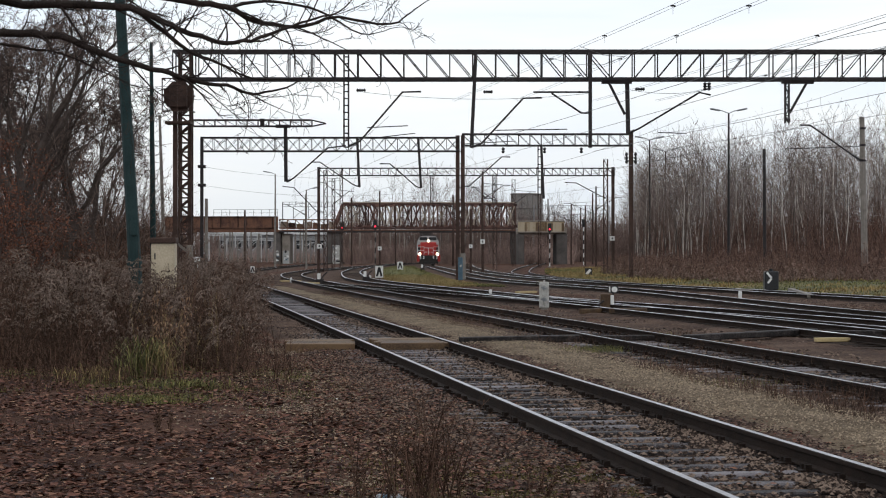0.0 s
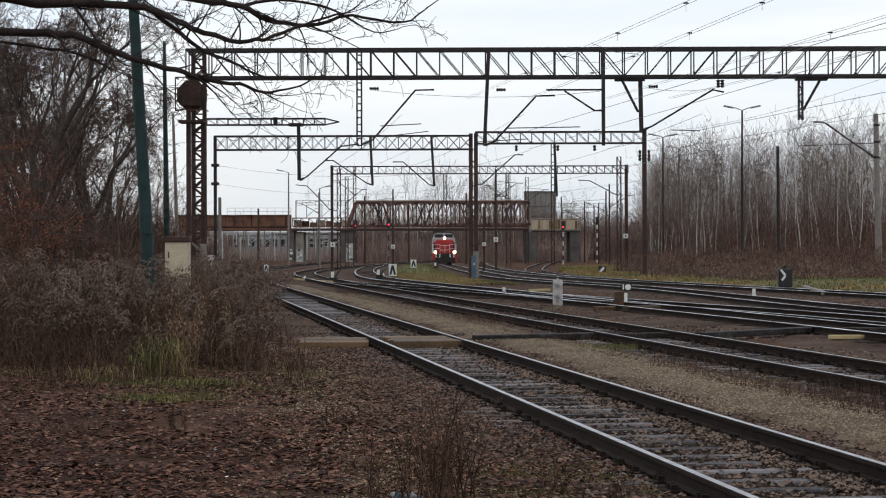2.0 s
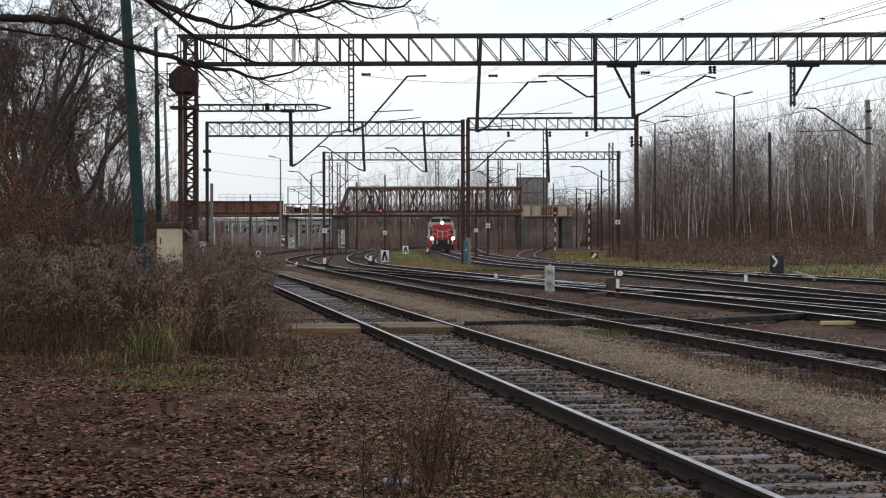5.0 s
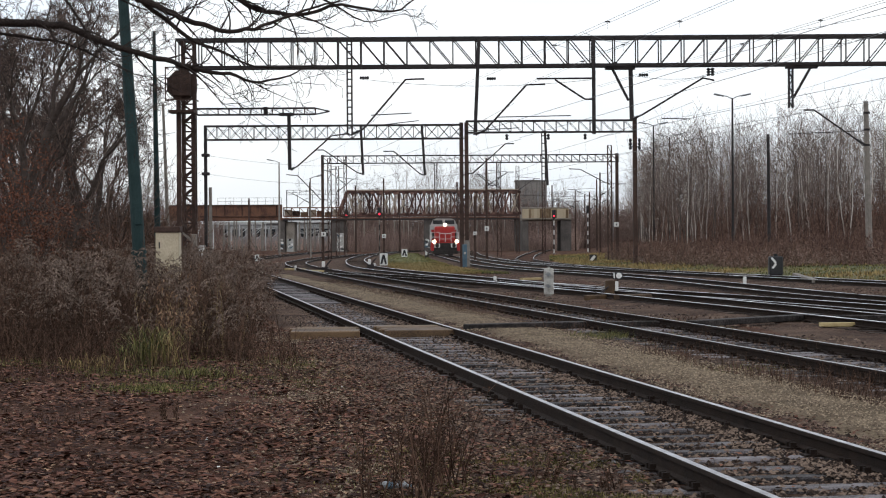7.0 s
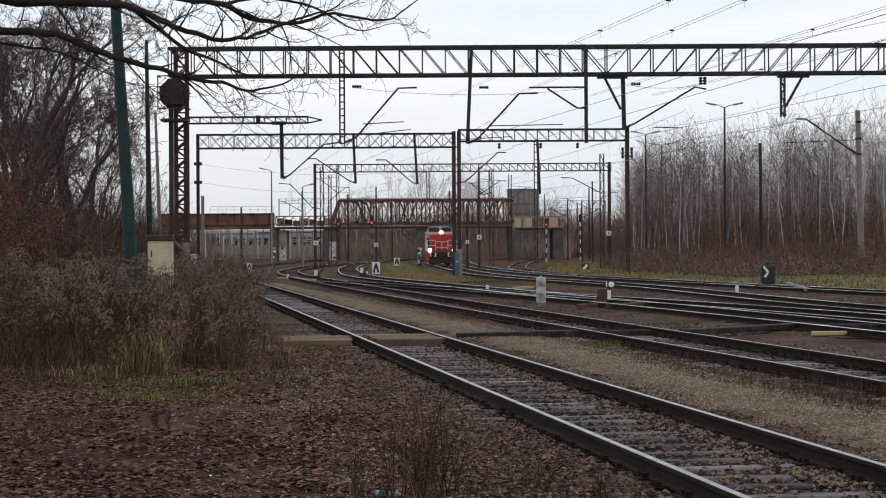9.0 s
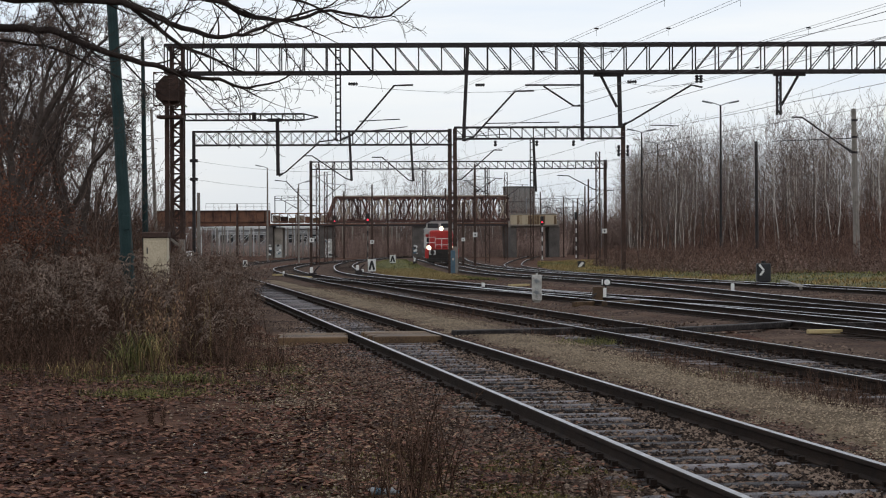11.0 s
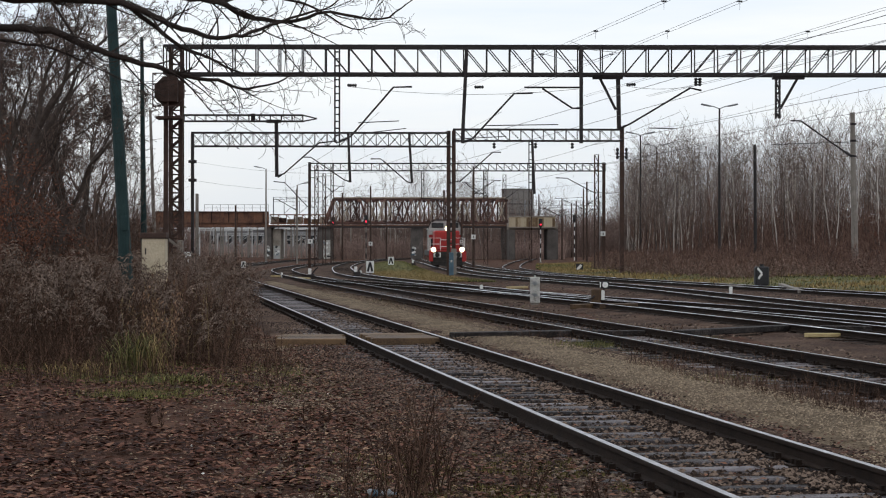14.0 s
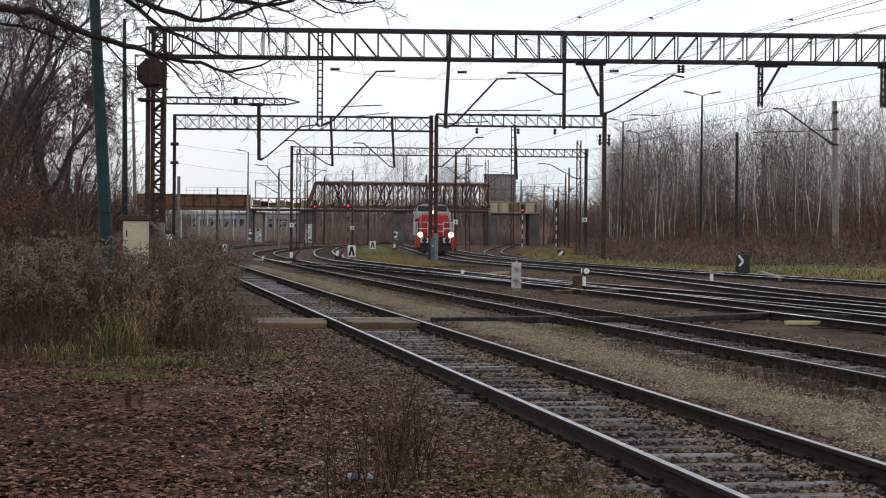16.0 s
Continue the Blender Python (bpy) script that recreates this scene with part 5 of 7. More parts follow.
stones("path_gravel", 11000, path_stones, 0.006, 0.02, PALE_STONE, "pale gravel scattered over the trodden path", 33, True)


def tuft(cx, cy, r):
    def at(rng):
        return cx + rng.gauss(0, r), cy + rng.gauss(0, r), 0.6 + 0.6 * rng.random()
    return at


grass("grass_tuft", 2200, tuft(-3.40, 20.5, 0.33), 0.1, GRASS, "low green moss and grass patch on the soil", 13, 0.008)
grass("grass_tuft", 170, tuft(-3.75, 16.5, 0.24), 0.16, BRUSH, "dry straw tuft on the leafy soil", 14, 0.004)
grass("grass_tuft", 1500, tuft(2.91, 31.0, 0.45), 0.16, GRASS, "green weeds at the edge of the gravel", 15, 0.008)
grass("grass_tuft", 500, tuft(3.98, 23.0, 0.4), 0.14, GRASS, "green weeds at the edge of the gravel", 16, 0.006)


def moss_at(rng):
    y = near_y(rng, 10, 24)
    x = T1(y) - 0.9 - abs(rng.gauss(0, 0.9))
    if patch(x, y, 0.8, 12) < 0.0:
        return None
    return x, y, 0.5 + rng.random()


grass("trackside_moss", 11000, moss_at, 0.035, GRASS, "low moss and grass growing beside the sleepers", 31, 0.006, 0.01)


def near_moss(rng):
    y = near_y(rng, 9.8, 14.5)
    x = T1(y) - 1.0 - abs(rng.gauss(0, 0.8))
    if patch(x, y, 1.3, 70) < -0.12:
        return None
    return x, y, 0.5 + rng.random()


grass("near_moss", 9000, near_moss, 0.02, MOSS, "yellow-green moss growing over the buried sleeper ends", 71, 0.007, 0.05)
grass("straw_litter", 5000, straw_litter, 0.05, BRUSH, "thin dry grass blades poking through the leaves", 45, 0.004, 0.01)


def arching_tuft(cx, cy, r, n, h, material, label, seed):
    rng = random.Random(seed)
    c = Cloud()
    for _ in range(n):
        a = rng.uniform(0, 6.28)
        e, side = Vector((math.cos(a), math.sin(a), 0)), Vector((-math.sin(a), math.cos(a), 0))
        q = Vector((cx + rng.gauss(0, r), cy + rng.gauss(0, r), ground_height(cx, cy) - 0.02))
        k = h * rng.uniform(0.5, 1.0)
        out = k * rng.uniform(0.25, 0.9)
        pts = [q, q + e * out * 0.25 + Vector((0, 0, k * 0.6)), q + e * out * 0.65 + Vector((0, 0, k * 0.85)), q + e * out * 1.1 + Vector((0, 0, k * rng.uniform(0.45, 0.8)))]
        b = len(c.v)
        for p, w in zip(pts, (0.006, 0.006, 0.004, 0.001)):
            c.v += [tuple(p - side * w), tuple(p + side * w)]
        c.f += [(b + 2 * i, b + 2 * i + 1, b + 2 * i + 3, b + 2 * i + 2) for i in range(3)]
    tagged(raw("grass_tuft", c.v, c.f, material), label, "grass", kind="stuff")


arching_tuft(-4.13, 24.2, 0.15, 120, 0.72, GRASS, "tall green arching grass tuft before the thicket", 46)
arching_tuft(-3.9, 24.2, 0.12, 80, 0.62, STRAW, "yellowing arching grass tuft before the thicket", 47)
arching_tuft(-4.51, 25.0, 0.12, 60, 0.4, GRASS, "small green arching grass tuft before the thicket", 48)
arching_tuft(-4.75, 23.5, 0.2, 60, 0.28, STRAW, "small straw-coloured grass tuft on the soil", 49)
arching_tuft(-3.30, 22.5, 0.25, 200, 0.2, GRASS, "low green grass tuft on the soil", 50)


def leafy_stalks():
    """Weed stalks that keep their pale tan withered leaves."""
    rng = random.Random(57)
    c, v = Cloud(), Cloud()
    for _ in range(16):
        x, y = -3.97 + rng.gauss(0, 0.22), 25.0 + rng.uniform(-0.2, 0.5)
        p = Vector((x, y, ground_height(x, y) - 0.02))
        h = rng.uniform(0.8, 1.45)
        tip = p + Vector((rng.gauss(0, 0.12), rng.gauss(0, 0.1), h))
        c.limb([p, p.lerp(tip, 0.5) + rvec(rng) * 0.03, tip], [0.006, 0.005, 0.003], 3)
        for _ in range(26):
            q = p.lerp(tip, rng.uniform(0.25, 1.0)) + rvec(rng) * 0.05
            e = Vector((rng.gauss(0, 0.5), rng.gauss(0, 0.5), -1)).normalized()
            v.flake(q, e * rng.uniform(0.02, 0.04), rvec(rng) * 0.014)
    tagged(raw("leafy_stalks", c.v, c.f, BRUSH), "thin brown stalks standing before the thicket", "thicket", kind="stuff")
    tagged(raw("withered_leaves", v.v, v.f, LEAF_TAN), "pale tan withered leaves hanging on thin stalks", "leaves", kind="stuff")


leafy_stalks()


def foot_grass(rng):
    y = near_y(rng, 20.5, 25.5)
    x = -3.07 + rng.gauss(0, 0.75)
    if patch(x, y, 1.1, 58) < -0.05:
        return None
    return x, y, 0.5 + 0.8 * rng.random()


grass("verge_grass", 4200, foot_grass, 0.08, GRASS, "soft green grass at the thicket's foot", 59, 0.006)


def between_weeds(rng):
    y = near_y(rng, 18, 75)
    x = rng.uniform(T1(y) + 2.6, T2(y) - 0.4) if rng.random() < 0.75 else rng.uniform(T2(y) - 0.7, T2(y) + 0.7)
    if patch(x, y, 0.3, 1) < -0.05:
        return None
    return x, y, 0.4 + 0.9 * rng.random()


brush("dry_weeds", 3600, between_weeds, 0.36, BRUSH, "dry brown weeds growing beside the second track", 17, 7, 0.004)
grass("dry_grass", 6000, between_weeds, 0.14, BRUSH, "brown withered grass between the tracks", 18, 0.006)


def yard_weeds(rng):
    y = near_y(rng, 30, 110)
    x = rng.uniform(T2(y) + 1.6, T6(y) + 1.5)
    if patch(x, y, 0.2, 2) < 0.05 or min(abs(x - t(y)) for t in (T3, T5, T6)) < 1.5:
        return None
    return x, y, 0.4 + 0.8 * rng.random()


grass("dry_grass", 9000, yard_weeds, 0.07, BRUSH, "brown withered grass among the yard tracks", 19, 0.012)


def island(rng):
    y = 92 + 150 * rng.random() ** 1.6
    a, b = T3(y) + 2.0, T5(y) - 1.9
    if b - a < 0.4:
        return None
    return rng.uniform(a, b), y, 0.5 + 0.7 * rng.random()


grass("meadow_grass", 14000, lambda rng: (lambda w: w if w and (w[1] < 140 and patch(w[0], w[1], 0.12, 5) > -0.35) else None)(island(rng)), 0.17, STRAW, "straw-yellow grass island between the tracks", 20, 0.03)
grass("meadow_grass", 14000, lambda rng: (lambda w: w if w and (w[1] > 128 or patch(w[0], w[1], 0.12, 5) < -0.2) else None)(island(rng)), 0.15, GRASS, "green grass island between the tracks", 21, 0.035)
strip("grass_island", lambda y: T3(y) + 2.1, lambda y: max(T5(y) - 2.0, T3(y) + 2.2), 92, 240, 0.05, TURF, "green and straw-coloured grass island in the yard", "grass", 0.2)


def far_edge(y):
    return T6(y) + 2.2 if y < 118 else max(T6(y) + 2.2, T7(y) + 2.2)


def right_verge(rng):
    y = 45 + 150 * rng.random()
    return far_edge(y) + 11 * rng.random() ** 1.2, y, 0.5 + 0.8 * rng.random()


grass("verge_meadow", 14000, lambda rng: (lambda w: w if patch(w[0], w[1], 0.15, 8) > 0.0 else None)(right_verge(rng)), 0.2, RUST_GRASS, "rust-yellow grass along the yard's edge", 22, 0.04, 0.0)
grass("verge_meadow", 20000, lambda rng: (lambda w: w if patch(w[0], w[1], 0.15, 8) < 0.12 else None)(right_verge(rng)), 0.11, GRASS, "green grass along the yard's edge", 23, 0.05, 0.0)


def turf_verge():
    """Turf that follows the ground between the last track and the wood."""
    verts, faces, ys, k = [], [], stations(45, 195, 1.5), 12
    for y in ys:
        a = far_edge(y) + 0.3 * noise.noise(Vector((y * 0.4, 5, 2)))
        for i in range(k):
            x = a + 10.5 * i / (k - 1)
            rise = 0.03 if 0 < i < k - 1 else -0.03
            verts.append((x, y, max(ground_height(x, y), -0.02) + rise + 0.015 * noise.noise(Vector((x, y, 0)))))
    for j in range(len(ys) - 1):
        for i in range(k - 1):
            v = j * k + i
            faces.append((v, v + 1, v + 1 + k, v + k))
    tagged(raw("grass_verge", verts, faces, VERGE_TURF, smooth=True), "green turf with rust-yellow patches along the yard", "grass", kind="structure")


turf_verge()


def right_brush(rng):
    y = 95 + 230 * rng.random()
    x0 = max(far_edge(y) + 5 + 3.5 * patch(0, y, 0.06, 9), 0.095 * y)
    x = x0 + 26 * rng.random() ** 1.3
    if x / y > 0.34:
        return None
    return x, y, 0.55 + 0.35 * patch(x, y, 0.15, 1) + 0.35 * min((x - x0) / 8, 1)


brush("roadside_brush", 7000, right_brush, 2.5, RED_BRUSH, "rust-brown leafless shrubs before the birch wood", 24, 14, 0.016, 0.55)


def bramble_bank():
    """Low mounds of withered bramble along the edge of the wood."""
    rng = random.Random(91)
    canes, foliage = Cloud(), Cloud()
    for _ in range(620):
        y = 92 + 130 * rng.random() ** 1.3
        x = max(far_edge(y) + 4.5 + 2 * patch(0, y, 0.06, 9), 0.098 * y) + 13 * rng.random() ** 1.5
        if x / y > 0.33:
            continue
        z = ground_height(x, y)
        w, h = rng.uniform(0.7, 1.6), rng.uniform(0.5, 1.25) * (1 + 0.5 * patch(x, y, 0.2, 3))
        for _ in range(4):
            a = rng.uniform(0, 6.28)
            e = Vector((math.cos(a), math.sin(a), 0))
            p = Vector((x, y, z)) + e * rng.uniform(0, 0.3) * w
            canes.limb([p, p + e * 0.4 * w + Vector((0, 0, h)), p + e * 0.9 * w + Vector((0, 0, h * 0.9)), p + e * 1.25 * w + Vector((0, 0, h * 0.35))], [0.014, 0.012, 0.01, 0.006], 3)
        for _ in range(75):
            a, u = rng.uniform(0, 6.28), rng.random() ** 0.5
            g = Vector((x + math.cos(a) * u * w, y + math.sin(a) * u * w, z + h * (1 - u * u * 0.85) * rng.uniform(0.45, 1.08)))
            foliage.flake(g, rvec(rng) * rng.uniform(0.04, 0.09), rvec(rng) * rng.uniform(0.025, 0.055))
    tagged(raw("bramble_canes", canes.v, canes.f, RED_BRUSH), "arching brown bramble canes at the wood's edge", "brush", kind="stuff")
    tagged(raw("bramble_leaves", foliage.v, foliage.f, BRAMBLE), "withered brown bramble leaves in low mounds", "brush", kind="stuff")


bramble_bank()


def russet_shrub(at, height, seed):
    """A young tree that keeps its russet dead leaves."""
    rng = random.Random(seed)
    th = thing("russet_shrub", at, "young tree keeping its russet dead leaves among bare trees", "shrub", "russet shrubs")
    c, v = Cloud(), Cloud()
    for _ in range(4):
        p = Vector((rng.gauss(0, 0.2), rng.gauss(0, 0.2), -0.1))
        d = Vector((rng.gauss(0, 0.2), rng.gauss(0, 0.2), 1)).normalized()
        pts = [p]
        for i in range(6):
            d = (d + rvec(rng) * 0.16).normalized()
            pts.append(pts[-1] + d * height / 6)
        c.limb(pts, [0.04, 0.034, 0.028, 0.022, 0.016, 0.011, 0.006], 5)
        for i in range(2, 7):
            for _ in range(3):
                e = (rvec(rng) + Vector((0, 0, 0.1))).normalized()
                q = pts[i] + e * rng.uniform(0.4, 1.1)
                c.limb([pts[i], q], [0.009, 0.004], 3)
                for _ in range(22):
                    v.flake(pts[i].lerp(q, rng.uniform(0.3, 1.1)) + rvec(rng) * 0.16, rvec(rng) * rng.uniform(0.03, 0.055), rvec(rng) * 0.025)
    raw("stem", c.v, c.f, BARK, th)
    raw("dead_foliage", v.v, v.f, DEAD_LEAF, th)["kind"] = "stuff"


for at, h, seed in (((-12.6, 52, 0), 5.4, 1), ((-14.8, 58, 0), 5.0, 2), ((-13.2, 50, 0), 3.4, 3), ((-16.9, 64, 0), 4.2, 4), ((-13.3, 54, 0), 4.4, 7), ((-12.2, 50, 0), 3.0, 8), ((-14.6, 60, 0), 4.8, 9), ((-15.5, 66, 0), 4.4, 10), ((-11.6, 52, 0), 2.5, 11), ((-15.9, 74, 0), 3.6, 12), ((34.5, 130, 0.6), 4.5, 5), ((33.0, 128, 0.6), 3.4, 6)):
    russet_shrub(at, h, seed)


def right_deep(rng):
    y = 170 + 200 * rng.random()
    x = 0.106 * y + 2 + 58 * rng.random()
    if x / y > 0.36:
        return None
    return x, y, 0.6 + 0.5 * rng.random()


brush("wood_undergrowth", 5600, right_deep, 9.0, RED_BRUSH, "dense leafless undergrowth filling the birch wood", 25, 13, 0.03, 0.22)


def right_end(rng):
    y = 160 + 120 * rng.random()
    return y * rng.uniform(0.175, 0.33), y, 0.45 + 0.55 * rng.random()


brush("wood_undergrowth", 2800, right_end, 5.5, RED_BRUSH, "dense leafless undergrowth at the wood's edge", 36, 14, 0.024, 0.25)


def left_brush(rng):
    y = 47 + 110 * rng.random()
    x = -0.155 * y - 0.2 * y * rng.random()
    return x, y, 0.6 + 0.5 * rng.random()


brush("left_saplings", 110, left_brush, 4.4, TWIG, "dense brown leafless saplings among the bare trees", 30, 26, 0.014, 0.5)
def left_deep(rng):
    y = 85 + 75 * rng.random()
    return -0.165 * y - 0.2 * y * rng.random(), y, 0.6 + 0.5 * rng.random()


brush("left_undergrowth", 3600, left_deep, 6.6, BRUSH, "tall brown undergrowth deeper among the bare trees", 38, 16, 0.018, 0.5)
brush("left_undergrowth", 4200, left_brush, 2.9, BRUSH, "dark brown undergrowth beneath the bare trees", 26, 14, 0.013, 0.65)


def far_woods(rng):
    y = 318 + 120 * rng.random()
    x = y * rng.uniform(-0.062, 0.13)
    return x, y, 0.5 + 0.35 * patch(x, y, 0.05, 1) + 0.3 * rng.random()


brush("far_wood", 5600, far_woods, 13.5, FAR_WOOD, "hazy brown leafless wood behind the bridge", 27, 16, 0.055, 0.2)


def far_left(rng):
    y = 330 + 60 * rng.random()
    x = y * rng.uniform(-0.30, -0.128)
    return x, y, (0.6 + 0.4 * rng.random()) * (1 if x / y < -0.15 else 0.8)


brush("far_wood", 2200, far_left, 12.0, FAR_WOOD, "hazy brown leafless wood beyond the bridge's end", 28, 14, 0.06, 0.12)


def far_hedge(rng):
    y = 318 + 22 * rng.random()
    return y * rng.uniform(-0.135, -0.055), y, 0.5 + 0.5 * rng.random()


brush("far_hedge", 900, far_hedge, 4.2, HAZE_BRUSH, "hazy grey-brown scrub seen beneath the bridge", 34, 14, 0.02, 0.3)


def slope_brush(rng):
    y = rng.uniform(285, 312)
    x = y * rng.uniform(-0.056, 0.075)
    return x, y, 0.5 + 0.5 * rng.random()


brush("embankment_brush", 3200, slope_brush, 4.8, HAZE_BRUSH, "haze-paled brush on the bank behind the bridge piers", 29, 14, 0.022, 0.22)


def mast_foot_brush(rng):
    y = rng.uniform(104, 128)
    return y * rng.uniform(-0.139, -0.121), y, 0.6 + 0.4 * rng.random()


brush("mast_foot_brush", 150, mast_foot_brush, 2.6, BRUSH, "dark leafless bush by the mast's foot", 37, 16, 0.011, 0.45)


def pale_stalks(rng):
    y = near_y(rng, 25.5, 34)
    x = rng.uniform(-0.175 * y, -0.115 * y)
    return x, y, 0.6 + 0.4 * rng.random()


brush("pale_stalks", 90, pale_stalks, 1.45, STRAW, "pale straw-coloured dry stalks in the thicket", 35, 5, 0.004, 0.16)


# ---- foreground plants ----
def dead_weed(at, height, seed, n, label, spread=0.16):
    rng = random.Random(seed)
    th = thing("dead_weed", at, label, "weed", "dead weeds")
    stems, tips = Cloud(), Cloud()
    for _ in range(n):
        h = height * rng.uniform(0.5, 1.0)
        p = Vector((rng.gauss(0, spread * 0.45), rng.gauss(0, spread * 0.45), -0.03))
        d = Vector((rng.gauss(0, 0.16), rng.gauss(0, 0.16), 1)).normalized()
        pts = [p]
        for i in range(4):
            d = (d + rvec(rng) * 0.09).normalized()
            pts.append(pts[-1] + d * h / 4)
        stems.limb(pts, [0.006, 0.0055, 0.0045, 0.0035, 0.002], 4)
        for _ in range(16):
            u = rng.uniform(0.8, 3.95)
            q = pts[int(u)].lerp(pts[int(u) + 1], u - int(u))
            e = (d * 0.9 + rvec(rng) * 0.7).normalized()
            tip = q + e * h * rng.uniform(0.08, 0.26)
            stems.limb([q, tip], [0.002, 0.001], 3)
            for _ in range(6):
                g = q.lerp(tip, rng.uniform(0.3, 1.05))
                tips.flake(g + rvec(rng) * 0.008, rvec(rng) * 0.008, rvec(rng) * 0.006)
    raw("stem", stems.v, stems.f, BRUSH, th)["kind"] = "stuff"
    raw("dry_foliage", tips.v, tips.f, BRUSH, th)["kind"] = "stuff"


dead_weed((-0.2, 11.6, 0), 0.84, 1, 17, "tall dark dead weed rising from the leafy soil")
dead_weed((0.0, 12.2, 0), 0.8, 2, 13, "dark dead weed with fine dry branches")
dead_weed((-0.42, 11.2, 0), 0.66, 3, 9, "thin dead weed with dry branches")
dead_weed((-1.15, 17.5, 0), 0.28, 4, 5, "small dead weed in the leaf litter")
dead_weed((0.72, 12.4, 0), 0.3, 5, 6, "small dead weed beside the track")
dead_weed((1.05, 11.9, 0), 0.22, 6, 6, "small dead weed beside the track")
dead_weed((-2.75, 17.0, 0), 0.3, 7, 7, "small straw-brown weed in the leaf litter")
dead_weed((-3.05, 29.5, 0), 0.9, 8, 9, "dead shrub at the corner of the thicket", 0.4)
dead_weed((-3.55, 28.5, 0), 1.25, 9, 14, "dead shrub at the corner of the thicket", 0.5)


def shoot(c, p, d, length, r, level, rng):
    """A smoothly bending twig whose tip turns up, with a few finer ones."""
    bend = Vector((rng.gauss(0, 0.12), rng.gauss(0, 0.12), rng.gauss(0.03, 0.19)))
    n = 7
    pts, rad = [p.copy()], [r]
    for i in range(n):
        d = (d + bend + rvec(rng) * 0.1 + Vector((0, 0, 0.035 * i / n))).normalized()
        p = p + d * (length / n)
        pts.append(p.copy())
        rad.append(max(r * (1 - 0.75 * (i + 1) / n), 0.0016))
        if level and i > 0 and rng.random() < 0.5:
            s = 1 if i % 2 else -1
            side = (d + Vector((0.1, 0.2, 0.75 * s)) + rvec(rng) * 0.35).normalized()
            shoot(c, p, side, length * rng.uniform(0.3, 0.6), rad[-1] * 0.65, level - 1, rng)
    c.limb(pts, rad, 4)


def overhanging():
    """Low limbs of a near tree that reach across the top of the view."""
    rng = random.Random(77)
    th = thing("overhanging_tree", (-6.2, 11.2, 0), "dark bare tree whose low limbs overhang the path", "tree", "bare trees")
    c = Cloud()
    c.limb([Vector((0, 0, -0.3)), Vector((0.05, 0, 2)), Vector((-0.05, 0.1, 4)), Vector((0.1, 0, 6.5))], [0.24, 0.19, 0.16, 0.08], 10)
    raw("trunk", c.v, c.f, DARK_BARK, th, smooth=True)
    base = Vector((-6.2, 11.2, 0))
    limbs = [
        (((-4.39, 11.50, 3.26), (-3.53, 11.70, 3.26), (-3.03, 12.00, 3.25), (-2.63, 12.00, 3.23), (-2.30, 12.00, 3.10), (-1.99, 12.00, 3.01), (-1.76, 12.00, 2.94), (-1.50, 12.10, 2.90), (-1.31, 12.20, 2.85), (-1.05, 12.30, 2.93)), 0.036),
        (((-4.32, 11.30, 3.38), (-3.31, 11.60, 3.46), (-2.88, 12.00, 3.45), (-2.45, 12.00, 3.45), (-2.14, 12.00, 3.42), (-1.91, 12.00, 3.32), (-1.72, 12.00, 3.25), (-1.49, 12.00, 3.19), (-1.26, 12.10, 3.23), (-1.00, 12.20, 3.35), (-0.73, 12.30, 3.44)), 0.038),
        (((-2.14, 12.00, 3.44), (-1.96, 12.05, 3.30), (-1.77, 12.10, 3.15), (-1.57, 12.20, 3.07), (-1.33, 12.30, 2.97), (-0.98, 12.40, 2.98)), 0.02),
        (((-3.31, 11.60, 3.57), (-2.43, 11.90, 3.56), (-1.79, 12.20, 3.50), (-1.52, 12.30, 3.47), (-1.34, 12.40, 3.39), (-1.06, 12.50, 3.36), (-0.75, 12.60, 3.44), (-0.39, 12.70, 3.40), (-0.20, 12.80, 3.53)), 0.03),
        (((-1.52, 12.30, 3.47), (-1.26, 12.40, 3.53), (-0.90, 12.50, 3.48), (-0.59, 12.60, 3.32), (-0.38, 12.60, 3.36)), 0.014),
        (((-3.99, 11.40, 3.17), (-3.21, 11.80, 3.18), (-2.80, 12.00, 3.14), (-2.63, 12.10, 3.12), (-2.40, 12.10, 3.02), (-2.18, 12.20, 2.92), (-2.07, 12.30, 2.90)), 0.013),
        (((-2.65, 12.00, 3.48), (-2.53, 12.00, 3.30), (-2.45, 12.00, 3.17), (-2.34, 12.00, 3.01), (-2.34, 12.10, 2.71)), 0.01),
        (((-1.76, 12.00, 2.94), (-1.62, 12.10, 2.85), (-1.50, 12.10, 2.75), (-1.41, 12.20, 2.67)), 0.006),
    ]
    for pts, r in limbs:
        c = Cloud()
        pts = [Vector(p) - base for p in pts]
        fine = []
        for i in range(len(pts) - 1):
            a, b2, c2, d2 = pts[max(i - 1, 0)], pts[i], pts[i + 1], pts[min(i + 2, len(pts) - 1)]
            for j in range(4):
                u = j / 4
                fine.append(0.5 * (2 * b2 + (c2 - a) * u + (2 * a - 5 * b2 + 4 * c2 - d2) * u * u + (3 * b2 - a - 3 * c2 + d2) * u**3) + rvec(rng) * r * 0.25)
        fine.append(pts[-1])
        n = len(fine) - 1
        rad = [max(r * (1 - 0.85 * i / n), 0.003) for i in range(n + 1)]
        c.limb(fine, rad, 7)
        raw("limb", c.v, c.f, DARK_BARK, th, smooth=True)
        c = Cloud()
        for i in range(4, n):
            if rng.random() < (0.62 if r > 0.012 else 0.45):
                d = (fine[i] - fine[i - 1]).normalized()
                side = (d * 0.9 + Vector((rng.gauss(0, 0.3), rng.gauss(0, 0.4), rng.gauss(-0.05, 0.6)))).normalized()
                shoot(c, fine[i], side, rng.uniform(0.16, 0.55), min(rad[i] * 0.5, 0.0075), 2, rng)
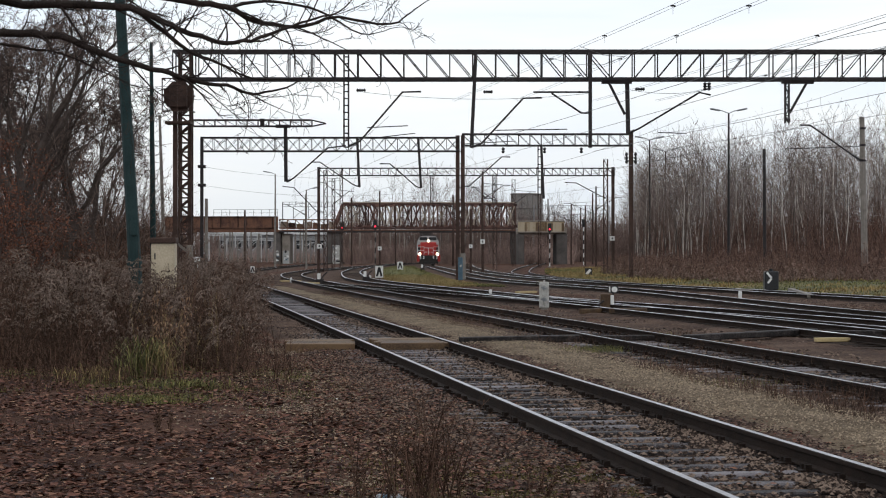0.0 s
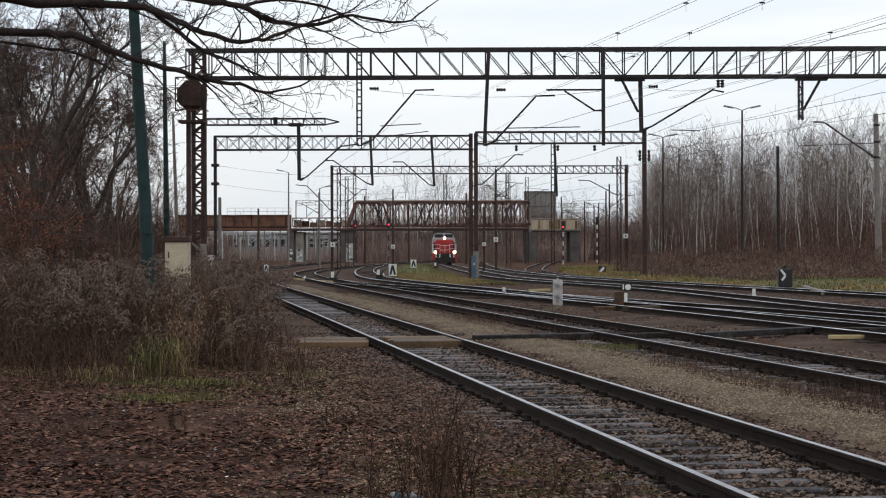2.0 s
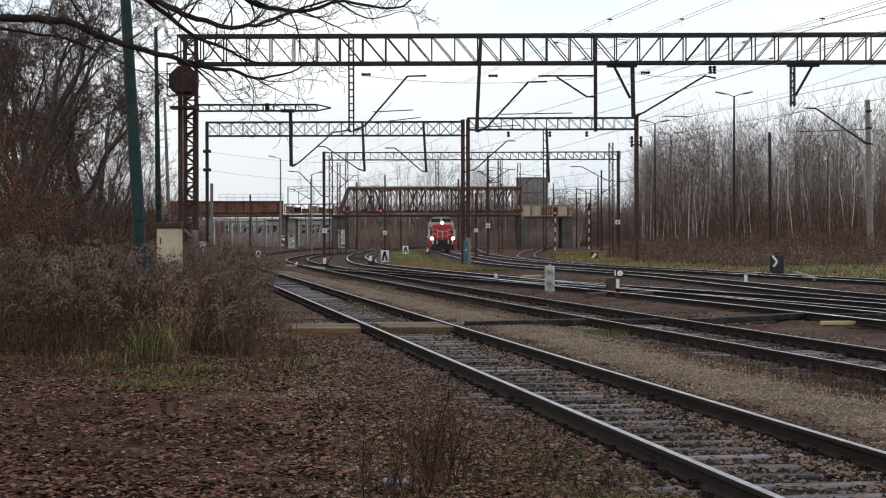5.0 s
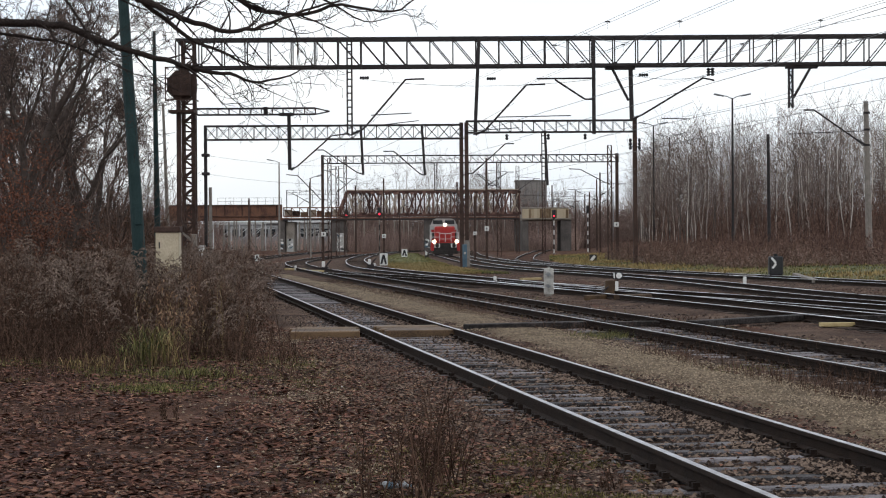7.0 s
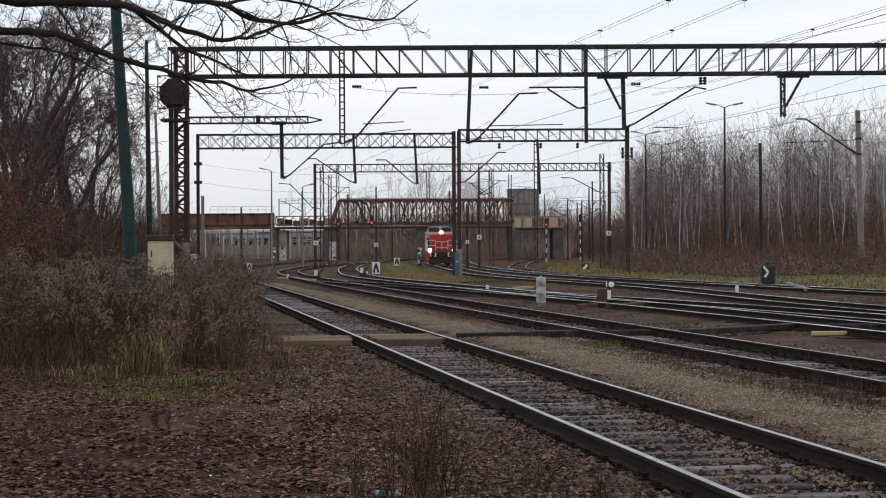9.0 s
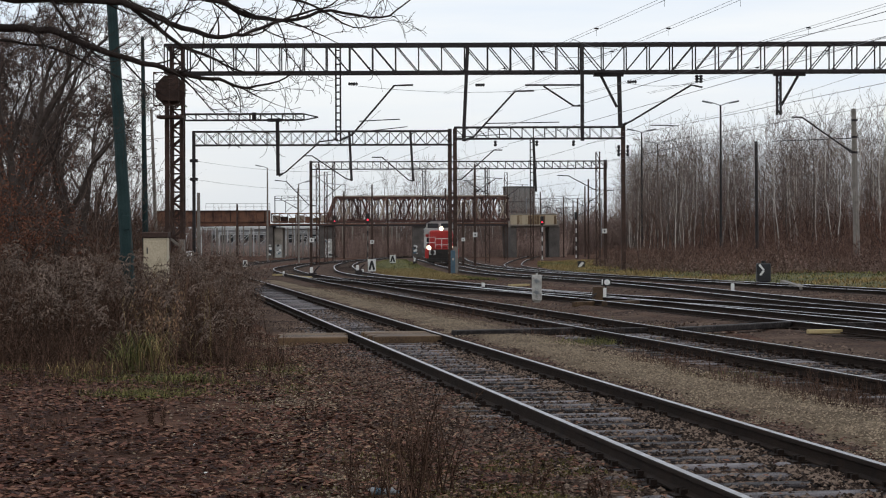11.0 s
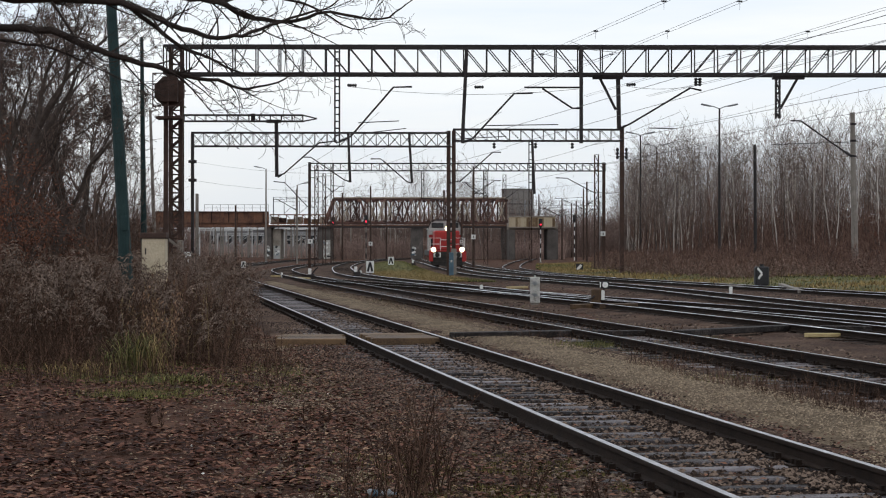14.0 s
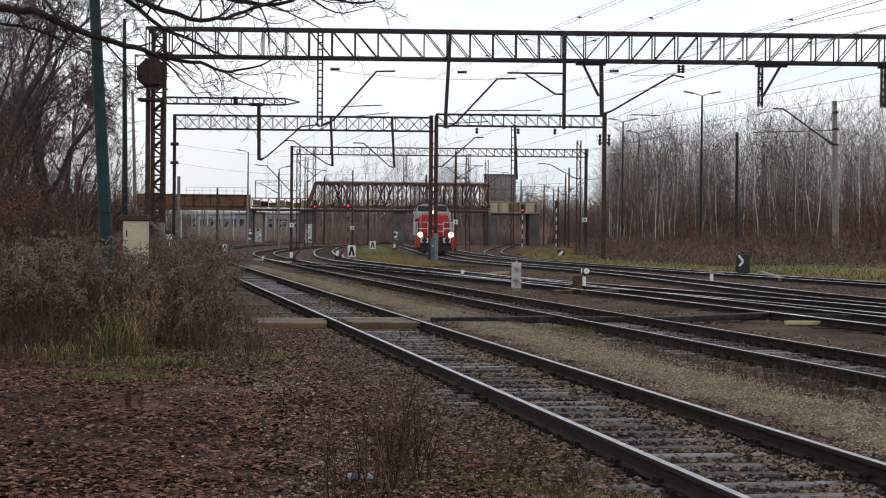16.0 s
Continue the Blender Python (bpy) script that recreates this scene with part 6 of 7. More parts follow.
        c_end = (fine[-1] - fine[-2]).normalized()
        shoot(c, fine[-1], c_end, 0.3, rad[-1], 2, rng)
        raw("twig_spray", c.v, c.f, DARK_BARK, th)["kind"] = "stuff"


overhanging()


# ---- poles, cabinet and lamps on the near side ----
def pole(name, foot, top, r0, r1, material, label, category="pole"):
    th = thing(name, (0, 0, 0), label, category, "poles")
    part("shaft", tube(B(), [foot, Vector(foot).lerp(Vector(top), 0.5), top], [r0, (r0 + r1) / 2, r1], 12), material, th)
    return th


def green_pole():
    th = pole("leaning_pole", (-6.23, 36, -0.4), (-6.72, 36, 8.29), 0.145, 0.1, GREEN_POLE, "leaning dark green painted steel pole")
    bm = box(B(), (-6.4, 35.83, 2.11), (-6.25, 35.88, 2.41), 0.01)
    part("access_door", bm, GREEN_POLE, th)
    part("collar", tube(B(), [(-6.34, 36, 1.5), (-6.35, 36, 1.62)], 0.165, 12), GREEN_POLE, th)


green_pole()
pole("lamp_pole", (-12.39, 75, -0.2), (-12.51, 75, 10.79), 0.15, 0.07, GREEN_POLE, "tall tapering grey-green pole among the trees")
pole("lamp_pole", (-17.46, 110, -0.2), (-17.81, 110, 10.47), 0.14, 0.08, GREY_POLE, "thin grey pole behind the lattice mast")


def cabinet():
    th = thing("trackside_cabinet", (-6.69, 42, 0), "cream metal trackside cabinet with a brown lid", "cabinet")
    part("body", box(B(), (-0.28, -0.2, -0.2), (0.28, 0.2, 1.98), 0.012), CREAM, th)
    part("lid", box(B(), (-0.31, -0.24, 1.98), (0.31, 0.24, 2.12), 0.02), RUSTY, th, "brown sheet-metal lid")
    part("door", box(B(), (-0.25, -0.215, 0.2), (0.25, -0.2, 1.9), 0.005), CREAM, th)
    part("handle", box(B(), (-0.2, -0.235, 1.6), (-0.17, -0.215, 1.75), 0.004), BLACK, th)


cabinet()


def fence_posts():
    for x, y0, h in ((-10.81, 75, 2.6), (-16.22, 120, 5.5), (-11.15, 80, 1.6)):
        th = thing("concrete_post", (x, y0, 0), "weathered concrete post beside the thicket", "post", "concrete posts")
        part("shaft", box(B(), (-0.1, -0.1, -0.2), (0.1, 0.1, h), 0.02), GREY_POLE, th)
    th = thing("marker_post", (-9.85, 70, 0), "short white trackside marker post", "post")
    part("shaft", box(B(), (-0.12, -0.08, -0.1), (0.12, 0.08, 1.6), 0.02), WHITE, th)


fence_posts()
for at, h, arms, r in (((24.48, 150, 0.4), 13.4, (-1, 1), 0.11), ((22.43, 190, 0.3), 13.8, (-1, 1), 0.11), ((27.33, 215, 0.3), 14.0, (-1, 1), 0.11), ((-22.04, 230, 0), 12.2, (-1,), 0.12), ((-15.61, 200, 0), 9.0, (1,), 0.1)):
    street_lamp(at, h, arms, r)


def concrete_mast():
    th = thing("catenary_mast", (30.08, 125, 0.4), "pale concrete catenary mast with a dark bent arm", "mast", "catenary masts")
    part("mast", tube(B(), [(0.05, 0, -0.5), (-0.05, 0, 5), (-0.16, 0, 11.1)], [0.25, 0.22, 0.17], 10), GREY_POLE, th)
    bm = tube(B(), [(-0.25, 0, 8.0), (-0.8, 0, 8.35), (-3.85, 0, 10.5), (-4.6, 0, 10.52)], 0.06, 6)
    tube(bm, [(-0.2, 0, 9.0), (-6, 0, 8.8)], 0.03, 5)
    part("cantilever_arm", bm, STEEL, th)
    part("insulator", insulator(B(), (-0.25, 0, 8.0), (-0.8, 0, 8.35), 0.14), BLACK, th)
    for z in (7.9, 9.0, 10.2):
        part("clamp", tube(B(), [(-0.1, 0, z), (-0.1, 0, z + 0.15)], 0.24, 10), STEEL, th)


concrete_mast()
pole("dark_mast", (26.66, 145, 0.1), (26.61, 145, 10.39), 0.15, 0.13, STEEL, "plain dark steel mast before the birch wood", "mast")
for x, y0, top, w, lat, arm in ((-11.27, 168, 9.71, 0.32, True, 0), (-11.39, 182, 9.55, 0.3, True, 1.8), (-11.38, 196, 11.29, 0.3, True, -2.2), (-16.07, 205, 8.68, 0.22, False, -2.4),
                                (3.66, 162, 9.37, 0.26, False, 2.2), (5.49, 185, 10.15, 0.4, True, -2.2), (9.19, 228, 11.37, 0.4, True, 2.5), (2.37, 150, 5.56, 0.22, False, 0),
                                (-8.13, 225, 9.80, 0.26, False, -1.6), (1.39, 240, 9.79, 0.3, False, -2.0), (11.86, 215, 8.95, 0.34, True, 0), (21.37, 250, 10.37, 0.26, False, -3.6),
                                (18.70, 230, 8.05, 0.22, False, 2.4), (19.04, 260, 9.04, 0.24, False, -3.0), (-13.06, 250, 9.72, 0.3, False, 2.2), (-7.10, 262, 9.09, 0.26, False, 2.0),
                                (17.92, 205, 9.61, 0.24, False, 2.6), (-27.17, 240, 7.70, 0.3, False, 0), (25.97, 330, 10.36, 0.3, False, -3), (19.80, 330, 12.07, 0.3, False, 3)):
    small_mast(x, y0, top, w, lat, arm, "slender catenary mast far down the yard" if arm else "plain steel mast in the yard")
for k, x in enumerate((388, 395, 402, 411, 418, 427, 435, 442, 451, 458, 470, 505, 512, 521, 528, 537, 548, 556, 620, 636, 655, 672, 690, 706, 720)):
    th = thing("distant_post", (312 * (x - 784) / 3100, 312 + 2 * (k % 3), 0), "pale concrete post in the distance beyond the bridge", "post", "distant posts")
    part("shaft", box(B(), (-0.13, -0.12, -0.3), (0.13, 0.12, 4.2 + 1.1 * (k % 4)), 0.03), GREY_POLE if k < 18 else CONCRETE, th)


# the light paint also stands in for haze over the far portals
def far_portal(x0, x1, y0, z0, z1, paint=GALV):
    th = thing("catenary_gantry", (0, 0, 0), "hazy distant catenary portal beyond the bridge", "gantry", "catenary gantries")
    part("truss_beam", truss(B(), x0, x1, y0, z0, z1, 0.4, 1.1, 0.06, 0.04), paint, th)
    for x in (x0, x1):
        part("mast", box(B(), (x - 0.09, y0 - 0.09, -0.2), (x + 0.09, y0 + 0.09, z1), 0.02), paint, th)
    for k in range(3):
        x = x0 + (x1 - x0) * (k + 0.7) / 3.4
        bm = bar(B(), (x, y0, z0), (x, y0, z0 - 2.2), 0.12, 0.12, (0, 1, 0))
        tube(bm, [(x, y0, z0 - 2.0), (x + 1.6, y0, z0 - 0.6), (x + 2.2, y0, z0 - 0.6)], 0.05, 5)
        part("drop_post", bm, paint, th)


far_portal(16.88, 30.82, 325, 9.81, 10.65)
far_portal(20.44, 31.47, 360, 8.82, 9.75)
far_portal(-27.48, -18.58, 300, 9.77, 10.55)
for x0, x1, y0, z0, z1 in ((-42.5, -33.0, 318, 5.0, 5.4), (-41.0, -31.6, 332, 4.2, 4.6), (-45.0, -36.5, 344, 5.2, 5.6), (-27.5, -19.5, 322, 4.4, 4.8), (-29.0, -21.0, 340, 3.4, 3.8)):
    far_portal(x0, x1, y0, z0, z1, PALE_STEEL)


def far_shed():
    th = thing("distant_shed", (0, 352, 0), "long pale grey shed in the distance", "building")
    part("wall", box(B(), (-47.24, 0, -0.3), (-23.73, 12, 5.4), 0.1), PALE_SHED, th)
    part("roof", box(B(), (-47.46, -0.5, 5.4), (-23.50, 12.5, 5.9), 0.1), PALE_STEEL, th)
    for k in range(15):
        x = -46.2 + k * 1.52
        part("window", box(B(), (x, -0.06, 2.7), (x + 1.0, -0.01, 4.3), 0.02), GLASS, th)
    part("plinth", box(B(), (-47.3, -0.12, -0.3), (-23.7, -0.01, 0.9), 0.03), DARK_CONCRETE, th)


far_shed()


# ---- signals, signs and point gear ----
def colour_signal(x, y0, lamp_z, lit=True, banded=True):
    th = thing("signal_post", (x, y0, 0), "slim railway signal showing red on a banded post" if lit else "slim unlit railway signal on a banded post", "signal", "colour signals")
    part("head", box(B(), (-0.22, -0.12, lamp_z - 0.35), (0.22, 0.12, lamp_z + 0.75), 0.06), BLACK, th)
    z, k = 0.0, 0
    while z < lamp_z - 0.35:
        top = min(z + 0.6, lamp_z - 0.35)
        part("band", tube(B(), [(0, 0, z), (0, 0, top)], 0.075, 8), ((WHITE, STEEL) if banded else (GREY_POLE, STEEL))[k % 2], th)
        z, k = top, k + 1
    part("lens", tube(B(), [(0, -0.12, lamp_z), (0, -0.17, lamp_z)], 0.105, 14), RED_LAMP if lit else GLASS, th)
    part("foot", box(B(), (-0.2, -0.2, -0.2), (0.2, 0.2, 0.12), 0.03), GREY_POLE, th)


colour_signal(-12.92, 225, 5.08, True, False)
colour_signal(-7.74, 200, 4.84, True, False)
colour_signal(13.41, 220, 4.79)
colour_signal(19.28, 240, 5.69, False)


def chevron_sign(x, y0, w, h, foot, label="white board with a black chevron on a low post"):
    th = thing("track_sign", (x, y0, 0), label, "sign", "low track signs")
    part("board", box(B(), (-w / 2, -0.02, foot), (w / 2, 0.02, foot + h), 0.01), WHITE, th)
    bm = B()
    for s in (-1, 1):
        bar(bm, (s * w * 0.3, -0.03, foot + h * 0.12), (0, -0.03, foot + h * 0.88), w * 0.26, 0.012, (0, 1, 0))
    part("chevron", bm, BLACK, th)
    part("post", box(B(), (-0.04, 0.02, -0.2), (0.04, 0.09, foot + h * 0.8), 0.01), STEEL, th)


chevron_sign(-4.26, 117, 0.52, 0.8, 0.12)
chevron_sign(-4.41, 180, 0.6, 0.8, 0.1)
chevron_sign(-16.31, 150, 0.4, 0.55, 0.1)


def stripe_sign(x, y0, w, h):
    th = thing("track_sign", (x, y0, 0.02), "low black board with a white diagonal stripe", "sign", "low track signs")
    part("board", box(B(), (-w / 2, -0.02, 0.05), (w / 2, 0.05, h), 0.01), BLACK, th)
    part("stripe", bar(B(), (-w * 0.3, -0.026, 0.16), (w * 0.25, -0.026, h - 0.1), w * 0.34, 0.01, (0, 1, 0)), WHITE, th)
    part("post", box(B(), (-0.04, 0.05, -0.2), (0.04, 0.1, 0.4), 0.01), STEEL, th)


stripe_sign(10.90, 131, 0.55, 0.62)
stripe_sign(13.84, 124, 0.5, 0.55)


def plates():
    for x, y0, zz, s in ((-9.86, 139.6, 2.32, 0.36), (3.66, 161.66, 2.84, 0.42), (13.50, 139.6, 2.95, 0.36), (2.37, 149.68, 2.36, 0.3), (-8.13, 224.68, 2.39, 0.5)):
        th = thing("mast_plate", (x, y0, zz), "small white plate fixed to a mast", "sign", "mast plates")
        part("plate", box(B(), (-s / 2, -0.03, -s / 2), (s / 2, 0.25, s / 2), 0.01), WHITE, th)
        part("mark", box(B(), (-s * 0.14, -0.036, -s * 0.22), (s * 0.14, -0.028, s * 0.22)), BLACK, th)


plates()


def dwarf_signal():
    th = thing("dwarf_signal", (3.15, 54.5, 0), "low weathered white signal box with two round lenses", "signal")
    part("housing", box(B(), (-0.15, -0.06, 0.05), (0.15, 0.1, 0.86), 0.02), OLD_WHITE, th)
    for z in (0.28, 0.64):
        part("lens", tube(B(), [(-0.02, -0.06, z), (-0.02, -0.12, z)], 0.035, 12), GALV, th)
        bm = B()
        for k in range(7):
            a, b = math.pi * (k / 7) - 0.2, math.pi * ((k + 1) / 7) - 0.2
            bar(bm, (-0.02 + 0.055 * math.cos(a), -0.1, z + 0.055 * math.sin(a)), (-0.02 + 0.055 * math.cos(b), -0.1, z + 0.055 * math.sin(b)), 0.012, 0.1)
        part("hood", bm, GALV, th)
    part("foot", box(B(), (-0.1, -0.04, -0.15), (0.1, 0.08, 0.05), 0.01), GREY_POLE, th)
    part("cap", box(B(), (-0.03, -0.03, 0.86), (0.03, 0.03, 0.92), 0.01), OLD_WHITE, th)


dwarf_signal()


def point_machine():
    th = thing("point_lever", (5.05, 54, 0), "rusty point lever box with a white plate and disc", "point lever")
    part("box", box(B(), (-0.2, -0.16, 0.0), (0.12, 0.16, 0.5), 0.02), PLANK, th)
    part("plate", box(B(), (0.1, -0.2, 0.16), (0.2, -0.16, 0.46), 0.008), WHITE, th)
    part("disc", tube(B(), [(0.24, -0.02, 0.63), (0.24, 0.02, 0.63)], 0.09, 16), WHITE, th)
    part("disc_board", box(B(), (0.06, 0.02, 0.52), (0.36, 0.05, 0.74), 0.01), BLACK, th)
    part("stripe", box(B(), (0.07, -0.01, 0.55), (0.11, 0.018, 0.72), 0.004), WHITE, th)
    part("stem", tube(B(), [(0.2, 0.04, -0.1), (0.2, 0.04, 0.55)], 0.025, 8), STEEL, th)
    part("lever", tube(B(), [(-0.1, -0.16, 0.3), (-0.35, -0.3, 0.12), (-0.7, -0.34, 0.08)], 0.025, 8), STEEL, th)


point_machine()


def point_lantern(x, y0, s, label):
    th = thing("point_lantern", (x, y0, 0), label, "point indicator", "point indicators")
    part("housing", box(B(), (-0.3 * s, -0.22 * s, 0.16 * s), (0.3 * s, 0.22 * s, 0.98 * s), 0.05 * s), BLACK, th)
    part("foot", box(B(), (-0.2 * s, -0.16 * s, -0.15), (0.2 * s, 0.16 * s, 0.25 * s), 0.03 * s), BLACK, th)
    for a, b in (((-0.22, 0.92), (-0.02, 0.68)), ((-0.02, 0.66), (-0.18, 0.46))):
        part("arrow", bar(B(), (a[0] * s, -0.23 * s, a[1] * s), (b[0] * s, -0.23 * s, b[1] * s), 0.09 * s, 0.01, (0, 1, 0)), WHITE, th)
    part("chimney", tube(B(), [(0, 0, 0.96 * s), (0, 0, 1.08 * s)], 0.09 * s, 10), BLACK, th)


point_lantern(14.24, 76, 1.0, "black point lantern box with white arrow stripes")
for x, y0, lab in ((-7.07, 101, "small dark point lever by the turnout"), (-4.91, 112, "small dark point lever with a pale plate"), (-2.09, 180, "small point lever with a white plate")):
    th = thing("point_lever", (x, y0, 0), lab, "point lever")
    part("box", box(B(), (-0.22, -0.2, -0.1), (0.22, 0.2, 0.28), 0.03), STEEL, th)
    part("lever", tube(B(), [(0, 0, 0.2), (0.2, 0, 0.5), (0.38, 0, 0.66)], 0.04, 8), STEEL, th)
    part("plate", box(B(), (-0.16, -0.24, 0.26), (0.02, -0.2, 0.6), 0.01), WHITE, th)
th = thing("cable_cabinet", (1.14, 114.6, 0), "faded blue equipment cabinet at the foot of a mast", "cabinet")
part("body", box(B(), (-0.15, -0.14, -0.1), (0.15, 0.14, 1.5), 0.02), BLUE, th)
part("plate", box(B(), (-0.05, -0.152, 0.85), (0.07, -0.14, 1.0), 0.004), OLD_WHITE, th)
for x, y0, h in ((11.03, 65, 0.34), (1.87, 69, 0.32), (-9.11, 105, 0.3), (-4.79, 115, 0.3)):
    th = thing("white_stake", (x, y0, 0), "short white clearance stake in the ballast", "post", "white stakes")
    part("shaft", box(B(), (-0.06, -0.05, -0.1), (0.06, 0.05, h), 0.015), WHITE, th)


# ---- crossing planks and loose timbers ----
def plank_row(name, lo, hi, n, yaw, material, label, z=0.12, thick=0.1):
    """n boards side by side, along x."""
    th = thing(name, ((lo[0] + hi[0]) / 2, (lo[1] + hi[1]) / 2, 0), label, "planks", "crossing planks", rz=yaw)
    w, d = hi[0] - lo[0], (hi[1] - lo[1]) / n
    rng = random.Random(name + str(lo))
    for k in range(n):
        e = rng.uniform(-0.06, 0.06)
        part("plank", box(B(), (-w / 2 + e, -d * n / 2 + d * k + 0.008, -0.02), (w / 2 + e, -d * n / 2 + d * (k + 1) - 0.008, z + rng.uniform(-0.008, 0.008)), 0.015), material, th)
    return th


plank_row("crossing_planks", (-1.22, 31.0), (0.1, 33.0), 6, 9.3, PLANK, "worn brown timber crossing boards between the rails", 0.155)
plank_row("crossing_planks", (-2.85, 31.0), (-1.62, 32.8), 5, 4, PLANK, "worn brown timber boards beside the crossing", 0.14)


def beam(a, b, w, h, material, label, name="timber_beam"):
    th = thing(name, (0, 0, 0), label, "timber", "loose timbers")
    bm = bar(B(), Vector(a) + Vector((0, 0, h / 2)), Vector(b) + Vector((0, 0, h / 2)), w, h)
    bmesh.ops.bevel(bm, geom=bm.edges[:], offset=min(w, h) * 0.12, segments=1, affect="EDGES")
    part("beam", bm, material, th)


beam((0.35, 33.3, 0.02), (2.75, 34.3, 0.02), 0.3, 0.13, DARK_WOOD, "tarred black timber laid from the crossing")
beam((3.1, 34.4, 0.03), (4.5, 34.7, 0.03), 0.2, 0.1, DARK_WOOD, "wet dark timber across the second track")
beam((4.75, 34.2, 0.03), (7.8, 36.9, 0.04), 0.28, 0.12, DARK_WOOD, "wet dark timber lying between the tracks")
beam((8.0, 36.3, 0.03), (9.2, 36.0, 0.03), 0.22, 0.12, DARK_WOOD, "wet dark timber lying between the tracks")
beam((7.2, 33.9, 0.03), (8.4, 34.0, 0.03), 0.15, 0.08, PALE_WOOD, "pale yellow board lying in the ballast", "loose_board")
beam((1.82, 63.6, 0.0), (2.75, 63.6, 0.0), 0.14, 0.07, PALE_WOOD, "pale board lying in the ballast", "loose_board")
beam((4.0, 50.6, 0.0), (4.75, 51.2, 0.0), 0.22, 0.14, PLANK, "brown timber by the point lever", "loose_board")
beam((4.8, 49.8, 0.02), (5.8, 50.4, 0.02), 0.3, 0.16, PLANK, "pale brown timber by the point lever", "loose_board")
beam((3.21, 76, 0.0), (4.07, 77, 0.0), 0.2, 0.1, PALE_WOOD, "pale board lying in the ballast", "loose_board")
beam((15.12, 76.2, 0.1), (13.97, 66.5, 0.05), 0.22, 0.14, GREY_POLE, "pale concrete trough beside the point lantern", "cable_trough")
beam((11.98, 78.2, 0.02), (13.88, 76.4, 0.05), 0.22, 0.12, GREY_POLE, "pale concrete trough beside the point lantern", "cable_trough")
beam((-9.87, 107, 0.0), (-8.60, 105, 0.0), 0.25, 0.12, PALE_WOOD, "pale board by the turnout", "loose_board")
beam((-8.00, 100, 0.0), (-7.01, 98, 0.0), 0.25, 0.12, PALE_WOOD, "pale board by the turnout", "loose_board")


def bottle():
    th = thing("plastic_bottle", (-0.36, 12.05, 0.03), "crushed clear and blue plastic bottle among the leaves", "bottle")
    part("body", tube(B(), [(-0.1, 0, 0.02), (-0.08, 0, 0.03), (0.0, 0.01, 0.028), (0.05, 0, 0.03), (0.09, 0, 0.018)], [0.024, 0.028, 0.022, 0.027, 0.01], 10), GALV, th)
    part("label_band", tube(B(), [(-0.06, 0, 0.031), (-0.01, 0.01, 0.029)], [0.0285, 0.025], 10), BLUE, th)
    part("bottle_cap", tube(B(), [(0.09, 0, 0.018), (0.11, 0, 0.018)], 0.015, 8), BLUE, th)


bottle()


for k, (x, y) in enumerate(((-1.95, 29.6), (-1.25, 20.6), (-3.6, 18.9), (-2.1, 15.2), (-1.75, 13.3), (-3.0, 20.1))):
    th = thing("paper_scrap", (x, y, 0.03), "small crumpled scrap of white paper on the soil", "litter", "paper scraps")
    rng = random.Random(k)
    bm = B()
    bmesh.ops.create_icosphere(bm, subdivisions=1, radius=0.016)
    for v in bm.verts:
        v.co = Vector((v.co.x * rng.uniform(0.6, 1.5), v.co.y * rng.uniform(0.6, 1.3), v.co.z * rng.uniform(0.4, 0.9)))
    part("scrap", bm, WHITE, th)


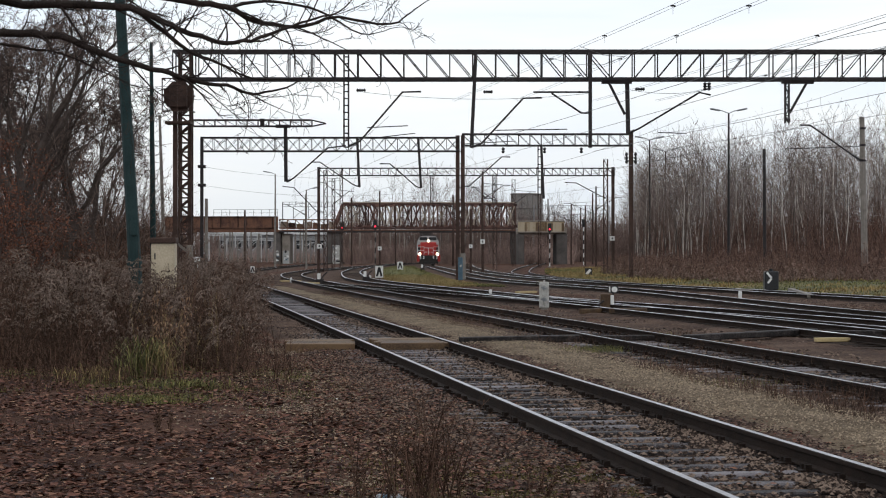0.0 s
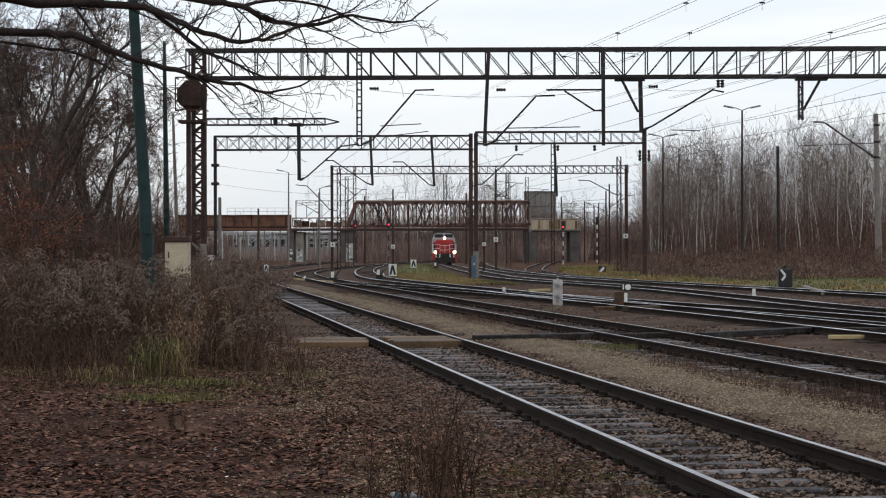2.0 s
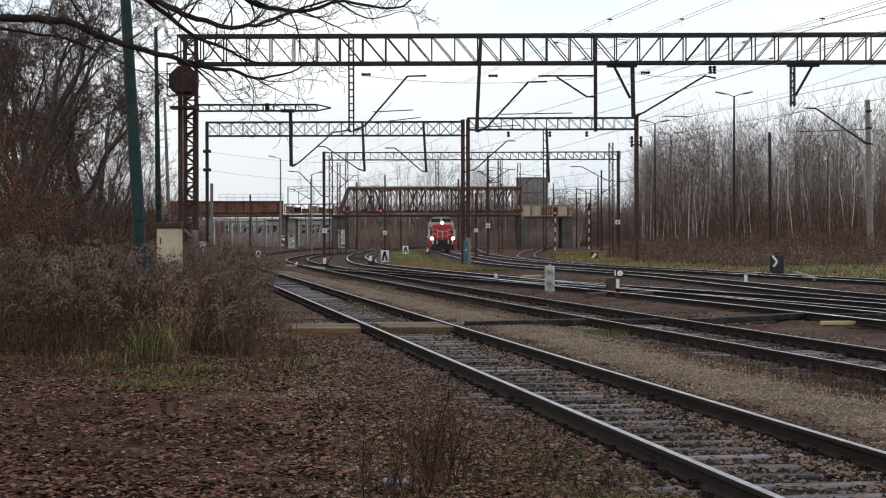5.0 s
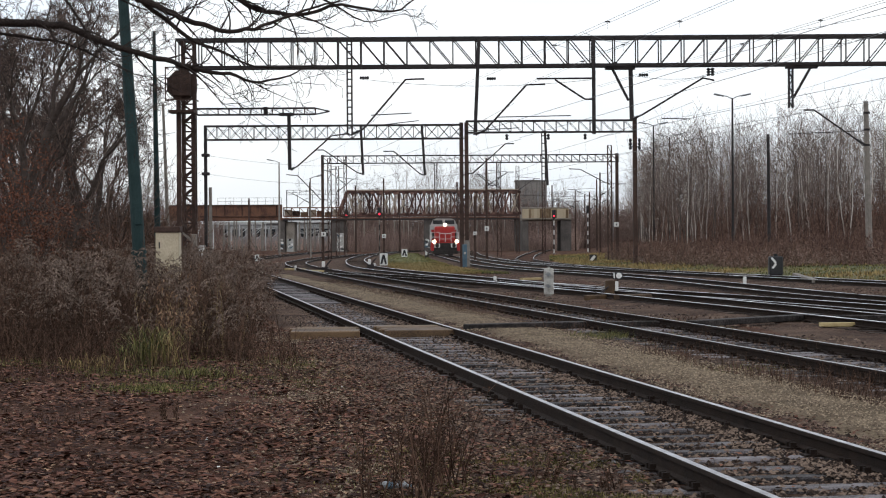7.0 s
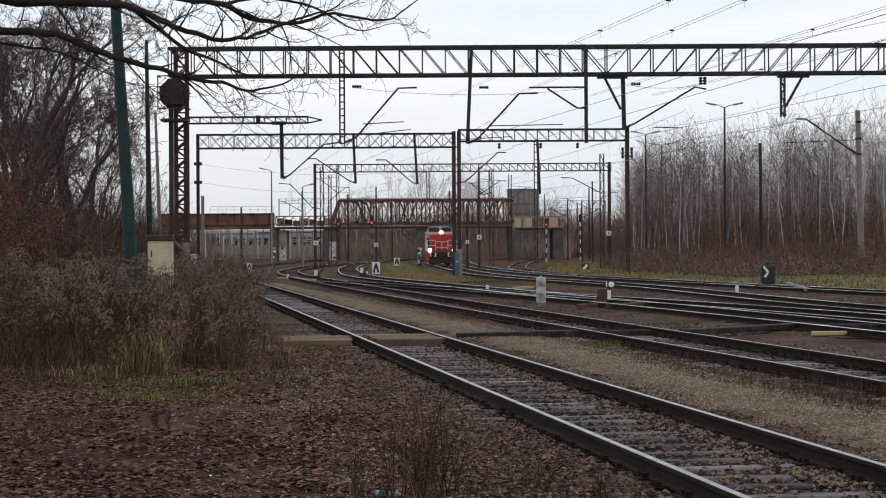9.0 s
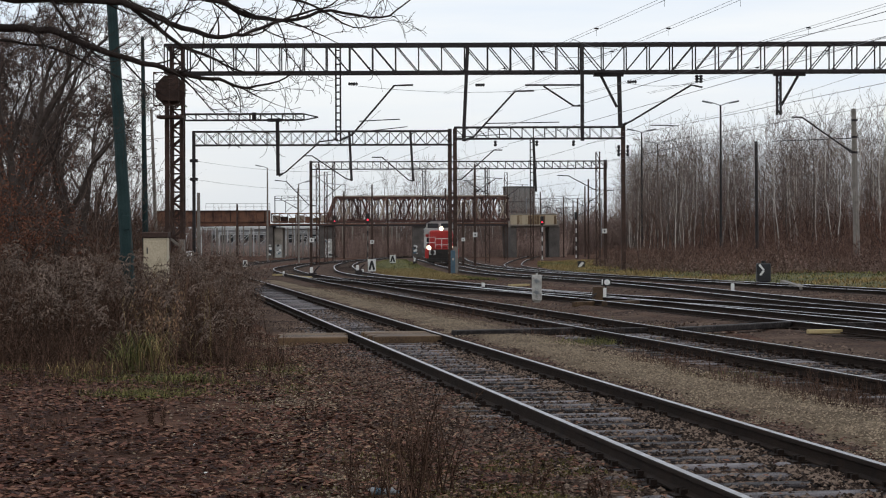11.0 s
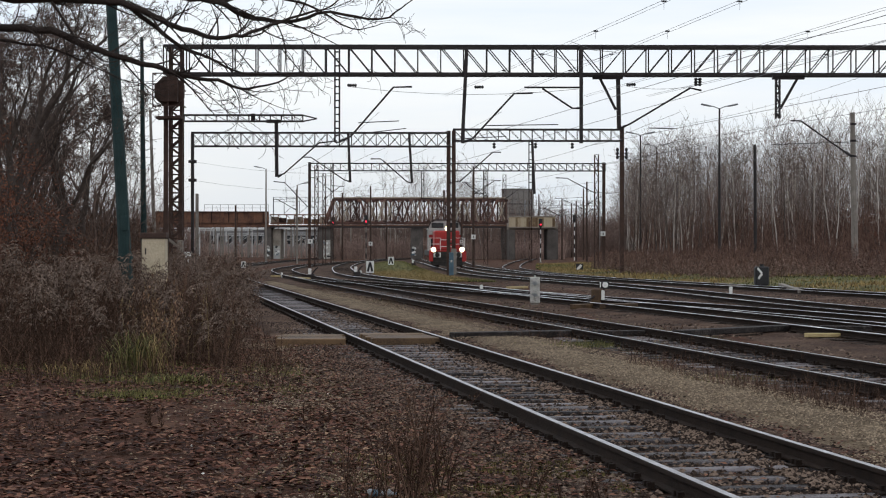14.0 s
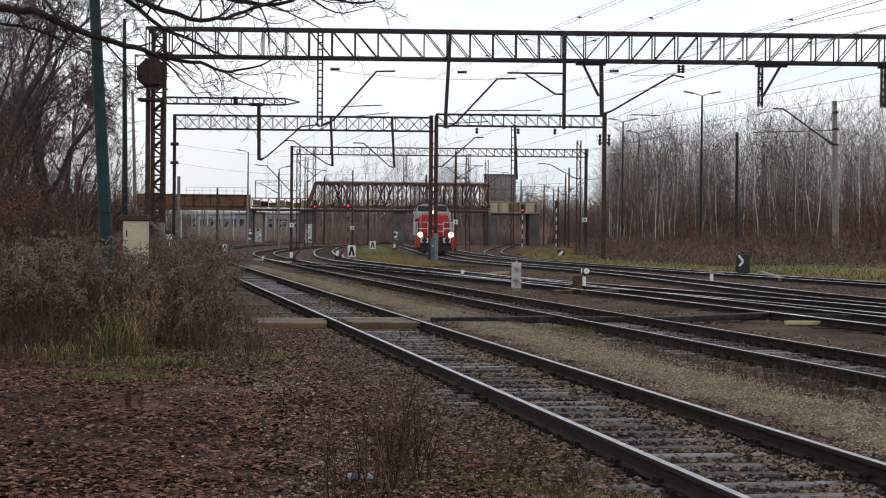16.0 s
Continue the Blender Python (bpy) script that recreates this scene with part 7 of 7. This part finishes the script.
# ---- overhead wires ----
def wires():
    def span(a, b, sag, r, n=8):
        a, b = Vector(a), Vector(b)
        pts = []
        for i in range(n + 1):
            u = i / n
            pts.append(a.lerp(b, u) - Vector((0, 0, 4 * sag * u * (1 - u))))
        return pts, r
    for k, line in enumerate((T2, T3, T5, T6)):
        th = thing("overhead_wire", (0, 0, 0), "thin sagging catenary and contact wires above a track", "wire", "overhead wires")
        supports = [66, 116, 140, 205, 285]
        for i, (ya, yb) in enumerate(zip(supports, supports[1:])):
            st = -0.25 if i % 2 else 0.25
            m0, _ = span((line(ya), ya, 6.9), (line(yb), yb, 6.9), 0.75 * ((yb - ya) / 64) ** 2, 0.012)
            c0, _ = span((line(ya) + st, ya, 5.55), (line(yb) - st, yb, 5.55), 0.05, 0.011, 3)
            part("messenger_wire", tube(B(), m0, 0.008, 4, False), WIRE, th)
            part("contact_wire", tube(B(), c0, 0.007, 4, False), WIRE, th)
            for j in range(1, 8):
                part("dropper", tube(B(), [m0[j], Vector(c0[0]).lerp(Vector(c0[-1]), j / 8)], 0.003, 3, False), WIRE, th)
    # the span that passes over the near tracks: twin messengers and one contact wire
    for x0, run in ((0.38, 0.187), (2.74, 0.163), (5.7, 0.197), (8.05, 0.23)):
        th = thing("overhead_wire", (0, 0, 0), "paired overhead wires with small clamps above the near tracks", "wire", "overhead wires")
        far, near = Vector((x0, 66, 7.52)), Vector((x0 + 62 * run, 4, 7.52))
        for dx, dz in ((-0.05, 0), (0.05, -0.03)):
            m0, _ = span(far + Vector((dx, 0, dz)), near + Vector((dx, 0, dz)), 0.12, 0.01)
            part("messenger_wire", tube(B(), m0, 0.0055, 4, False), WIRE, th)
        c0, _ = span((x0, 66, 5.6), (x0 + 62 * run, 4, 5.6), 0.04, 0.01)
        part("contact_wire", tube(B(), c0, 0.007, 4, False), WIRE, th)
        for u in (0.16, 0.24, 0.33, 0.42):
            q = far.lerp(near, u) - Vector((0, 0, 0.48 * u * (1 - u)))
            part("clamp", box(B(), q - Vector((0.06, 0.012, 0.025)), q + Vector((0.06, 0.012, 0.012)), 0.004), STEEL, th)
            part("dropper", tube(B(), [q, q - Vector((0, 0, 0.2))], 0.005, 3, False), WIRE, th)
    th = thing("jumper_cable", (0, 0, 0), "slack jumper cable looped between two overhead wires", "wire", "feeder wires")
    # points in order: from one pair of wires, slack, to the next pair
    a, b = Vector((0.38 + 0.187 * 15, 51, 7.43)), Vector((2.74 + 0.163 * 15.5, 50.5, 7.42))
    pts = [a, a.lerp(b, 0.3) - Vector((0, 0, 0.2)), a.lerp(b, 0.7) - Vector((0, 0, 0.22)), b]
    part("strand", tube(B(), pts, 0.007, 4, False), WIRE, th)
    pts = [b, b.lerp(Vector((0.38 + 0.187 * 18, 48, 7.43)), 0.5) - Vector((0, 0, 0.1)), Vector((0.38 + 0.187 * 18, 48, 7.43))]
    part("strand", tube(B(), pts, 0.007, 4, False), WIRE, th)
    for a, b, s in (((12.5, 66, 9.45), (19.1, 49, 9.45), 0.1), ((15.0, 125, 10.3), (18.0, 66, 8.9), 0.5),
                    ((-15.98, 116.00, 7.50), (1.16, 116.00, 7.32), 0.7), ((-15.98, 116.00, 6.27), (1.16, 116.00, 6.19), 0.7),
                    ((-3.24, 66.00, 7.85), (5.45, 66.00, 7.77), 0.25), ((7.20, 66.00, 7.89), (9.81, 66.00, 7.89), 0.12), ((12.46, 116.00, 8.44), (30.08, 125.00, 10.17), 0.6), ((12.46, 116.00, 7.88), (30.08, 125.00, 8.96), 0.6)):
        th = thing("feeder_wire", (0, 0, 0), "thin feeder wire strung between masts", "wire", "feeder wires")
        pts, _ = span(a, b, s, 0.012)
        part("strand", tube(B(), pts, 0.008, 4, False), WIRE, th)


wires()
motions()
